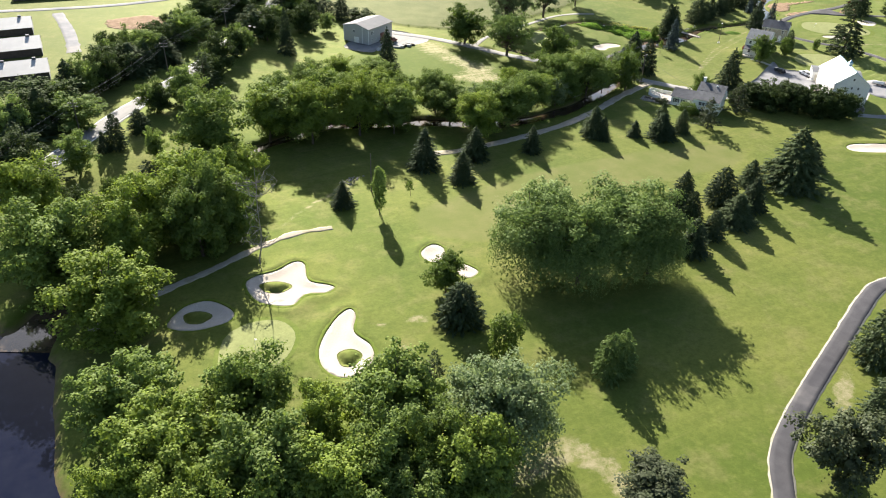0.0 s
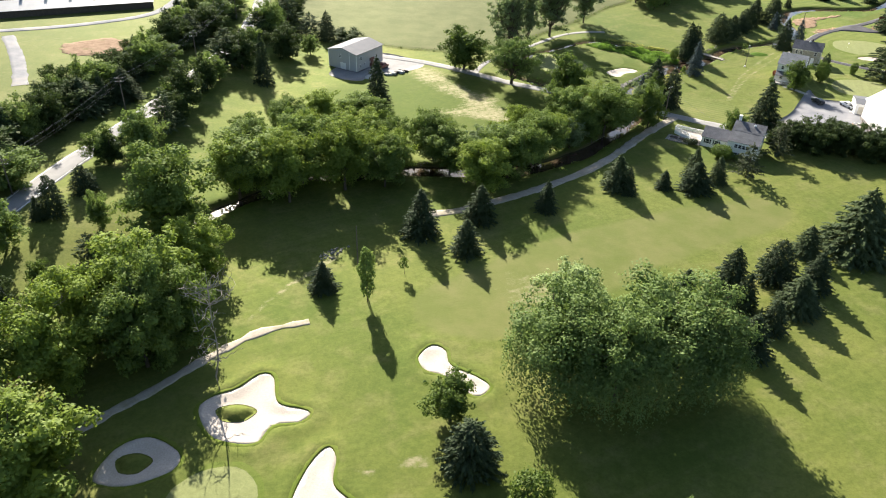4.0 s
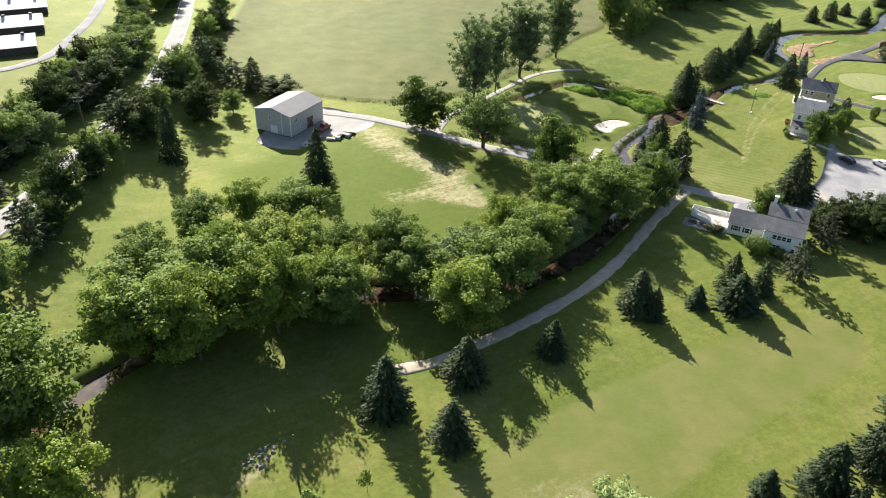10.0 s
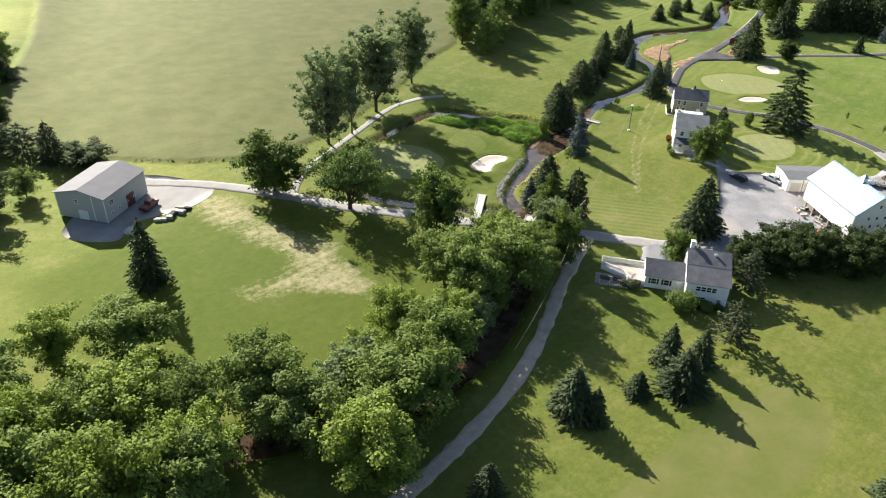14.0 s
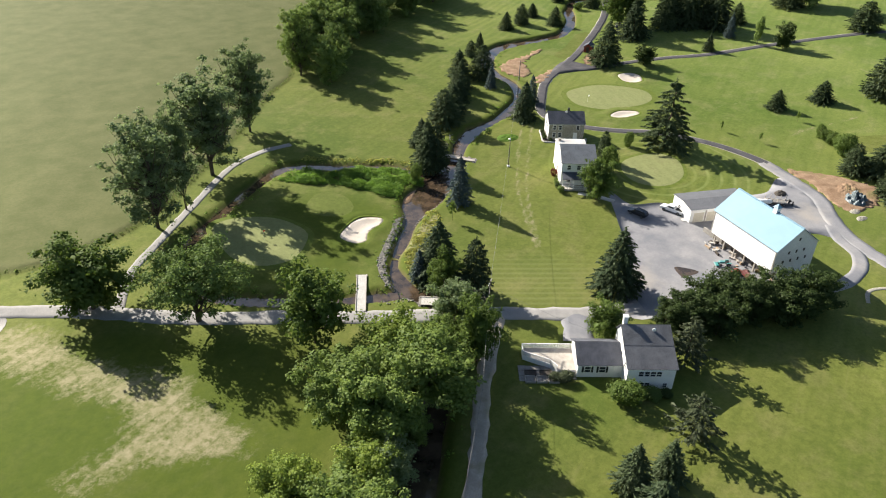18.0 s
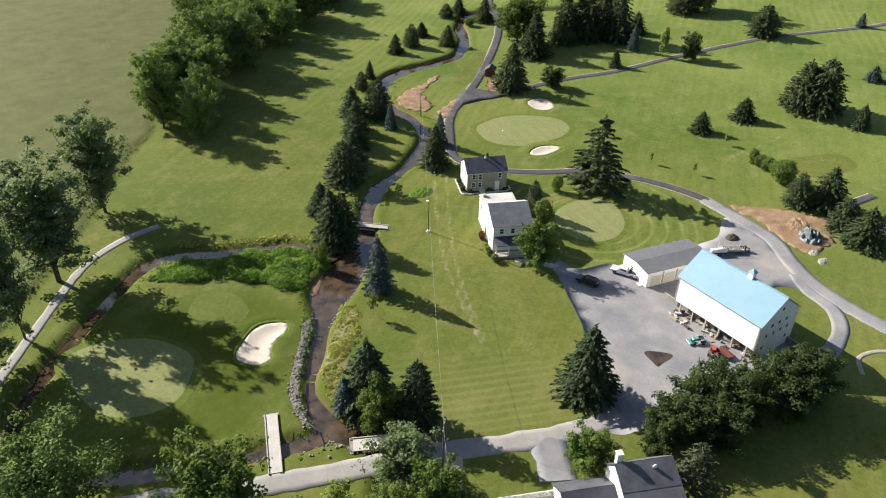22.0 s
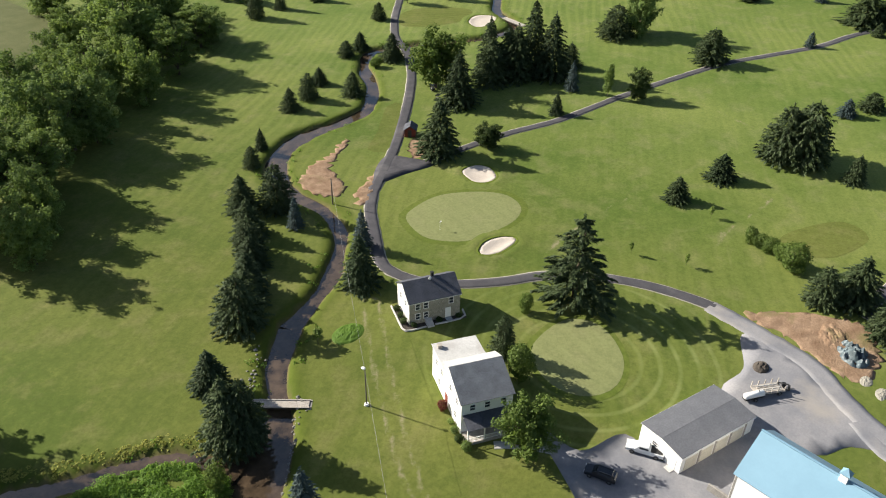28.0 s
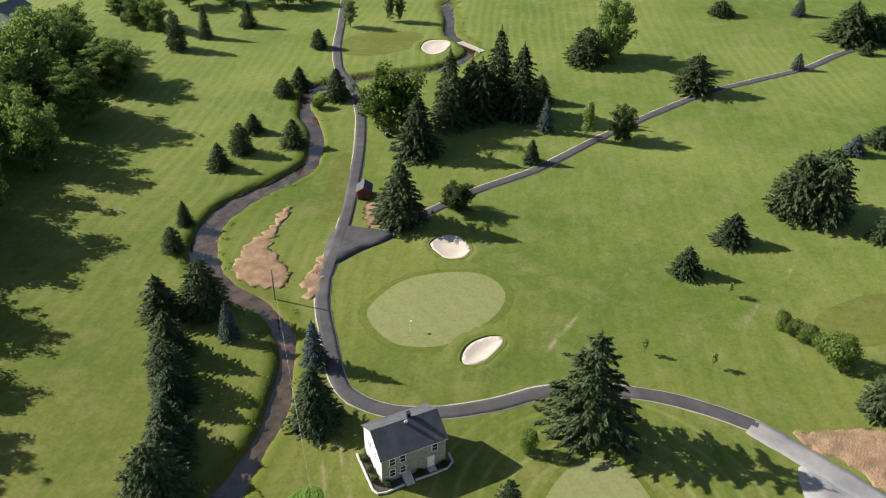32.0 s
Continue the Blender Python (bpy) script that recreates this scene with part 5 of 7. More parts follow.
for _ in range(2):
    c, cs = bough_crown(24, 5.4, 64, 14500, 0.30, 0.10, 0.19, up=0.5, drop=0.08, reach=(0.55, 1.2), tight=0.15, core=0.02)
    shape("airy", 24, 5.4, c, 0.34, cs, fork=0.2)
c, cs = bough_crown(15, 8, 44, 11000, 0.28, 0.32, 0.16, up=0.5, drop=0.08, tight=0.2, core=0.02)
shape("vase", 15, 8, c, 0.5, cs, fork=0.22)
for _ in range(2):
    c, cs = curtain_crown(17, 8, 60, 26000, 0.25)
    shape("weep", 17, 8, c, 0.45, cs[::2])
for _ in range(3):
    shape("spruce", 12, 3.8, spruce_crown(12, 3.8, 26, 18, 22, 0.30, 0.28, 0.6, 0.05, 0.03, 0.36), 0.2)
for _ in range(2):
    shape("juniper", 9, 4.0, spruce_crown(9, 4.0, 20, 17, 22, 0.30, 0.10, 0.46, 0.03, 0.03, 0.24), 0.2)
shape("blue", 10, 2.9, spruce_crown(10, 2.9, 24, 15, 17, 0.27, 0.2, 0.66, 0.03, 0.03), 0.18)
for _ in range(2):
    shape("pine", 10, 3.6, spruce_crown(10, 3.6, 14, 10, 24, 0.33, -0.02, 0.55, 0.2, 0.12, 0.4), 0.18)
shape("tall", 22, 6.0, spruce_crown(22, 6.2, 25, 13, 60, 0.40, 0.22, 0.58, 0.22, 0.06, 0.5), 0.42)
c, cs = lump_crown(11, 2.2, 16, 2600, 0.32, 0.16, 0.85, 0.8, lump=0.62)
shape("column", 11, 2.2, c, 0.16)
for _ in range(2):
    c, cs = lump_crown(4, 2.2, 8, 3400, 0.17, 0.02, 1.0, 0.8, lump=0.62)
    shape("bush", 4, 2.2, c, 0.12)
c, cs = lump_crown(4, 1.2, 7, 240, 0.24, 0.3, 1.0, 0.4, lump=0.5)
shape("sapling", 4, 1.2, c, 0.05, cs[::2])
MESHES = {}
USED = {}


def plant(name, kind, material, x, y, h, r, label, category, group="", z=None):
    variants = SHAPES[kind]
    i = USED[kind] = (USED.get(kind, -1) + 1)
    i %= len(variants)
    h0, r0, v, f, trunk = variants[i]
    if (kind, i, material) not in MESHES:
        MESHES[kind, i, material] = cloud_mesh("crown", v, f, material)
    ob = thing(name, pose(x, y, hz(x, y) if z is None else z, 0, 0, float(rng.uniform(0, 360))) @ Matrix.Diagonal((r / r0, r / r0, h / h0, 1)), label, category, group)
    for part_name, data in (("trunk", trunk), ("crown", MESHES[kind, i, material])):
        p = new(part_name, data)
        p.parent = ob
    return ob


PLANTING = {  # list: (name, shape, leaf, label, group), cycled
    "leafy": [("leafy_tree", "full", "leafy", "tall spring-green leafy tree by the pond bank", "trees by the pond"), ("leafy_tree", "full", "leafy2", "tall leafy tree with deeper green crown", "trees by the pond")],
    "leafy2": [("leafy_tree", "stand", "leafy2", "leafy green tree growing along the creek", "trees along the creek"), ("leafy_tree", "stand", "leafy", "yellow-green leafy tree growing along the creek", "trees along the creek"), ("leafy_tree", "stand", "leafy2", "broad leafy tree over the creek", "trees along the creek")],
    "lawn_leafy": [("leafy_tree", "round", "mid", "round leafy tree standing alone on the lawn", "lawn trees")],
    "wood": [("woodland_tree", "mass", "wood", "dark green woodland tree at the field edge", "woodland edge"), ("woodland_tree", "airy", "wood", "tall upright green woodland tree at the field edge", "woodland edge"), ("woodland_tree", "mass", "willow", "grey-green woodland tree at the field edge", "woodland edge")],
    "hedge_tree": [("screen_tree", "mass", "dark", "dense dark green screening tree below the yard", "tree screen")],
    "verge": [("roadside_tree", "mass", "dark", "dark roadside tree in the hedgerow", "hedgerow"), ("roadside_pine", "spruce", "needle2", "dark evergreen in the roadside hedgerow", "hedgerow"), ("roadside_tree", "mass", "wood", "dull green roadside tree in the hedgerow", "hedgerow")],
    "verge2": [("roadside_tree", "round", "wood", "green tree beside the country road", "roadside trees"), ("roadside_pine", "pine", "needle2", "ragged pine beside the country road", "roadside trees"), ("roadside_tree", "mass", "dark", "dark shrubby tree beside the country road", "roadside trees")],
    "spruce": [("spruce_tree", "spruce", "needle", "dark conical spruce on the fairway edge", "fairway spruces"), ("spruce_tree", "spruce", "needle2", "green conical spruce on the fairway edge", "fairway spruces")],
    "spruce2": [("spruce_tree", "juniper", "needle", "dark dense rounded evergreen on mown grass", "fairway spruces"), ("spruce_tree", "spruce", "needle", "dark dense spruce on mown grass", "fairway spruces")],
    "creek_spruce": [("spruce_tree", "spruce", "needle", "dark spruce in the row by the creek", "creek spruces"), ("spruce_tree", "spruce", "needle2", "green spruce in the row by the creek", "creek spruces"), ("spruce_tree", "juniper", "needle2", "broad dense evergreen in the row by the creek", "creek spruces")],
    "far_spruce": [("spruce_tree", "spruce", "needle", "tall dark spruce on the far slope", "slope spruces"), ("spruce_tree", "spruce", "needle2", "green spruce on the far slope", "slope spruces")],
    "far_spruce2": [("evergreen_tree", "juniper", "needle2", "bushy evergreen on the open slope", "slope evergreens"), ("evergreen_tree", "spruce", "needle2", "broad ragged evergreen on the open slope", "slope evergreens")],
    "broad": [("evergreen_tree", "juniper", "needle2", "broad bushy dark evergreen on the far slope", "slope evergreens")],
    "greypop": [("poplar_tree", "mass", "willow", "tall grey-green poplar behind dark evergreens", "poplars")],
    "blue": [("blue_spruce", "blue", "blue", "silvery blue spruce near the creek", "blue spruces")],
    "weeping": [("tall_spruce", "tall", "needle2", "very tall drooping spruce beside the cart path", "")],
    "bush": [("bush", "bush", "mid", "rounded clipped green bush", "bushes")],
    "sapling": [("sapling", "sapling", "leafy2", "thin young staked tree on the grass", "saplings")],
    "poplar": [("poplar_tree", "airy", "silver", "tall airy poplar leaning over the path", "poplars")],
    "vase": [("shade_tree", "vase", "willow", "wide leaning shade tree beside the drive", "")],
    "willow": [("willow_tree", "weep", "willow", "huge weeping willow with hanging foliage", "willows")],
    "bright": [("leafy_tree", "round", "bright", "pale bright green tree beside the willows", "")],
    "silver": [("silver_willow", "round", "silver", "grey-green silvery willow by the creek", "silver willows")],
    "pine": [("pine_tree", "pine", "pine", "thin greyish pine near the white house", "house pines")],
    "cypress": [("columnar_tree", "column", "wood", "narrow upright columnar tree", "")],
    "dryshrub": [("shrub_thicket", "round", "pine", "scrubby half-bare thicket by the cart path", "thickets")],
    "yellowcon": [("arborvitae", "juniper", "willow", "yellow-green ragged conifer in willow shade", "")],
    "thin": [("young_conifer", "pine", "needle2", "thin dark young conifer", "")],
}
GROW = {"spruce": (1.25, 1.0), "creek_spruce": (1.3, 1.0), "far_spruce": (1.25, 1.0), "broad": (1.15, 1.05), "leafy": (1.04, 1.08), "leafy2": (1.18, 1.06), "wood": (0.92, 1.02), "verge": (1.2, 1.1), "verge2": (1.15, 1.1), "cypress": (0.8, 1.02), "bush": (1.0, 1.0), "sapling": (1.0, 1.0), "willow": (1.22, 1.02), "poplar": (1.25, 1.1), "bright": (1.0, 0.85), "hedge_tree": (1.05, 0.88), "vase": (1.15, 1.0)}
# trees that stand between those above and close the masses
trng = random.Random(21)
TREES["blue"] += [(380.6, 307.1, 6.8, 2.7)]
TREES["poplar"] += [(285.8, 445, 9.9, 2.1), (298.4, 436, 9.6, 1.7), (300.3, 432.6, 9.6, 1.7)]
TREES["wood"] += [(245.1, 527.5, 12.3, 5.5), (245.2, 517.1, 12.5, 5.4), (245.6, 506.4, 12.8, 5.1), (271, 518.6, 11.4, 5.8), (281.8, 508.6, 11.3, 5.8), (288.6, 491, 11, 5.2), (291.6, 482.8, 10.3, 5.2), (299, 478.8, 9.1, 4.6)]
TREES["creek_spruce"] += [(131.5, 355, 9.6, 3.2), (126.8, 348.8, 9.2, 3.0), (118.6, 338.9, 9.0, 3.0), (115.4, 335.6, 8.4, 3.0)]
TREES["leafy"] += [(-51, 129.5, 17, 6.2), (-64, 124, 17, 7), (-51.5, 136.5, 18, 6), (-50, 158, 13, 6)]
TREES["wood"] += [(96, 379, 15, 5.5), (112, 406, 18, 6.5), (135, 425, 19, 7), (160, 441, 18, 7), (181, 455, 18, 8), (103, 392, 16, 5)]
for key, n, a, b, wide, hs in (("wood", 18, (94, 404), (222, 520), 12, (13, 19)), ("wood", 6, (135, 462), (190, 530), 14, (12, 16)), ("verge", 30, (-113, 165), (-92, 345), 5.5, (8, 12)), ("verge", 12, (-92, 345), (-100, 430), 5, (9, 13)),
                               ("verge2", 16, (-80, 196), (-63, 345), 3.5, (7, 11)), ("verge", 8, (-66, 310), (-72, 400), 3, (8, 11)), ("leafy2", 12, (-50, 200), (24, 218), 10, (9, 13)), ("leafy", 9, (-44, 60), (8, 62), 7, (11, 14)),
                               ("leafy2", 7, (26, 216), (56, 246), 5, (8, 11)), ("hedge_tree", 9, (96, 228), (128, 217), 2.5, (8, 10.5))):
    for k in range(n):
        t = (k + trng.random() * 0.8) / n
        off = trng.uniform(-wide, wide) if key != "wood" else trng.uniform(4 - wide, 2)
        ln = math.hypot(b[0] - a[0], b[1] - a[1])
        x, y = a[0] + (b[0] - a[0]) * t - (b[1] - a[1]) / ln * off, a[1] + (b[1] - a[1]) * t + (b[0] - a[0]) / ln * off
        h = trng.uniform(*hs)
        if key == "leafy2" and (math.hypot(x + 7, y - 205) < 6 or math.hypot(x - 0.2, y - 210.3) < 1):
            trng.random()
            continue
        TREES[key].append((round(x, 1), round(y, 1), h, h * trng.uniform(0.34, 0.44)))
for key, rows in TREES.items():
    if key == "dead":
        continue
    kinds = PLANTING[key]
    grow = GROW.get(key, (1.1, 1.0))
    for i, (x, y, h, r) in enumerate(rows):
        name, kind, leafmat, label, group = kinds[i % len(kinds)]
        if key == "lawn_leafy" and x > 190 and h < 15:
            kind, leafmat, label = "full", "dark", "dense dark round tree standing on the open slope"
        if key == "silver" and h > 15:
            kind = "weep"
        plant(name, kind, leafmat, x, y, h * grow[1], r * grow[0], label, "bush" if kind == "bush" else "tree", group)
for x, y, h, r in TREES["dead"]:
    ob = tagged(new("dead_tree", bare_mesh("dead_tree", h, r, 34)), "bare grey dead tree with thin twigs", "tree")
    ob.matrix_world = pose(x, y, hz(x, y))


# ---- buildings ----
def window(parent, x, y, z, w, h, turn=0.0, shutters=False, rows=2):
    """A double-hung window in a wall that faces -y in its own turn."""
    bm = bmesh.new()
    t = 0.09
    xs, zs = (-w / 2 - t, -w / 2, w / 2, w / 2 + t), (-t, 0, h / 2 - 0.03, h / 2 + 0.03, h, h + t)
    grid = [[bm.verts.new((x, -0.07, z)) for x in xs] for z in zs]
    for i in range(5):
        for j in range(3):
            if j != 1 or i in (0, 2, 4):
                bm.faces.new((grid[i][j], grid[i][j + 1], grid[i + 1][j + 1], grid[i + 1][j]))
    out = bmesh.ops.extrude_face_region(bm, geom=bm.faces[:])["geom"]
    bmesh.ops.translate(bm, vec=(0, 0.11, 0), verts=[e for e in out if isinstance(e, bmesh.types.BMVert)])
    bmesh.ops.recalc_face_normals(bm, faces=bm.faces[:])
    ob = part("window", bm, "white", parent)
    ob.matrix_local = pose(x, y, z, 0, 0, turn)
    part("pane", boxes((-w / 2, w / 2, -0.015, 0.01, 0, h)), "glass", ob)
    if shutters:
        for s in (-1, 1):
            part("shutter", boxes((s * (w / 2 + 0.30) - 0.17, s * (w / 2 + 0.30) + 0.17, -0.06, 0.02, -0.05, h + 0.05), bevel=0.01), "black", ob, "dark louvred shutter")
    return ob


def door(parent, x, y, z, w, h, turn=0.0, material="white", name="door"):
    bm = boxes((-w / 2, w / 2, -0.05, 0.03, 0, h), (-w / 2 - 0.08, -w / 2, -0.07, 0.04, 0, h + 0.08), (w / 2, w / 2 + 0.08, -0.07, 0.04, 0, h + 0.08), (-w / 2, w / 2, -0.07, 0.04, h, h + 0.08),
               (-w * 0.36, -w * 0.05, -0.075, -0.05, h * 0.1, h * 0.45), (w * 0.05, w * 0.36, -0.075, -0.05, h * 0.1, h * 0.45), (-w * 0.36, w * 0.36, -0.075, -0.05, h * 0.55, h * 0.92))
    ob = part(name, bm, material, parent)
    ob.matrix_local = pose(x, y, z, 0, 0, turn)
    part("handle", boxes((w * 0.38, w * 0.43, -0.12, -0.05, h * 0.46, h * 0.5)), "black", ob)
    return ob


# barn: local x runs along the front, -y is the front
bx, by = 126.7, 238.2
barn = thing("barn", pose(bx + 5.3, by - 0.8, -2.2, 0, 0, 81.6 - 180), "large white bank barn with blue metal roof", "barn")
L2, W2 = 8.9, 5.4
part("upper_wall", extrude_profile([(-W2, 2.3), (W2, 2.3), (W2, 7.8), (0, 11.8), (-W2, 7.8)], -L2, L2), "white_board", barn, "white board siding above the stone base")
part("stone_end", extrude_profile([(-W2 + 1.6, 0), (W2, 0), (W2, 7.75), (0, 11.7), (-W2 + 0.02, 7.75), (-W2 + 0.02, 2.4), (-W2 + 1.6, 2.3)], L2 - 0.1, L2 + 0.12), "render", barn, "pale plastered stone gable end with small vents")
part("stone_end", extrude_profile([(-W2 + 1.6, 0), (W2, 0), (W2, 7.75), (0, 11.7), (-W2 + 0.02, 7.75), (-W2 + 0.02, 2.4), (-W2 + 1.6, 2.3)], -L2 - 0.12, -L2 + 0.1), "render", barn)
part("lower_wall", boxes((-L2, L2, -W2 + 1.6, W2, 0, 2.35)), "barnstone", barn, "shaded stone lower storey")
for s in (-1, 1):
    roof = part("roof", slab((0, 11.85), (s * (W2 + 0.35), 7.62), 0.08, -L2 - 0.35, L2 + 0.35), "blueroof", barn, "pale blue ribbed metal roof")
    first = part("rib", slab((0, 11.93), (s * (W2 + 0.35), 7.70), 0.012, -0.02, 0.02), "blueroof", roof)
    first.location.x = -L2 - 0.3
    for k in range(1, 37):
        rib = new("rib", first.data)
        rib.parent = roof
        rib.location.x = -L2 - 0.3 + k * (2 * L2 + 0.6) / 36
part("ridge_cap", boxes((-L2 - 0.35, L2 + 0.35, -0.18, 0.18, 11.88, 12.02), bevel=0.03), "blueroof", barn)
cup = part("cupola", boxes((1.2, 2.2, -0.5, 0.5, 11.4, 12.9), bevel=0.02), "white", barn, "small white cupola")
bm = bmesh.new()
bmesh.ops.create_cone(bm, segments=4, radius1=0.95, radius2=0.05, depth=0.8, cap_ends=True, matrix=Matrix.Translation((1.7, 0, 13.3)) @ Matrix.Rotation(math.pi / 4, 4, "Z"))
part("cupola_roof", bm, "blueroof", cup)
for x in (-7.4, -4.5, -1.5, 1.5, 4.5, 7.4):
    part("post", boxes((x - 0.14, x + 0.14, -W2 + 0.05, -W2 + 0.33, 0, 2.3)), "plank", barn)
for x in (-6, -3, 0.4, 3.2, 6):
    part("stable_door", boxes((x - 0.6, x + 0.6, -W2 + 1.52, -W2 + 1.6, 0.1, 2.2)), "shadowwood", barn, "dark timber stable door")
for y, z in ((-3, 4.6), (-1, 4.6), (1, 4.6), (3, 4.6), (-2, 6.6), (0, 6.6), (2, 6.6), (0, 9.4), (-3.4, 2.2), (3.4, 2.2)):
    for s in (-1, 1):
        part("vent", boxes((s * (L2 + 0.09), s * (L2 + 0.15), y - 0.25, y + 0.25, z - 0.35, z + 0.35) if s > 0 else (-L2 - 0.15, -L2 - 0.09, y - 0.25, y + 0.25, z - 0.35, z + 0.35)), "shadowwood", barn)
for r in ((-L2 - 0.05, -L2 + 0.2, -W2 - 0.03, -W2 + 0.1, 2.25, 7.7), (L2 - 0.2, L2 + 0.05, -W2 - 0.03, -W2 + 0.1, 2.25, 7.7)):
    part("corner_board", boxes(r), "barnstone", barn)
for r in ((-L2 - 3.6, -L2 - 0.1, -W2 + 1.4, -W2 + 1.8, -0.3, 1.2), (L2 + 0.1, L2 + 3.4, W2 - 1.0, W2 - 0.6, -0.3, 1.4), (L2 + 0.1, L2 + 4.0, -W2 + 1.2, -W2 + 1.7, -0.3, 0.9)):
    part("ramp_wall", boxes(r, bevel=0.04), "barnstone", barn, "low stone retaining wall")

# garage
gar = thing("garage", pose(138.8, 255.8, -2.2, 0, 0, -19.0), "long white garage with a low dark roof", "garage")
GL, GW = 8.0, 4.0
part("wall", extrude_profile([(-GW, 0), (GW, 0), (GW, 3.3), (0, 3.75), (-GW, 3.3)], -GL, GL), "white_siding", gar)
for s in (-1, 1):
    part("roof", slab((0, 3.78), (s * (GW + 0.15), 3.3), 0.1, -GL - 0.15, GL + 0.15), "tar", gar, "dark low-pitched roof")
for r in ((-GL - 0.17, GL + 0.17, -GW - 0.19, -GW - 0.13, 3.12, 3.38), (-GL - 0.17, GL + 0.17, GW + 0.13, GW + 0.19, 3.12, 3.38)):
    part("fascia", boxes(r), "white", gar)
for x in (-5.8, -2.4, 1.0, 4.4):
    bm = boxes((x - 1.3, x + 1.3, -GW - 0.05, -GW + 0.02, 0, 2.5), *[(x - 1.3, x + 1.3, -GW - 0.07, -GW - 0.05, 0.1 + 0.6 * k, 0.14 + 0.6 * k) for k in range(4)])
    part("garage_door", bm, "cream", gar, "closed cream panel garage door")
    part("post", boxes((x + 1.55, x + 1.85, -GW - 0.12, -GW, 0, 3.1)), "plank", gar)
window(gar, -GL, 1.0, 1.3, 1.0, 0.8, -90)
door(gar, -GL, -2.6, 0.02, 0.95, 2.05, -90)
part("step", boxes((-GL - 1.0, -GL - 0.08, -3.2, -2.0, 0.0, 0.14)), "concrete", gar)

# stone house
sh = thing("stone_house", pose(136.6, 308.1, -2.2, 0, 0, -30.0), "two-storey fieldstone house with dark shingle roof", "house")
part("wall", extrude_profile([(-3.5, 0), (3.5, 0), (3.5, 5.1), (0, 7.3), (-3.5, 5.1)], -5, 5), "render", sh, "pale rendered gable walls")
bm = bmesh.new()
srng = random.Random(4)
for row in range(17):
    x = -5.02 + (0.2 if row % 2 else 0.0) * srng.random()
    while x < 4.95:
        w = srng.uniform(0.35, 0.85)
        z = 0.02 + row * 0.3
        x1 = min(x + w - 0.03, 5.02)
        if x1 - x > 0.1:
            box(bm, x, x1, -3.5 - srng.uniform(0.03, 0.08), -3.49, z, z + 0.27)
        x += w
part("stone_face", bm, "stone", sh, "coursed fieldstone front")
for s in (-1, 1):
    part("roof", slab((0, 7.38), (s * 3.85, 4.93), 0.1, -5.25, 5.25), "slate", sh, "dark grey shingle roof")
part("eave_board", boxes((-5.25, 5.25, -3.83, -3.75, 4.82, 4.98), (-5.25, 5.25, 3.75, 3.83, 4.82, 4.98)), "white", sh)
part("chimney", boxes((0.6, 1.1, 0.2, 0.7, 6.6, 8.1), (0.55, 1.15, 0.15, 0.75, 8.1, 8.2)), "black", sh, "slim dark chimney pipe")
bm = bmesh.new()
bmesh.ops.create_uvsphere(bm, u_segments=12, v_segments=8, radius=0.32, matrix=Matrix.Translation((0.1, -0.45, 7.45)) @ Matrix.Diagonal((1, 0.45, 1, 1)))
part("satellite_dish", bm, "white", sh)
for x, z in ((-3.4, 3.3), (-1.8, 3.3), (3.2, 3.3), (-3.4, 1.1), (-1.8, 1.1)):
    window(sh, x, -3.6, z, 0.8, 1.25)
door(sh, 2.6, -3.6, 0.2, 0.95, 2.1)
for y in (-1.4, 1.2):
    window(sh, -5.02, y, 3.2, 0.8, 1.2, -90)
part("step", boxes((2.0, 3.2, -4.6, -3.6, 0, 0.2), bevel=0.02), "concrete", sh)
part("cellar_hatch", extrude_profile([(-5.4, 0), (-3.6, 0), (-3.6, 0.9), (-5.4, 0.25)], -2.0, -0.7), "concrete", sh, "sloped pale cellar hatch")
edge = [(-6.4, 3.2), (-6.6, -4.0), (-6.2, -4.9), (-5.0, -5.2), (-2.2, -5.0)]
bm = bmesh.new()
tube(bm, [(x, y, 0.12) for x, y in edge], [0.2] * 5, 6)
tube(bm, [(x, y, 0.12) for x, y in ((-0.4, -4.9), (2, -5.0), (4.6, -4.9), (5.9, -4.2), (6.1, -2.4))], [0.2] * 5, 6)
kerb = tagged(part("garden_kerb", bm, "concrete"), "pale curved stone kerb round the house bed", "kerb")
kerb.matrix_world = pose(136.6, 308.1, -2.2, 0, 0, -30.0)
bed = part("garden_bed", boxes((-6.5, -5.02, -4.8, 3.0, -0.1, 0.09), (-5.0, 5.9, -4.9, -3.62, -0.1, 0.085)), "shadowwood")
tagged(bed, "dark mulched garden bed along the stone house", "garden bed").matrix_world = pose(136.6, 308.1, -2.2, 0, 0, -30.0)
mh = pose(136.6, 308.1, 0, 0, 0, -30.0)
for lx, ly, hh, rr in ((-5.8, 1.5, 1.1, 0.7), (-5.8, -0.6, 1.0, 0.6), (-5.8, -2.6, 1.2, 0.7), (-4.3, -4.3, 0.9, 0.6), (0.6, -4.3, 0.9, 0.7), (4.6, -4.3, 0.8, 0.7)):
    p = mh @ Vector((lx, ly, 0))
    plant("bush", "bush", "dark", p.x, p.y, hh, rr, "small dark shrub in the house bed", "bush", "house shrubs", z=-2.15)

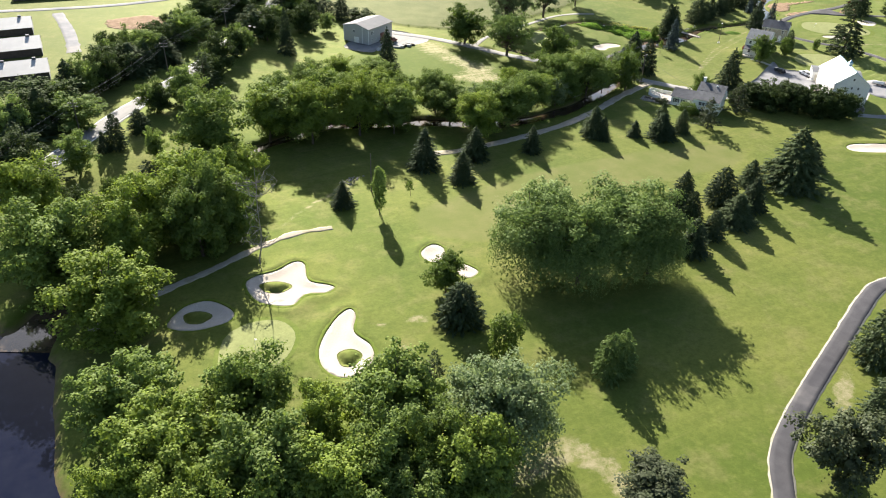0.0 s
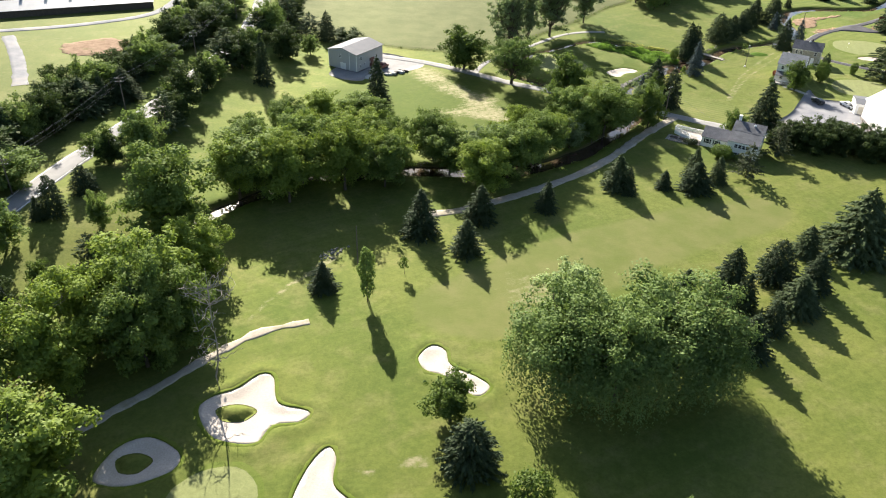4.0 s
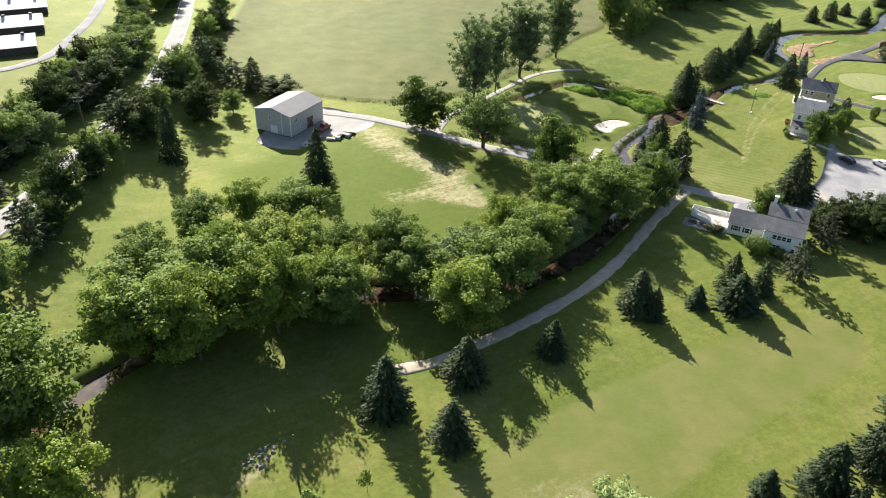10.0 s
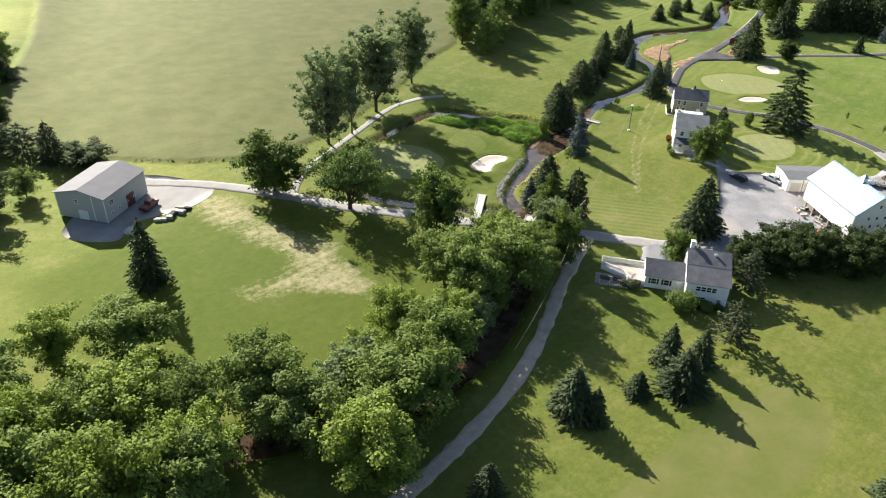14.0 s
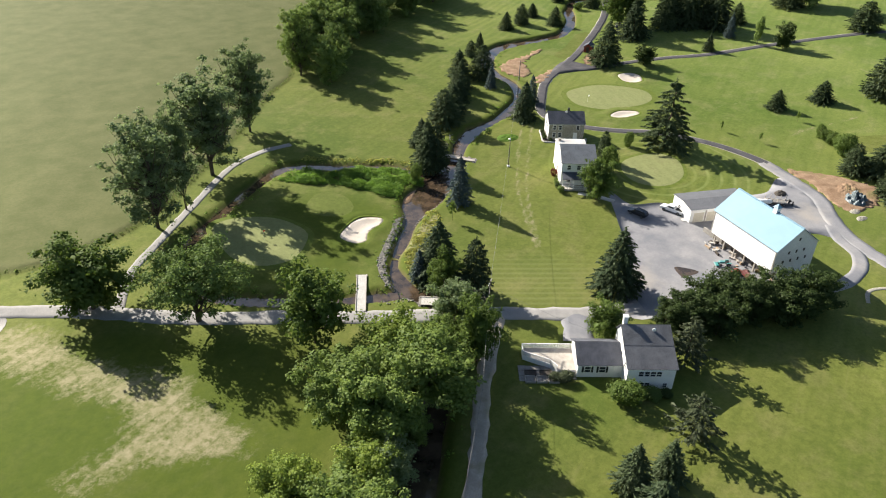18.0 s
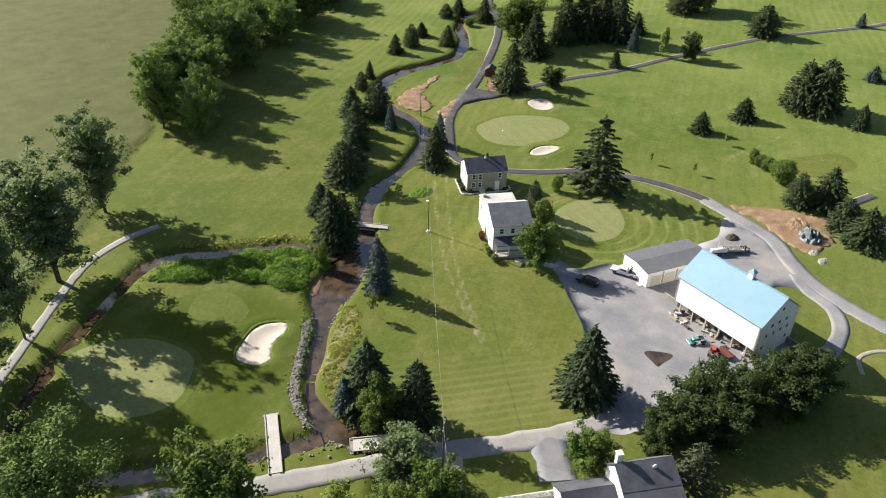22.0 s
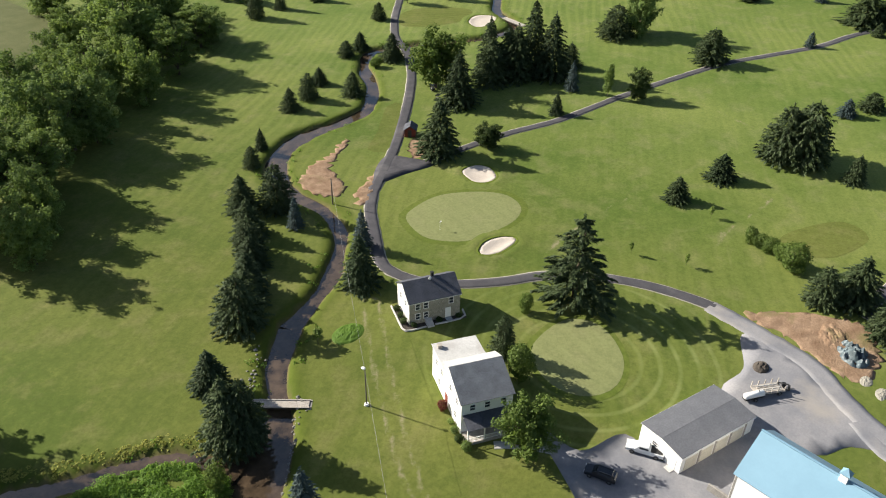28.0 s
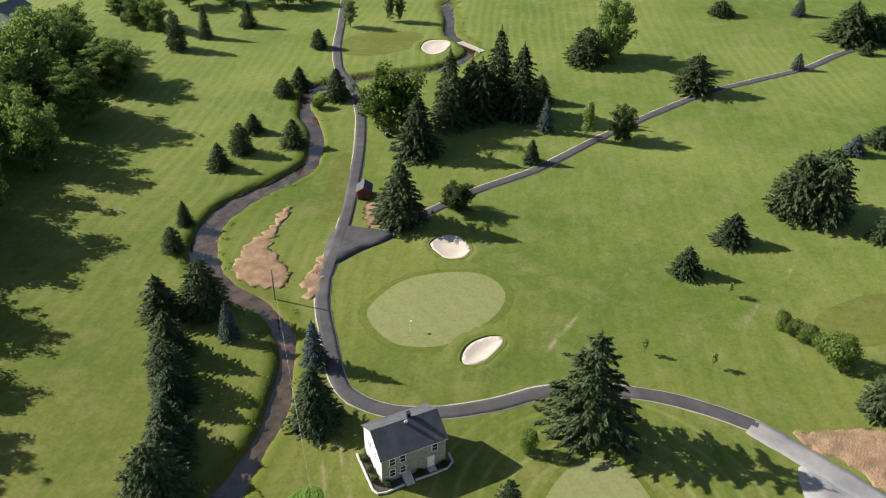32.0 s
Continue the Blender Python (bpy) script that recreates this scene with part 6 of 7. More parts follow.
# white house with a flat-roofed rear
wh = thing("white_house", pose(120.9, 284.6, -2.2, 0, 0, -32.5), "two-storey white house with pale grey roof", "house")
part("wall", extrude_profile([(-3.6, 0), (4.4, 0), (4.4, 7.9), (2.0, 8.95), (-3.6, 6.5)], -4.2, 4.2), "white_siding", wh)
part("rear_wall", boxes((-4.2, 3.2, 4.4, 10.6, 0, 6.5)), "white_siding", wh, "white flat-roofed rear wing")
part("roof", slab((2.0, 9.02), (-3.9, 6.38), 0.1, -4.45, 4.45), "shingle2", wh, "grey shingle front roof slope")
part("roof", slab((2.0, 9.02), (4.7, 7.78), 0.1, -4.45, 4.45), "flatroof", wh, "pale short rear roof slope")
part("flat_roof", boxes((-4.4, 3.4, 4.45, 10.8, 6.5, 6.66), bevel=0.03), "flatroof", wh, "pale flat membrane roof")
part("chimney", boxes((-3.7, -3.0, 9.2, 9.9, 6.6, 7.3)), "plank", wh)
for x in (-2.4, 0.0, 2.6):
    window(wh, x, -3.6, 4.7, 0.8, 1.1)
for y, z in ((-1.6, 4.6), (1.4, 4.8), (5.8, 4.2), (8.2, 4.2), (-1.0, 1.4), (6.8, 1.2)):
    window(wh, -4.2, y, z, 0.8, 1.2, -90)
for y, z in ((-1.6, 4.6), (1.4, 4.8), (-1.0, 1.4)):
    window(wh, 4.2, y, z, 0.8, 1.2, 90)
door(wh, -4.2, 3.2, 0.2, 0.95, 2.1, -90, "redwood")
part("porch_roof", slab((-3.6, 3.95), (-6.2, 3.1), 0.12, -4.0, 4.2), "slate", wh, "dark lean-to porch roof")
part("porch_floor", boxes((-4.1, 4.2, -6.1, -3.62, 0, 0.5)), "plank", wh)
for x in (-3.9, -1.2, 1.5, 4.0):
    part("porch_post", boxes((x - 0.08, x + 0.08, -6.05, -5.89, 0.5, 3.15)), "white", wh)
bm = boxes((-4.0, 4.1, -6.03, -5.95, 1.35, 1.42), (-4.0, 4.1, -6.03, -5.95, 0.62, 0.68), *[(x, x + 0.04, -6.01, -5.97, 0.68, 1.35) for x in np.arange(-3.9, 4.0, 0.2)])
part("porch_rail", bm, "white", wh)
door(wh, 0.6, -3.62, 0.5, 0.95, 2.1)
window(wh, -2.2, -3.62, 1.4, 0.9, 1.2)
window(wh, 2.6, -3.62, 1.4, 0.9, 1.2)
p = pose(120.9, 284.6, 0, 0, 0, -32.5)
for lx, ly, hh, rr, lm in ((-5.2, 2.2, 1.9, 0.9, "redleaf"), (-4.9, -3.0, 1.2, 0.7, "wood"), (-4.9, -5.0, 1.4, 0.8, "dark"), (-4.9, -1.0, 1.0, 0.6, "wood"), (4.3, 6.2, 3.0, 1.5, "dark"), (4.8, 8.6, 2.0, 1.0, "wood"), (-4.4, -6.9, 1.6, 0.9, "wood")):
    q = p @ Vector((lx, ly, 0))
    plant("bush", "bush", lm, q.x, q.y, hh, rr, "reddish ornamental shrub at the white wall" if lm == "redleaf" else "low green shrub at the white wall", "bush", "house shrubs", z=-2.15)

# house with the deck
dh = thing("deck_house", pose(83.6, 222.8, -2.5, 0, 0, -31.0), "white house with grey roofs and black shutters", "house")
part("wall", extrude_profile([(-4.2, 0), (5.2, 0), (5.2, 5.6), (3.0, 8.1), (-0.4, 6.5), (-4.2, 4.9)], -4.0, 4.0), "white_siding", dh)
part("roof", slab((3.0, 8.2), (-0.5, 6.5), 0.1, -4.25, 4.25), "shingle", dh, "dark upper roof slope")
part("roof", slab((-0.45, 6.48), (-4.5, 4.75), 0.1, -4.25, 4.25), "shingle", dh, "paler lower roof slope")
part("roof", slab((3.0, 8.2), (5.5, 5.4), 0.1, -4.25, 4.25), "shingle", dh)
part("chimney", boxes((-3.7, -3.0, 3.4, 4.1, 7.4, 9.4), (-3.8, -2.9, 3.3, 4.2, 9.4, 9.55)), "white", dh, "white painted chimney")
bm = bmesh.new()
bmesh.ops.create_uvsphere(bm, u_segments=12, v_segments=8, radius=0.35, matrix=Matrix.Translation((1.2, 1.9, 8.0)) @ Matrix.Diagonal((1, 0.5, 1, 1)))
part("satellite_dish", bm, "white", dh)
for x in (-1.7, -0.7, 0.3, 1.3):
    window(dh, x, -4.2, 3.1, 0.8, 1.0)
for x in (-2.2, -1.3, -0.4):
    window(dh, x, -4.2, 0.7, 0.75, 1.0)
window(dh, 2.6, -4.2, 0.8, 0.7, 0.8)
for y in (-2.4, 0.2, 2.6):
    window(dh, -4.0, y, 3.4, 0.8, 1.2, -90)
wing = part("wing_wall", extrude_profile([(-1.4, 0), (5.0, 0), (5.0, 3.2), (2.2, 4.9), (-1.4, 3.2)], -11.6, -4.02), "white_siding", dh, "low white wing")
part("wing_roof", slab((2.2, 5.0), (-1.75, 3.1), 0.1, -11.85, -4.02), "slate", wing, "dark grey shingle roof")
part("wing_roof", slab((2.2, 5.0), (5.3, 3.1), 0.1, -11.85, -4.02), "slate", wing)
for x in (-9.9, -7.4):
    window(dh, x, -1.4, 1.4, 1.0, 1.2, 0, True)
door(dh, -5.0, -1.4, 0.2, 0.95, 2.1)
DECK = [(-20.4, 4.9), (-20.4, 2.9), (-18.0, 1.7), (-15.9, 0.7), (-14.9, -0.9), (-11.62, -0.9), (-11.62, 4.9)]
bm = bmesh.new()
low, high = [bm.verts.new((x, y, 0)) for x, y in DECK], [bm.verts.new((x, y, 1.28)) for x, y in DECK]
bm.faces.new(high)
for k in range(len(DECK)):
    bm.faces.new((low[k], low[(k + 1) % len(DECK)], high[(k + 1) % len(DECK)], high[k]))
bmesh.ops.recalc_face_normals(bm, faces=bm.faces[:])
deck = part("deck", bm, "white_board", dh, "pale raised timber deck with a white skirt")
for k in range(22):
    y = -0.88 + 0.26 * k
    left = float(np.interp(y, (-0.9, 0.7, 1.7, 2.9, 3.0), (-14.9, -15.9, -18.0, -20.4, -20.4))) + 0.1
    part("plank", boxes((left, -11.64, y, y + 0.24, 1.28, 1.32)), "plank", deck)
for (x0, y0), (x1, y1) in ((DECK[0], DECK[1]), (DECK[1], DECK[2]), (DECK[2], DECK[3]), (DECK[3], DECK[4]), (DECK[6], DECK[0])):
    ln, ang = math.hypot(x1 - x0, y1 - y0), math.degrees(math.atan2(y1 - y0, x1 - x0))
    rail = part("deck_rail", boxes((0, ln, -0.06, 0.06, 2.2, 2.3)), "white", deck, "white deck railing")
    rail.matrix_local = pose(x0, y0, 0, 0, 0, ang)
    first = part("baluster", boxes((0, 0.12, -0.02, 0.02, 1.3, 2.2)), "white", rail)
    for q in np.arange(0.18, ln - 0.1, 0.18):
        b = new("baluster", first.data)
        b.parent = rail
        b.location.x = float(q)
for k in range(6):
    part("stair_tread", boxes((-13.0, -11.7, -0.9 - 0.28 * (k + 1), -0.9 - 0.28 * k, 0, 1.1 - 0.2 * k)), "plank", deck)
terr = thing("terrace", dh.matrix_world @ pose(-18.2, -0.6, 0.32), "worn grey stone terrace below the deck", "terrace")
for a in range(5):
    for b in range(3):
        part("slab", boxes((-3.2 + 1.3 * a, -1.94 + 1.3 * a, -2.0 + 1.3 * b, -0.74 + 1.3 * b, -0.2, 0.06 + 0.02 * ((a + b) % 3)), bevel=0.02), "concrete" if (a * b) % 2 else "barnstone", terr)
for x in (-2.2, 0.4):
    bm = boxes((x, x + 2.0, -0.9, -0.8, 0.05, 0.45), (x, x + 2.0, 0.3, 0.4, 0.05, 0.45), (x, x + 0.1, -0.8, 0.3, 0.05, 0.45), (x + 1.9, x + 2.0, -0.8, 0.3, 0.05, 0.45), (x + 0.1, x + 1.9, -0.8, 0.3, 0.05, 0.3))
    tagged(part("planter", bm, "shadowwood"), "low dark timber planter frame on the terrace", "planter").matrix_world = terr.matrix_world.copy()
p = pose(83.6, 222.8, 0, 0, 0, -31.0)
for lx, ly, hh, rr, lm in ((-2.5, -5.9, 1.8, 1.8, "wood"), (0.2, -6.1, 1.6, 1.6, "wood"), (-13.8, -2.4, 1.8, 1.5, "pine"), (-15.4, -2.2, 1.5, 1.1, "pine"), (2.6, -5.8, 1.3, 1.2, "dark")):
    q = p @ Vector((lx, ly, 0))
    plant("bush", "bush", lm, q.x, q.y, hh, rr, "feathery tan ornamental grass clump" if lm == "pine" else "clipped green foundation shrub", "bush", "house shrubs", z=-2.3)
bm = bmesh.new()
for k in range(3):
    x = -19.6 + k * 2.0
    for r in ((x - 0.9, x + 0.9, -3.1, -3.0, 0, 0.35), (x - 0.9, x + 0.9, -1.6, -1.5, 0, 0.35), (x - 0.9, x - 0.8, -3.1, -1.5, 0, 0.35), (x + 0.8, x + 0.9, -3.1, -1.5, 0, 0.35)):
        box(bm, *r)
beds = tagged(part("raised_beds", bm, "plank"), "row of empty raised timber garden beds", "garden bed")
beds.matrix_world = pose(83.6, 222.8, -2.2, 0, 0, -31.0)

# distant house beyond the wood
fh = thing("farm_house", pose(222, 566, hz(222, 566), 0, 0, 25), "distant white house with a pale grey roof", "house")
part("wall", extrude_profile([(-4.5, 0), (4.5, 0), (4.5, 5.0), (0, 7.6), (-4.5, 5.0)], -8, 8), "white_siding", fh)
for s in (-1, 1):
    part("roof", slab((0, 7.7), (s * 5.0, 4.8), 0.1, -8.4, 8.4), "shingle2", fh, "pale grey shingle roof")
part("porch", extrude_profile([(-7.5, 0), (-4.52, 0), (-4.52, 3.0), (-7.5, 2.4)], -6, 4), "white_siding", fh)
part("chimney", boxes((2, 2.8, -0.4, 0.4, 6.5, 9.0)), "barnstone", fh)
for x in (-6, -3, 0, 3, 6):
    window(fh, x, -4.5, 3.4, 0.9, 1.2)

# warehouse
wr = thing("warehouse", pose(-32.3, 291.5, -1.9, 0, 0, -32.0), "beige metal warehouse with low grey roof", "warehouse")
part("wall", extrude_profile([(-6.15, 0), (6.15, 0), (6.15, 6.0), (0, 7.4), (-6.15, 6.0)], -7.6, 7.6), "beige", wr).matrix_local = pose(0, 0, 0, 0, 0, 90)
for s in (-1, 1):
    part("roof", slab((0, 7.45), (s * 6.55, 5.95), 0.1, -7.95, 7.95), "greyroof", wr, "grey standing-seam metal roof").matrix_local = pose(0, 0, 0, 0, 0, 90)
for r in ((6.0, 6.2, -7.66, -7.5, 0, 6.0), (-6.2, -6.0, -7.66, -7.5, 0, 6.0), (3.0, 3.2, -7.65, -7.6, 0, 6.3)):
    part("corner_trim", boxes(r), "white", wr)
door(wr, 0.2, -7.62, 0, 2.2, 2.2, 0, "white", "loading_door")
window(wr, -1.0, -7.62, 4.0, 0.7, 0.9)
for y in (-5.6, -4.9):
    window(wr, 6.17, y, 3.6, 0.6, 1.1, 90)
for y in (-5.6, -3.0, 0.0, 2.6):
    window(wr, 6.17, y, 1.4, 0.6, 0.6, 90)
door(wr, 6.17, 1.2, 0, 2.6, 3.0, 90, "darkred", "loading_door")


def long_house(x, y, rz, length, label):
    ob = thing("poultry_house", pose(x, y, hz(x, y) - 0.2, 0, 0, rz), label, "farm building", "poultry houses")
    # closed wall; its dark colour stands for the shade inside the open sides
    part("wall", extrude_profile([(-6.5, 0), (6.5, 0), (6.5, 2.9), (0, 5.3), (-6.5, 2.9)], -length, 0), "shadowwood", ob, "solid dark wall standing in for the shaded open side")
    part("end_wall", extrude_profile([(-6.5, 0), (6.5, 0), (6.5, 2.9), (0, 5.3), (-6.5, 2.9)], 0.0, 0.12), "beige", ob)
    for s in (-1, 1):
        part("roof", slab((0, 5.35), (s * 7.0, 2.8), 0.08, -length, 0.4), "tinroof", ob, "white tin roof")
    for k in range(int(length / 9)):
        part("roof_vent", boxes((-4 - 9 * k, -2.9 - 9 * k, -0.5, 0.5, 5.0, 5.9), bevel=0.05), "greyroof", ob)
    return ob


for i, (x, y) in enumerate(((-129, 228), (-143, 252), (-158, 276), (-124, 349), (-131, 374), (-139, 399))):
    long_house(x, y, 27 if i < 3 else 22, 70, "long low white-roofed poultry house with roof vents")


# ---- vehicles and gear ----
def wheel(parent, x, y, r, w=0.22):
    bm = bmesh.new()
    bmesh.ops.create_cone(bm, segments=16, radius1=r, radius2=r, depth=w, cap_ends=True, matrix=Matrix.Translation((x, y, r)) @ Matrix.Rotation(math.pi / 2, 4, "X"))
    ob = part("wheel", bm, "black", parent)
    bm = bmesh.new()
    bmesh.ops.create_cone(bm, segments=12, radius1=r * 0.55, radius2=r * 0.5, depth=w + 0.03, cap_ends=True, matrix=Matrix.Translation((x, y, r)) @ Matrix.Rotation(math.pi / 2, 4, "X"))
    part("rim", bm, "wire", ob)


def side_profile(pts, half, taper=0.0):
    """A car body: an (x, z) outline drawn in over its upper part."""
    bm = bmesh.new()
    rows = []
    zt = max(z for _, z in pts)
    for s in (-1, 1):
        rows.append([bm.verts.new((x, s * (half - taper * max(0, (z - 0.9) / (zt - 0.9 + 1e-6))), z)) for x, z in pts])
    n = len(pts)
    for i in range(n):
        bm.faces.new((rows[0][i], rows[0][(i + 1) % n], rows[1][(i + 1) % n], rows[1][i]))
    bm.faces.new(rows[0][::-1])
    bm.faces.new(rows[1])
    bmesh.ops.recalc_face_normals(bm, faces=bm.faces[:])
    bmesh.ops.bevel(bm, geom=bm.edges[:], offset=0.05, segments=2, affect="EDGES")
    return bm


def at(x, y, rz, lift=0.06):
    return pose(x, y, hz(x, y) + lift, 0, 0, rz)


pk = thing("pickup_truck", at(130.5, 260.3, 108), "white pickup truck with an open bed", "truck")
part("body", side_profile([(-2.75, 0.45), (2.75, 0.45), (2.8, 0.95), (1.5, 1.12), (0.9, 1.72), (-0.55, 1.75), (-0.75, 1.1), (-2.8, 1.08)], 0.95, 0.22), "carwhite", pk)
part("bed", boxes((-2.6, -0.85, -0.75, 0.75, 1.09, 1.13)), "black", pk, "dark open cargo bed")
part("windscreen", extrude_profile([(-0.68, 0), (0.68, 0), (0.62, 0.62), (-0.62, 0.62)], 0, 0.04), "glass", pk).matrix_local = pose(1.42, 0, 1.14, 0, -45, 0)
for r in ((-0.5, 0.85, -0.86, -0.80, 1.2, 1.6), (-0.5, 0.85, 0.80, 0.86, 1.2, 1.6)):
    part("side_glass", boxes(r), "glass", pk)
part("bumper", boxes((2.72, 2.88, -0.9, 0.9, 0.45, 0.7), (-2.9, -2.76, -0.9, 0.9, 0.45, 0.7), bevel=0.03), "wire", pk)
for s in (-1, 1):
    part("headlight", boxes((2.76, 2.84, s * 0.75 - 0.15, s * 0.75 + 0.15, 0.72, 0.92)), "white", pk)
    for x in (-1.75, 1.8):
        wheel(pk, x, s * 0.85, 0.4)
cr = thing("car", at(122.1, 263.2, 104), "dark parked suv with glossy paint", "car")
part("body", side_profile([(-2.3, 0.4), (2.25, 0.4), (2.35, 0.85), (1.2, 1.05), (0.5, 1.6), (-1.7, 1.62), (-2.3, 1.0)], 0.92, 0.2), "carblack", cr)
part("windscreen", extrude_profile([(-0.66, 0), (0.66, 0), (0.6, 0.62), (-0.6, 0.62)], 0, 0.04), "glass", cr).matrix_local = pose(1.14, 0, 1.07, 0, -48, 0)
part("rear_glass", boxes((-2.08, -1.8, -0.62, 0.62, 1.15, 1.55)), "glass", cr)
for r in ((-1.6, 0.5, -0.84, -0.77, 1.12, 1.5), (-1.6, 0.5, 0.77, 0.84, 1.12, 1.5)):
    part("side_glass", boxes(r), "glass", cr)
for s in (-1, 1):
    part("roof_rail", boxes((-1.5, 0.3, s * 0.6 - 0.03, s * 0.6 + 0.03, 1.64, 1.7)), "wire", cr)
    part("headlight", boxes((2.25, 2.36, s * 0.65 - 0.2, s * 0.65 + 0.2, 0.7, 0.85)), "white", cr)
    for x in (-1.45, 1.45):
        wheel(cr, x, s * 0.82, 0.36)


def tractor(x, y, rz, paint, label):
    ob = thing("tractor", at(x, y, rz) @ Matrix.Scale(0.85, 4), label, "tractor")
    part("hood", boxes((0.2, 1.7, -0.4, 0.4, 0.7, 1.25), bevel=0.08), paint, ob)
    part("seat", boxes((-0.7, -0.2, -0.3, 0.3, 0.8, 0.95), (-0.8, -0.68, -0.3, 0.3, 0.9, 1.4), bevel=0.03), "black", ob)
    part("fender", boxes((-1.2, 0.0, -0.95, -0.6, 0.95, 1.1), (-1.2, 0.0, 0.6, 0.95, 0.95, 1.1), bevel=0.05), paint, ob)
    part("mower_deck", boxes((1.7, 2.6, -0.9, 0.9, 0.2, 0.5), bevel=0.08), paint, ob)
    bm = bmesh.new()
    for s in (-0.45, 0.45):
        tube(bm, [(-0.9, s, 0.9), (-0.95, s, 2.1)], [0.04, 0.04])
    tube(bm, [(-0.95, -0.45, 2.1), (-0.95, 0.45, 2.1)], [0.04, 0.04])
    part("roll_bar", bm, "black", ob)
    bm = bmesh.new()
    tube(bm, [(0.0, 0, 1.1), (-0.25, 0, 1.4)], [0.03, 0.03])
    tube(bm, [(-0.3, -0.2, 1.4), (-0.3, 0.2, 1.4)], [0.025, 0.025])
    part("steering_wheel", bm, "black", ob)
    for s in (-1, 1):
        wheel(ob, -0.6, s * 0.78, 0.55, 0.35)
        wheel(ob, 1.3, s * 0.6, 0.34, 0.25)
    return ob


tractor(122.9, 238.2, 150, "teal", "teal ride-on mower tractor beside the barn")
tractor(121.6, 234.6, 20, "red", "red compact tractor with a front mower deck")
cartm = thing("wagon", at(123.2, 233.2, 70), "low brown farm wagon", "wagon")
part("bed", boxes((-1.4, 1.4, -0.7, 0.7, 0.5, 0.62), (-1.4, 1.4, -0.72, -0.66, 0.62, 0.9), (-1.4, 1.4, 0.66, 0.72, 0.62, 0.9)), "darkred", cartm)
for s in (-1, 1):
    for x in (-0.9, 0.9):
        wheel(cartm, x, s * 0.75, 0.28, 0.16)
jr = random.Random(11)
for k in range(34):
    u, v = jr.uniform(-8.4, 8.6), jr.uniform(-8.0, -4.2)
    q = barn.matrix_world @ Vector((u, v, 0))
    if math.hypot(q.x - 122.9, q.y - 238.2) < 2.2 or math.hypot(q.x - 121.6, q.y - 234.6) < 2.6 or math.hypot(q.x - 123.2, q.y - 233.2) < 2.0:
        continue
    a, b, c = jr.uniform(0.3, 1.6), jr.uniform(0.15, 0.6), jr.uniform(0.12, 0.6)
    ob = part("timber_scrap" if k % 2 else "crate", boxes((-a / 2, a / 2, -b / 2, b / 2, 0, c), bevel=0.02), ("plank", "dirt", "shadowwood", "concrete", "soil")[k % 5])
    tagged(ob, "piece of scrap timber and junk before the barn" if k % 2 else "low crate of farm junk before the barn", "scrap", "barn junk")
    ob.matrix_world = at(q.x, q.y, jr.uniform(0, 180))

tk = thing("tank_trailer", at(152.5, 251.6, -35), "white fuel tank on a small trailer", "trailer")
bm = bmesh.new()
tube(bm, [(-1.9, 0, 1.0), (-1.7, 0, 1.0), (1.7, 0, 1.0), (1.9, 0, 1.0)], [0.3, 0.55, 0.55, 0.3], 14)
part("tank", bm, "white", tk, "white cylindrical tank", True)
part("chassis", boxes((-1.8, 1.8, -0.45, 0.45, 0.38, 0.5), (1.8, 3.0, -0.05, 0.05, 0.38, 0.48)), "black", tk)
for s in (-1, 1):
    wheel(tk, 0, s * 0.65, 0.34)
rack = thing("timber_wagon", at(155.6, 250.4, -40), "grey flat wagon with upright stakes and lumber", "wagon")
part("bed", boxes((-2.6, 2.6, -1.1, 1.1, 0.7, 0.85)), "plank", rack)
for x in (-2.4, -1.2, 0, 1.2, 2.4):
    for s in (-1, 1):
        part("stake", boxes((x - 0.06, x + 0.06, s * 1.02 - 0.06, s * 1.02 + 0.06, 0.85, 1.9)), "plank", rack)
for k in range(7):
    part("board", boxes((-2.3 + 0.1 * k, 2.2 - 0.15 * (k % 3), -0.95 + 0.27 * k, -0.75 + 0.27 * k, 0.86, 1.0 + 0.08 * (k % 3))), "concrete" if k % 2 else "plank", rack)
for s in (-1, 1):
    for x in (-1.7, 1.7):
        wheel(rack, x, s * 1.0, 0.38)
eng = thing("implement", at(158.2, 248.6, 20), "dark rusty farm implement", "machine")
part("frame_bar", boxes((-1, 1, -0.08, 0.08, 0.5, 0.65), (-0.8, -0.6, -0.9, 0.9, 0.5, 0.62), (0.6, 0.8, -0.9, 0.9, 0.5, 0.62), (-0.3, 0.3, -0.3, 0.3, 0.6, 1.2)), "black", eng)
for s in (-1, 1):
    wheel(eng, 0, s * 0.9, 0.5)


def heap(name, x, y, rx, ry, hgt, material, label, category, amp=0.35, seed=0.0, rz=0.0, n=22):
    """A rough mound."""
    verts, faces = [], []
    for i in range(n + 1):
        for j in range(n + 1):
            u, v = 2 * i / n - 1, 2 * j / n - 1
            r = math.hypot(u, v)
            k = max(0, 1 - r ** 2) ** 0.7
            z = hgt * k * (1 + amp * noise.noise((u * 3 + seed, v * 3, seed))) + amp * 0.3 * k * noise.noise((u * 9, v * 9, seed)) - 0.12
            verts.append((u * rx * (1 + 0.15 * noise.noise((v, seed, 2))), v * ry, z))
    for i in range(n):
        for j in range(n):
            a = i * (n + 1) + j
            faces.append((a, a + n + 1, a + n + 2, a + 1))
    ob = raw(name, verts, faces, material)
    ob.matrix_world = at(x, y, rz, 0.02)
    return tagged(ob, label, category)


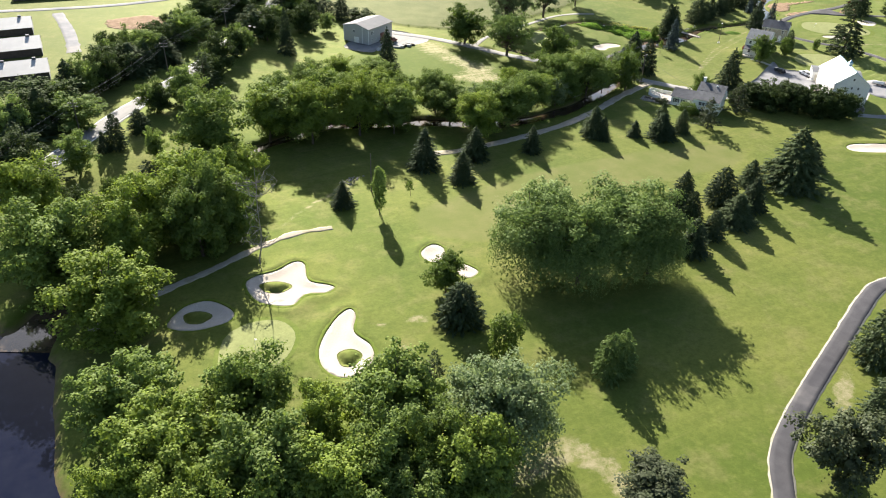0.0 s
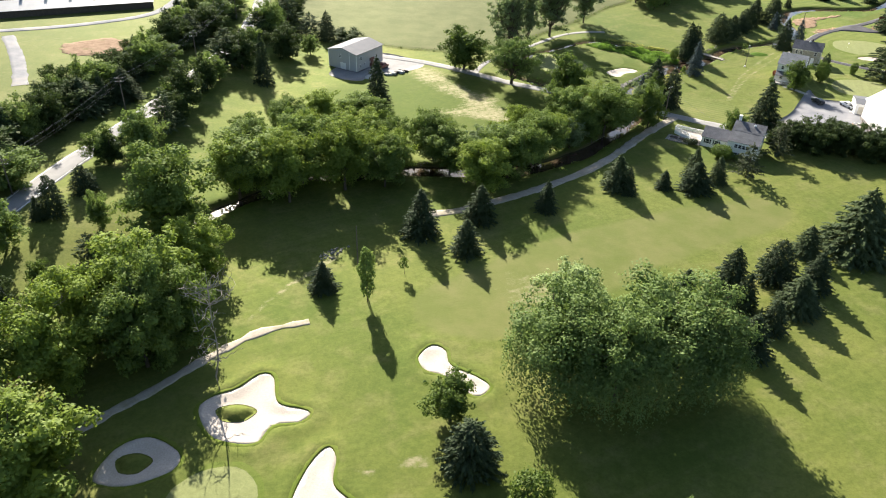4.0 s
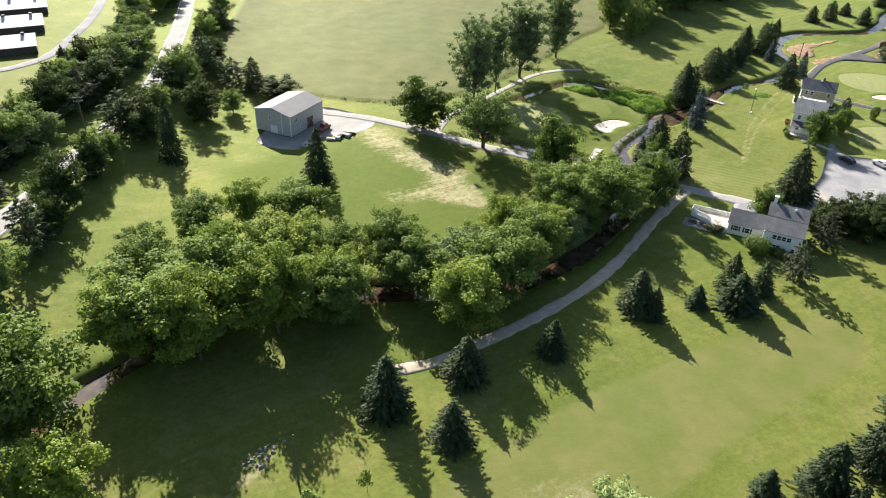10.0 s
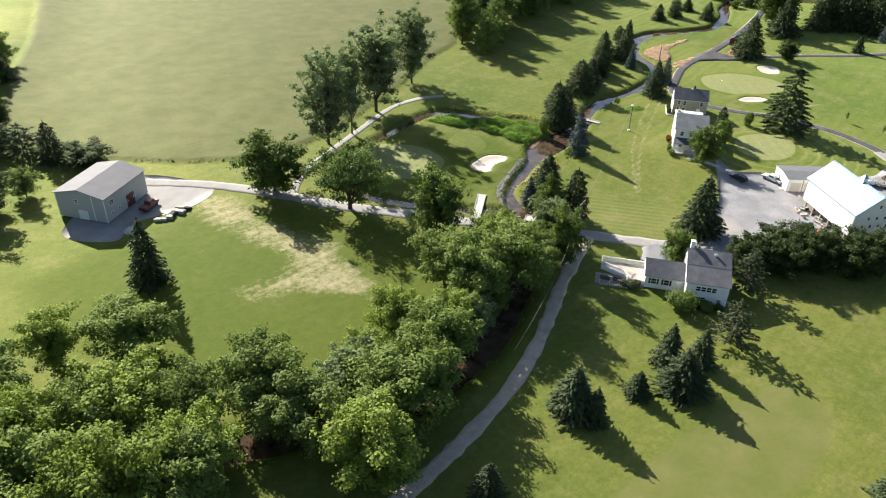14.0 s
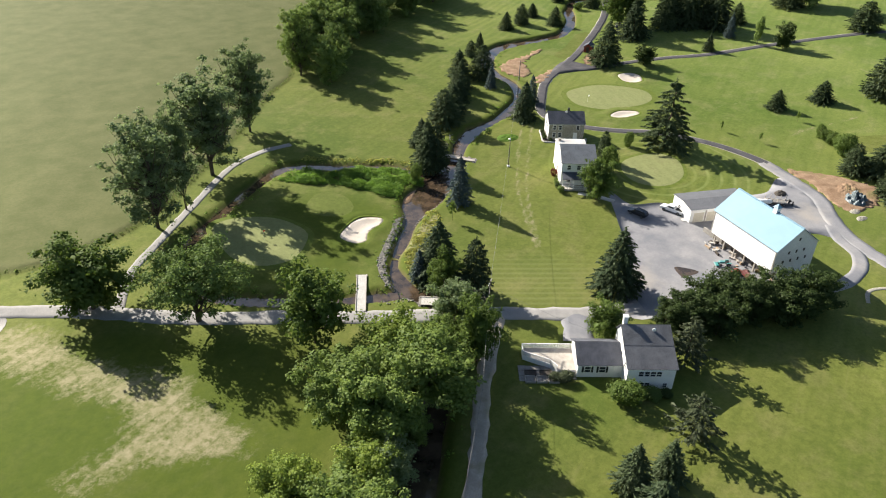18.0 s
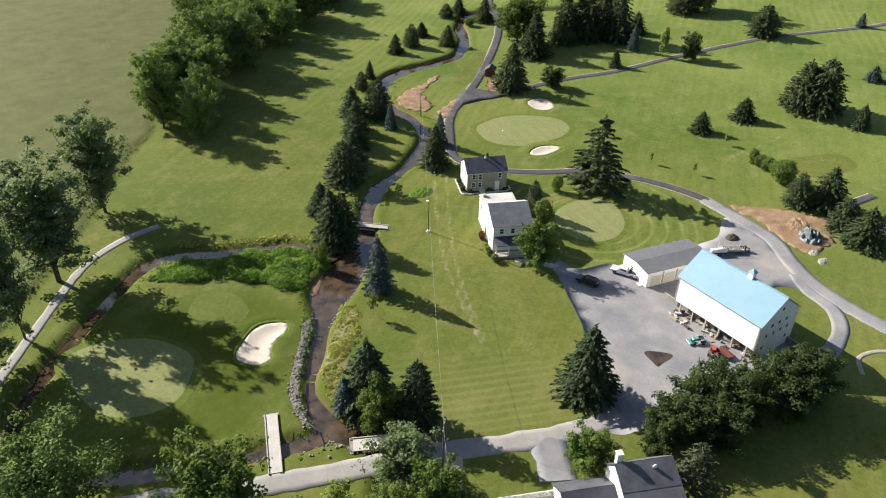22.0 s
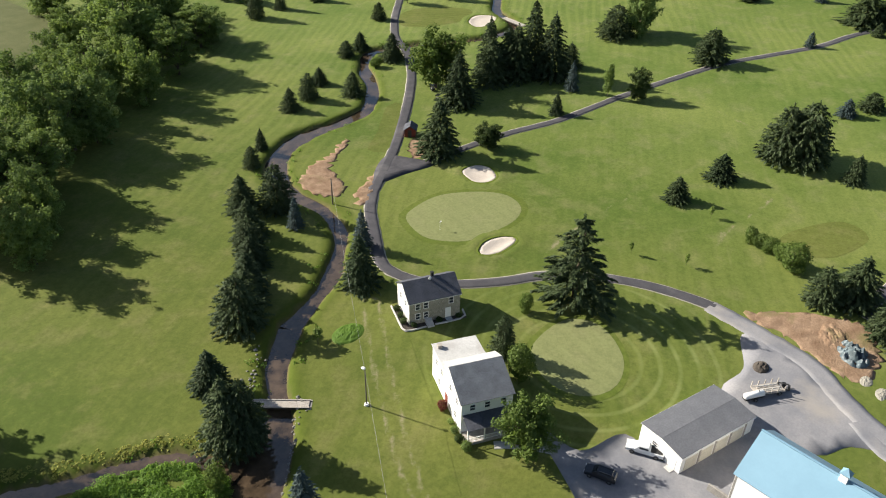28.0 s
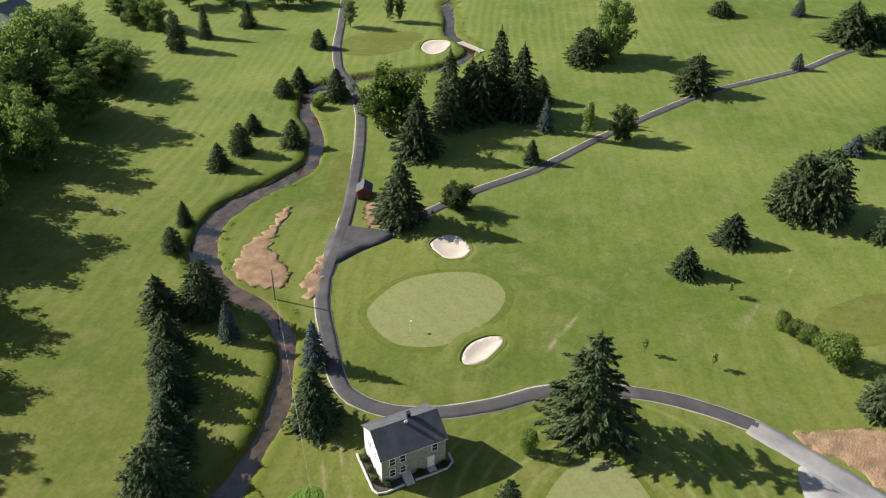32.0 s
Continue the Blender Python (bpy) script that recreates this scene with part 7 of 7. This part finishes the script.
heap("tarp_mound", 174.9, 241.6, 3.8, 2.7, 1.25, "tarp", "earth pile under a rumpled blue-grey tarp", "tarp pile", 1.5, 2.0, 30, 40)
heap("soil_mound", 178.5, 246, 4.5, 3.0, 0.6, "soil", "heap of bare reddish soil", "soil pile", 0.6, 5.0, 10)
heap("sand_pile", 169.3, 238.2, 1.7, 1.2, 0.4, "shoulder", "small heap of pale stone", "stone pile", 0.4, 8.0)
heap("sand_pile", 167.6, 235.4, 1.9, 1.0, 0.35, "shoulder", "small heap of pale stone", "stone pile", 0.4, 9.0)
heap("gravel_pile", -26.2, 277.5, 1.8, 1.6, 1.0, "concrete", "pale heap of gravel on the pad", "gravel pile", 0.3, 4.0)
heap("mulch_pile", 161.2, 253.2, 1.8, 1.4, 0.8, "shadowwood", "dark heap of mulch by the gravel", "mulch pile", 0.5, 6.0)
heap("wild_mound", 121.5, 314.5, 3.6, 2.6, 0.5, "reed", "low mound of rank green weeds", "weeds", 0.5, 3.0)
for k in range(16):
    u = jr.random()
    x, y = -20.6 + 6.6 * u + jr.uniform(-1, 1), 279.4 + 6.2 * u + jr.uniform(-0.9, 0.9)
    a, b, c = jr.uniform(0.6, 2.4), jr.uniform(0.5, 1.1), jr.uniform(0.3, 0.8)
    ob = tagged(part("concrete_block", boxes((-a / 2, a / 2, -b / 2, b / 2, 0, c), bevel=0.05), ("concrete", "shadowwood", "concrete", "plank")[k % 4]), "stacked concrete and timber rubble by the pad", "rubble", "rubble by the warehouse")
    ob.matrix_world = at(x, y, -32 + jr.uniform(-20, 20), 0.03)
mr = thing("truck", at(-22.6, 287.2, 58), "maroon truck parked at the warehouse wall", "truck")
part("body", side_profile([(-2.6, 0.5), (2.6, 0.5), (2.65, 1.1), (1.6, 1.25), (1.1, 2.0), (-0.4, 2.0), (-0.6, 1.3), (-2.65, 1.3)], 0.98, 0.2), "darkred", mr)
for r in ((-0.3, 1.0, -0.86, -0.80, 1.35, 1.8), (-0.3, 1.0, 0.80, 0.86, 1.35, 1.8)):
    part("side_glass", boxes(r), "glass", mr)
for s in (-1, 1):
    for x in (-1.7, 1.7):
        wheel(mr, x, s * 0.88, 0.42)


# ---- bridges, kiosk, poles ----
def footbridge(name, a, b, half, label, rails=False):
    ax, ay = a
    ln, rz = math.hypot(b[0] - ax, b[1] - ay), math.degrees(math.atan2(b[1] - ay, b[0] - ax))
    ob = thing(name, pose(ax, ay, hz(ax, ay) + 0.05, 0, 0, rz), label, "bridge")
    for s in (-1, 1):
        part("beam", boxes((-0.6, ln + 0.6, s * (half - 0.15) - 0.12, s * (half - 0.15) + 0.12, -0.3, 0.06)), "shadowwood", ob)
        part("kerb_rail", boxes((-0.4, ln + 0.4, s * half - 0.08, s * half + 0.08, 0.12, 0.26)), "plank", ob)
        part("abutment", boxes((-0.7 if s < 0 else ln + 0.1, -0.1 if s < 0 else ln + 0.7, -half - 0.3, half + 0.3, -1.7, -0.02)), "barnstone", ob)
    w = 0.3
    for k in range(int((ln + 0.8) / w)):
        part("plank", boxes((-0.4 + k * w, -0.42 + (k + 1) * w, -half, half, 0.06, 0.12)), "concrete" if not rails else "plank", ob)
    return ob


footbridge("footbridge", (99.3, 313.0), (104.6, 306.6), 0.85, "small grey plank bridge over the creek", True)
footbridge("footbridge", (54.6, 272.6), (49.4, 262.6), 0.95, "pale plank bridge over the ditch")
footbridge("footbridge", (67.0, 255.2), (61.0, 259.2), 1.3, "low pale culvert bridge by the drive")
footbridge("footbridge", (289.5, 389.5), (293.5, 401), 1.2, "distant plank bridge on the cart path", True)

ks = thing("kiosk", pose(194.6, 363.4, hz(194.6, 363.4), 0, 0, 36), "small red timber shelter with a slate roof", "shelter")
part("wall", extrude_profile([(-1.5, 0), (1.5, 0), (1.5, 2.2), (0, 3.2), (-1.5, 2.2)], -1.9, 1.9), "redwood", ks)
for s in (-1, 1):
    part("roof", slab((0, 3.28), (s * 1.9, 2.0), 0.08, -2.2, 2.2), "slate", ks)
door(ks, -1.9, 0.1, 0, 0.9, 2.0, -90, "shadowwood")


def power_pole(x, y, h, label, arms=1, rz=0.0):
    ob = thing("utility_pole", pose(x, y, hz(x, y), 0, 0, rz), label, "utility pole", "utility poles")
    bm = bmesh.new()
    tube(bm, [(0, 0, -0.5), (0, 0, h * 0.5), (0, 0, h)], [0.17, 0.15, 0.11], 8)
    part("post", bm, "pole", ob)
    for k in range(arms):
        z = h - 0.5 - 1.0 * k
        part("crossarm", boxes((-1.2, 1.2, -0.06, 0.06, z, z + 0.12)), "pole", ob)
        for u in (-1.1, -0.5, 0.5, 1.1):
            part("insulator", boxes((u - 0.05, u + 0.05, -0.05, 0.05, z + 0.12, z + 0.32), bevel=0.015), "white", ob)
    return ob


def wires(name, pts, label, sag=0.8, r=0.035, offs=((0, 0),)):
    for ox, oz in offs:
        bm = bmesh.new()
        for a, b in zip(pts, pts[1:]):
            a, b = Vector(a), Vector(b)
            side = Vector((b.y - a.y, a.x - b.x, 0)).normalized() * ox
            tube(bm, [tuple(a.lerp(b, t) + side + Vector((0, 0, oz - sag * 4 * t * (1 - t)))) for t in np.linspace(0, 1, 9)], [r] * 9, 4)
        tagged(part(name, bm, "wire"), label, "wire")


line_w = [(-107, 128, 9.5), (-98.5, 180.8, 9.2), (-92.5, 233.4, 9.6), (-84.5, 277, 10.0), (-84, 330, 10)]
for x, y, h in line_w:
    power_pole(x, y, h, "wooden utility pole beside the country road", 2, 8)
wires("power_line", [(x, y, hz(x, y) + h - 0.3) for x, y, h in line_w], "sagging grey power lines along the road", 1.0, 0.014, ((-1.1, 0), (0.0, 0.5), (1.1, 0), (0.2, -1.2)))
power_pole(67.3, 246.2, 10.6, "wooden utility pole by the dirt track", 1, 40)
power_pole(153.2, 351.7, 6.9, "thin wooden pole beside the creek", 0)
power_pole(-18.2, 160.7, 10.4, "bare thin wooden pole on the fairway", 0)
lamp = thing("yard_lamp", pose(110.7, 299.3, hz(110.7, 299.3)), "tall thin yard lamp pole on white base", "lamp")
bm = bmesh.new()
tube(bm, [(0, 0, 0), (0, 0, 4), (0, 0, 7.8)], [0.12, 0.1, 0.08], 8)
part("post", bm, "pole", lamp)
bm = bmesh.new()
bmesh.ops.create_uvsphere(bm, u_segments=10, v_segments=8, radius=0.3, matrix=Matrix.Translation((0, 0.3, 7.7)) @ Matrix.Diagonal((1, 1.4, 0.6, 1)))
part("head", bm, "white", lamp, "pale lamp head")
bm = bmesh.new()
bmesh.ops.create_cone(bm, segments=14, radius1=0.42, radius2=0.36, depth=0.35, cap_ends=True, matrix=Matrix.Translation((0, 0, 0.17)))
part("base", bm, "white", lamp, "round white base")
top = [(153.2, 351.7, hz(153, 351) + 6.7), (110.7, 299.3, hz(110, 299) + 7.5), (67.3, 246.2, hz(67, 246) + 9.8)]
wires("overhead_wire", top, "thin sagging wire between poles", 0.9, 0.017)
wires("overhead_wire", [(67.3, 246.2, hz(67, 246) + 9.6), (79.0, 229.5, 3.4)], "service wire to the white house", 0.6, 0.017)
wires("overhead_wire", [(67.3, 246.2, hz(67, 246) + 9.4), (52, 226, 6), (36, 208, 6)], "thin sagging wire along the dirt track", 0.8, 0.017)
for x, y, flagc in ((160.5, 324.8, "white"), (-33.0, 100.0, "white"), (42.5, 296, "red")):
    fl = thing("golf_flag", pose(x, y, hz(x, y) + 0.1), "thin golf flag standing in the green", "flag", "golf flags")
    bm = bmesh.new()
    tube(bm, [(0, 0, 0), (0, 0, 2.2)], [0.025, 0.02], 6)
    part("pin", bm, "white", fl)
    bm = bmesh.new()
    vs = [bm.verts.new(c) for c in ((0, 0, 2.2), (0, 0, 1.8), (0.28, 0.05, 1.82), (0.5, -0.03, 1.9), (0.5, -0.03, 2.12), (0.28, 0.05, 2.2))]
    bm.faces.new(vs)
    bmesh.ops.solidify(bm, geom=bm.faces[:], thickness=0.01)
    part("flag_cloth", bm, flagc, fl)
for x, y, rz in ((217.4, 372.2, 20), (222.5, 378.5, 60)):
    tb = thing("golf_cart", at(x, y, rz), "small dark golf cart parked on grass", "golf cart", "golf carts")
    part("body", boxes((-1.1, 1.1, -0.55, 0.55, 0.25, 0.75), bevel=0.08), "carblack", tb)
    part("seat", boxes((-0.5, 0.1, -0.5, 0.5, 0.75, 0.9), (-0.6, -0.45, -0.5, 0.5, 0.85, 1.3)), "plank", tb)
    part("roof", boxes((-1.0, 0.7, -0.58, 0.58, 1.8, 1.87), bevel=0.03), "carblack", tb)
    for u in (-0.9, 0.6):
        for s in (-0.5, 0.5):
            part("roof_post", boxes((u - 0.025, u + 0.025, s - 0.025, s + 0.025, 0.75, 1.8)), "black", tb)
    for s in (-1, 1):
        for u in (-0.75, 0.75):
            wheel(tb, u, s * 0.5, 0.24, 0.16)


# ---- creek edges: rocks, reeds, weeds ----
def tufts(name, centres, size, hgt, material, label, per=9, card=0.0):
    """Clumps of blades and leaves, joined."""
    pos, nrm = [], []
    for x, y, z, s in centres:
        s *= 0.45 + 1.3 * max(0.0, 0.5 + noise.noise((x * 0.22, y * 0.22, 2.0)))
        n = max(3, int(per * s))
        ang, rad = rng.random(n) * 6.283, np.sqrt(rng.random(n)) * size * s
        up = rng.random(n) ** 0.7 * hgt * s * (1.1 - rad / (size * s) * 0.6)
        pos.append(np.stack((x + np.cos(ang) * rad, y + np.sin(ang) * rad, z + up), 1))
        nrm.append(np.stack((np.cos(ang) * 0.5, np.sin(ang) * 0.5, np.full(n, 0.8)), 1) + rng.normal(size=(n, 3)) * 0.4)
    v, f = cards(np.concatenate(pos), np.concatenate(nrm), card or 0.22 * size + 0.1, 0.25, 0.2)
    return tagged(new(name, cloud_mesh(name, v, f, material)), label, "weeds", kind="stuff")


marsh = []
MARSH = [(56, 322.4), (61.3, 322.4), (65.2, 323), (67.5, 318.6), (71.9, 317), (76.4, 317), (82.3, 314.2), (85.6, 310.2), (84.2, 306.4), (79, 300.5), (76.5, 299.2), (74.3, 303), (69.5, 309.3), (62.8, 315.4), (56.5, 319.4)]
o = spline(MARSH, 2.0, True)
while len(marsh) < 1300:
    x, y = rng.uniform(54, 88), rng.uniform(298, 326)
    inside = poly_dist(np.array([x]), np.array([y]), o)[0] < 0 and noise.noise((x * 0.3, y * 0.3, 5.0)) > -0.3
    if inside or math.hypot((x - 85.6) / 1.6, (y - 304.6) / 2.4) < 1:
        marsh.append((x, y, surf(x, y), rng.uniform(0.5, 1.3) * (1.0 + 0.6 * noise.noise((x * 0.5, y * 0.5, 8.0)))))
tufts("marsh_weeds", marsh, 0.75, 0.8, "reed", "dense green marsh weeds beside the creek pool", 60, 0.17)
yellow = []
o = spline([(80.4, 289.6), (77, 286), (72.7, 281.9), (68.4, 277.8), (64.6, 272), (63.6, 265), (66, 263), (67.5, 270), (70.3, 275.8), (75.4, 279.1), (79.4, 282.5), (81.8, 287.1)], 2.0, True)
while len(yellow) < 420:
    x, y = rng.uniform(62, 83), rng.uniform(262, 291)
    if poly_dist(np.array([x]), np.array([y]), o)[0] < 0.2 * rng.random():
        yellow.append((x, y, surf(x, y) - 0.05, rng.uniform(0.4, 1.0)))
for p in spline([(66, 330), (70, 326.6), (74, 323.6), (78.6, 320.8), (84.1, 318.2), (88.4, 314.4), (90.6, 308)], 0.5):
    for _ in range(4):
        x, y = p[0] + rng.normal() * 0.7, p[1] + rng.normal() * 0.7
        yellow.append((x, y, surf(x, y) - 0.05, rng.uniform(0.4, 0.9)))
tufts("rank_grass", yellow, 0.55, 0.4, "strawgrass", "yellow-green uncut grass along the creek bank", 34, 0.14)
bankside = []
for c in (*creeks, ditch):
    for k, p in enumerate(c[:-1]):
        d = c[k + 1][:2] - p[:2]
        d /= np.hypot(*d) + 1e-9
        for s in (-1, 1):
            if noise.noise((p[0] * 0.06, p[1] * 0.06, s * 4.0)) < -0.08:
                continue
            for _ in range(3):
                off = s * (p[2] + rng.uniform(0.5, 2.2))
                x, y = p[0] - d[1] * off + rng.normal() * 0.7, p[1] + d[0] * off + rng.normal() * 0.7
                bankside.append((x, y, surf(x, y) - 0.05, rng.uniform(0.4, 1.1)))
tufts("bank_grass", bankside, 0.6, 0.6, "reed", "rank grass and weeds along the creek banks", 10)
edgeline = spline(FIELD[:10], 1.6)
tufts("field_edge_weeds", [(p[0] + rng.normal() * 0.35, p[1] + rng.normal() * 0.35, hz(*p[:2]) + 0.1, rng.uniform(0.5, 1.1)) for p in edgeline for _ in range(2)], 0.6, 0.8, "wood", "dark rank grass along the field edge", 9)

rocks = tagged(new("rock_bank"), "grey boulders lining the creek bank", "rocks", kind="structure")
rock_meshes = []
for k in range(6):
    bm = bmesh.new()
    bmesh.ops.create_icosphere(bm, subdivisions=1, radius=0.5)
    for v in bm.verts:
        v.co *= 1 + 0.45 * noise.noise(v.co * 2.0 + Vector((k * 7.0, 0, 0)))
        v.co.z *= 0.7
    rm = bpy.data.meshes.new("rock")
    bm.to_mesh(rm)
    bm.free()
    rm.materials.append(M["rock"])
    rock_meshes.append(rm)


def rock(x, y, s, z=None):
    ob = new("rock", rock_meshes[int(rng.random() * 6)])
    ob.parent = rocks
    ob.matrix_local = pose(x, y, (surf(x, y) if z is None else z) + 0.15 * s, *(float(v) for v in rng.uniform(-30, 30, 3))) @ Matrix.Diagonal((s * float(rng.uniform(0.8, 1.4)), s, s * 0.9, 1))


bank_a = spline([(76.3, 293.6), (74.6, 290.6), (71.2, 289.1), (67.9, 285.1), (64.4, 281.3), (59.4, 275), (57.6, 268), (59, 262.5)], 0.5)
bank_b = spline([(77.2, 291.4), (74.9, 288.8), (72, 286.2), (69, 283), (65.6, 279.9), (61.2, 274.6), (59.2, 268), (60.4, 262.5)], 0.5)
patch("stone_bed", [tuple(p) for p in bank_a[:-2]] + [tuple(p) for p in bank_b[-3::-1]], "rubble", "bed of small grey stones on the creek bank", lambda x, y, d: surf(x, y) - hz(x, y) + 0.06 + 0.12 * noise.noise((x * 2.2, y * 2.2, 0)), 0.4, "stones", skirt=0)
for _ in range(290):
    t, u = rng.random(), rng.random()
    p = bank_a[int(t * (len(bank_a) - 1))] * (1 - u) + bank_b[int(t * (len(bank_b) - 1))] * u
    rock(p[0] + rng.normal() * 0.2, p[1] + rng.normal() * 0.2, float(rng.uniform(0.22, 0.52)))
rocks = tagged(new("creek_stones"), "loose pale stones edging the creek and its pool", "rocks", kind="structure")
for line, n, sd in (([(100, 316.5), (105, 320.5), (109, 323.5)], 30, 0.7), ([(101.5, 306), (98.6, 303.4), (92, 297.6), (87, 293.6), (81.6, 290)], 80, 0.3), ([(79, 288.4), (76, 287.2)], 14, 0.5), ([(77, 289.6), (74, 286.4)], 26, 0.7),
                    ([(-12.5, 207), (-9, 208.5), (-5, 211.5)], 34, 0.8), ([(-26.3, 164.9), (-22.5, 168.3)], 40, 0.7), ([(64, 257), (60, 261), (56, 263)], 60, 1.0), ([(134, 329), (140, 333)], 12, 0.6), ([(103.5, 305.5), (105, 309.5)], 12, 0.5), ([(61.5, 252.5), (66.5, 257.5)], 40, 0.9)):
    c = spline(line, 0.3)
    for _ in range(n):
        p = c[int(rng.random() * len(c))]
        rock(p[0] + rng.normal() * sd, p[1] + rng.normal() * sd, float(rng.uniform(0.28, 0.7)))
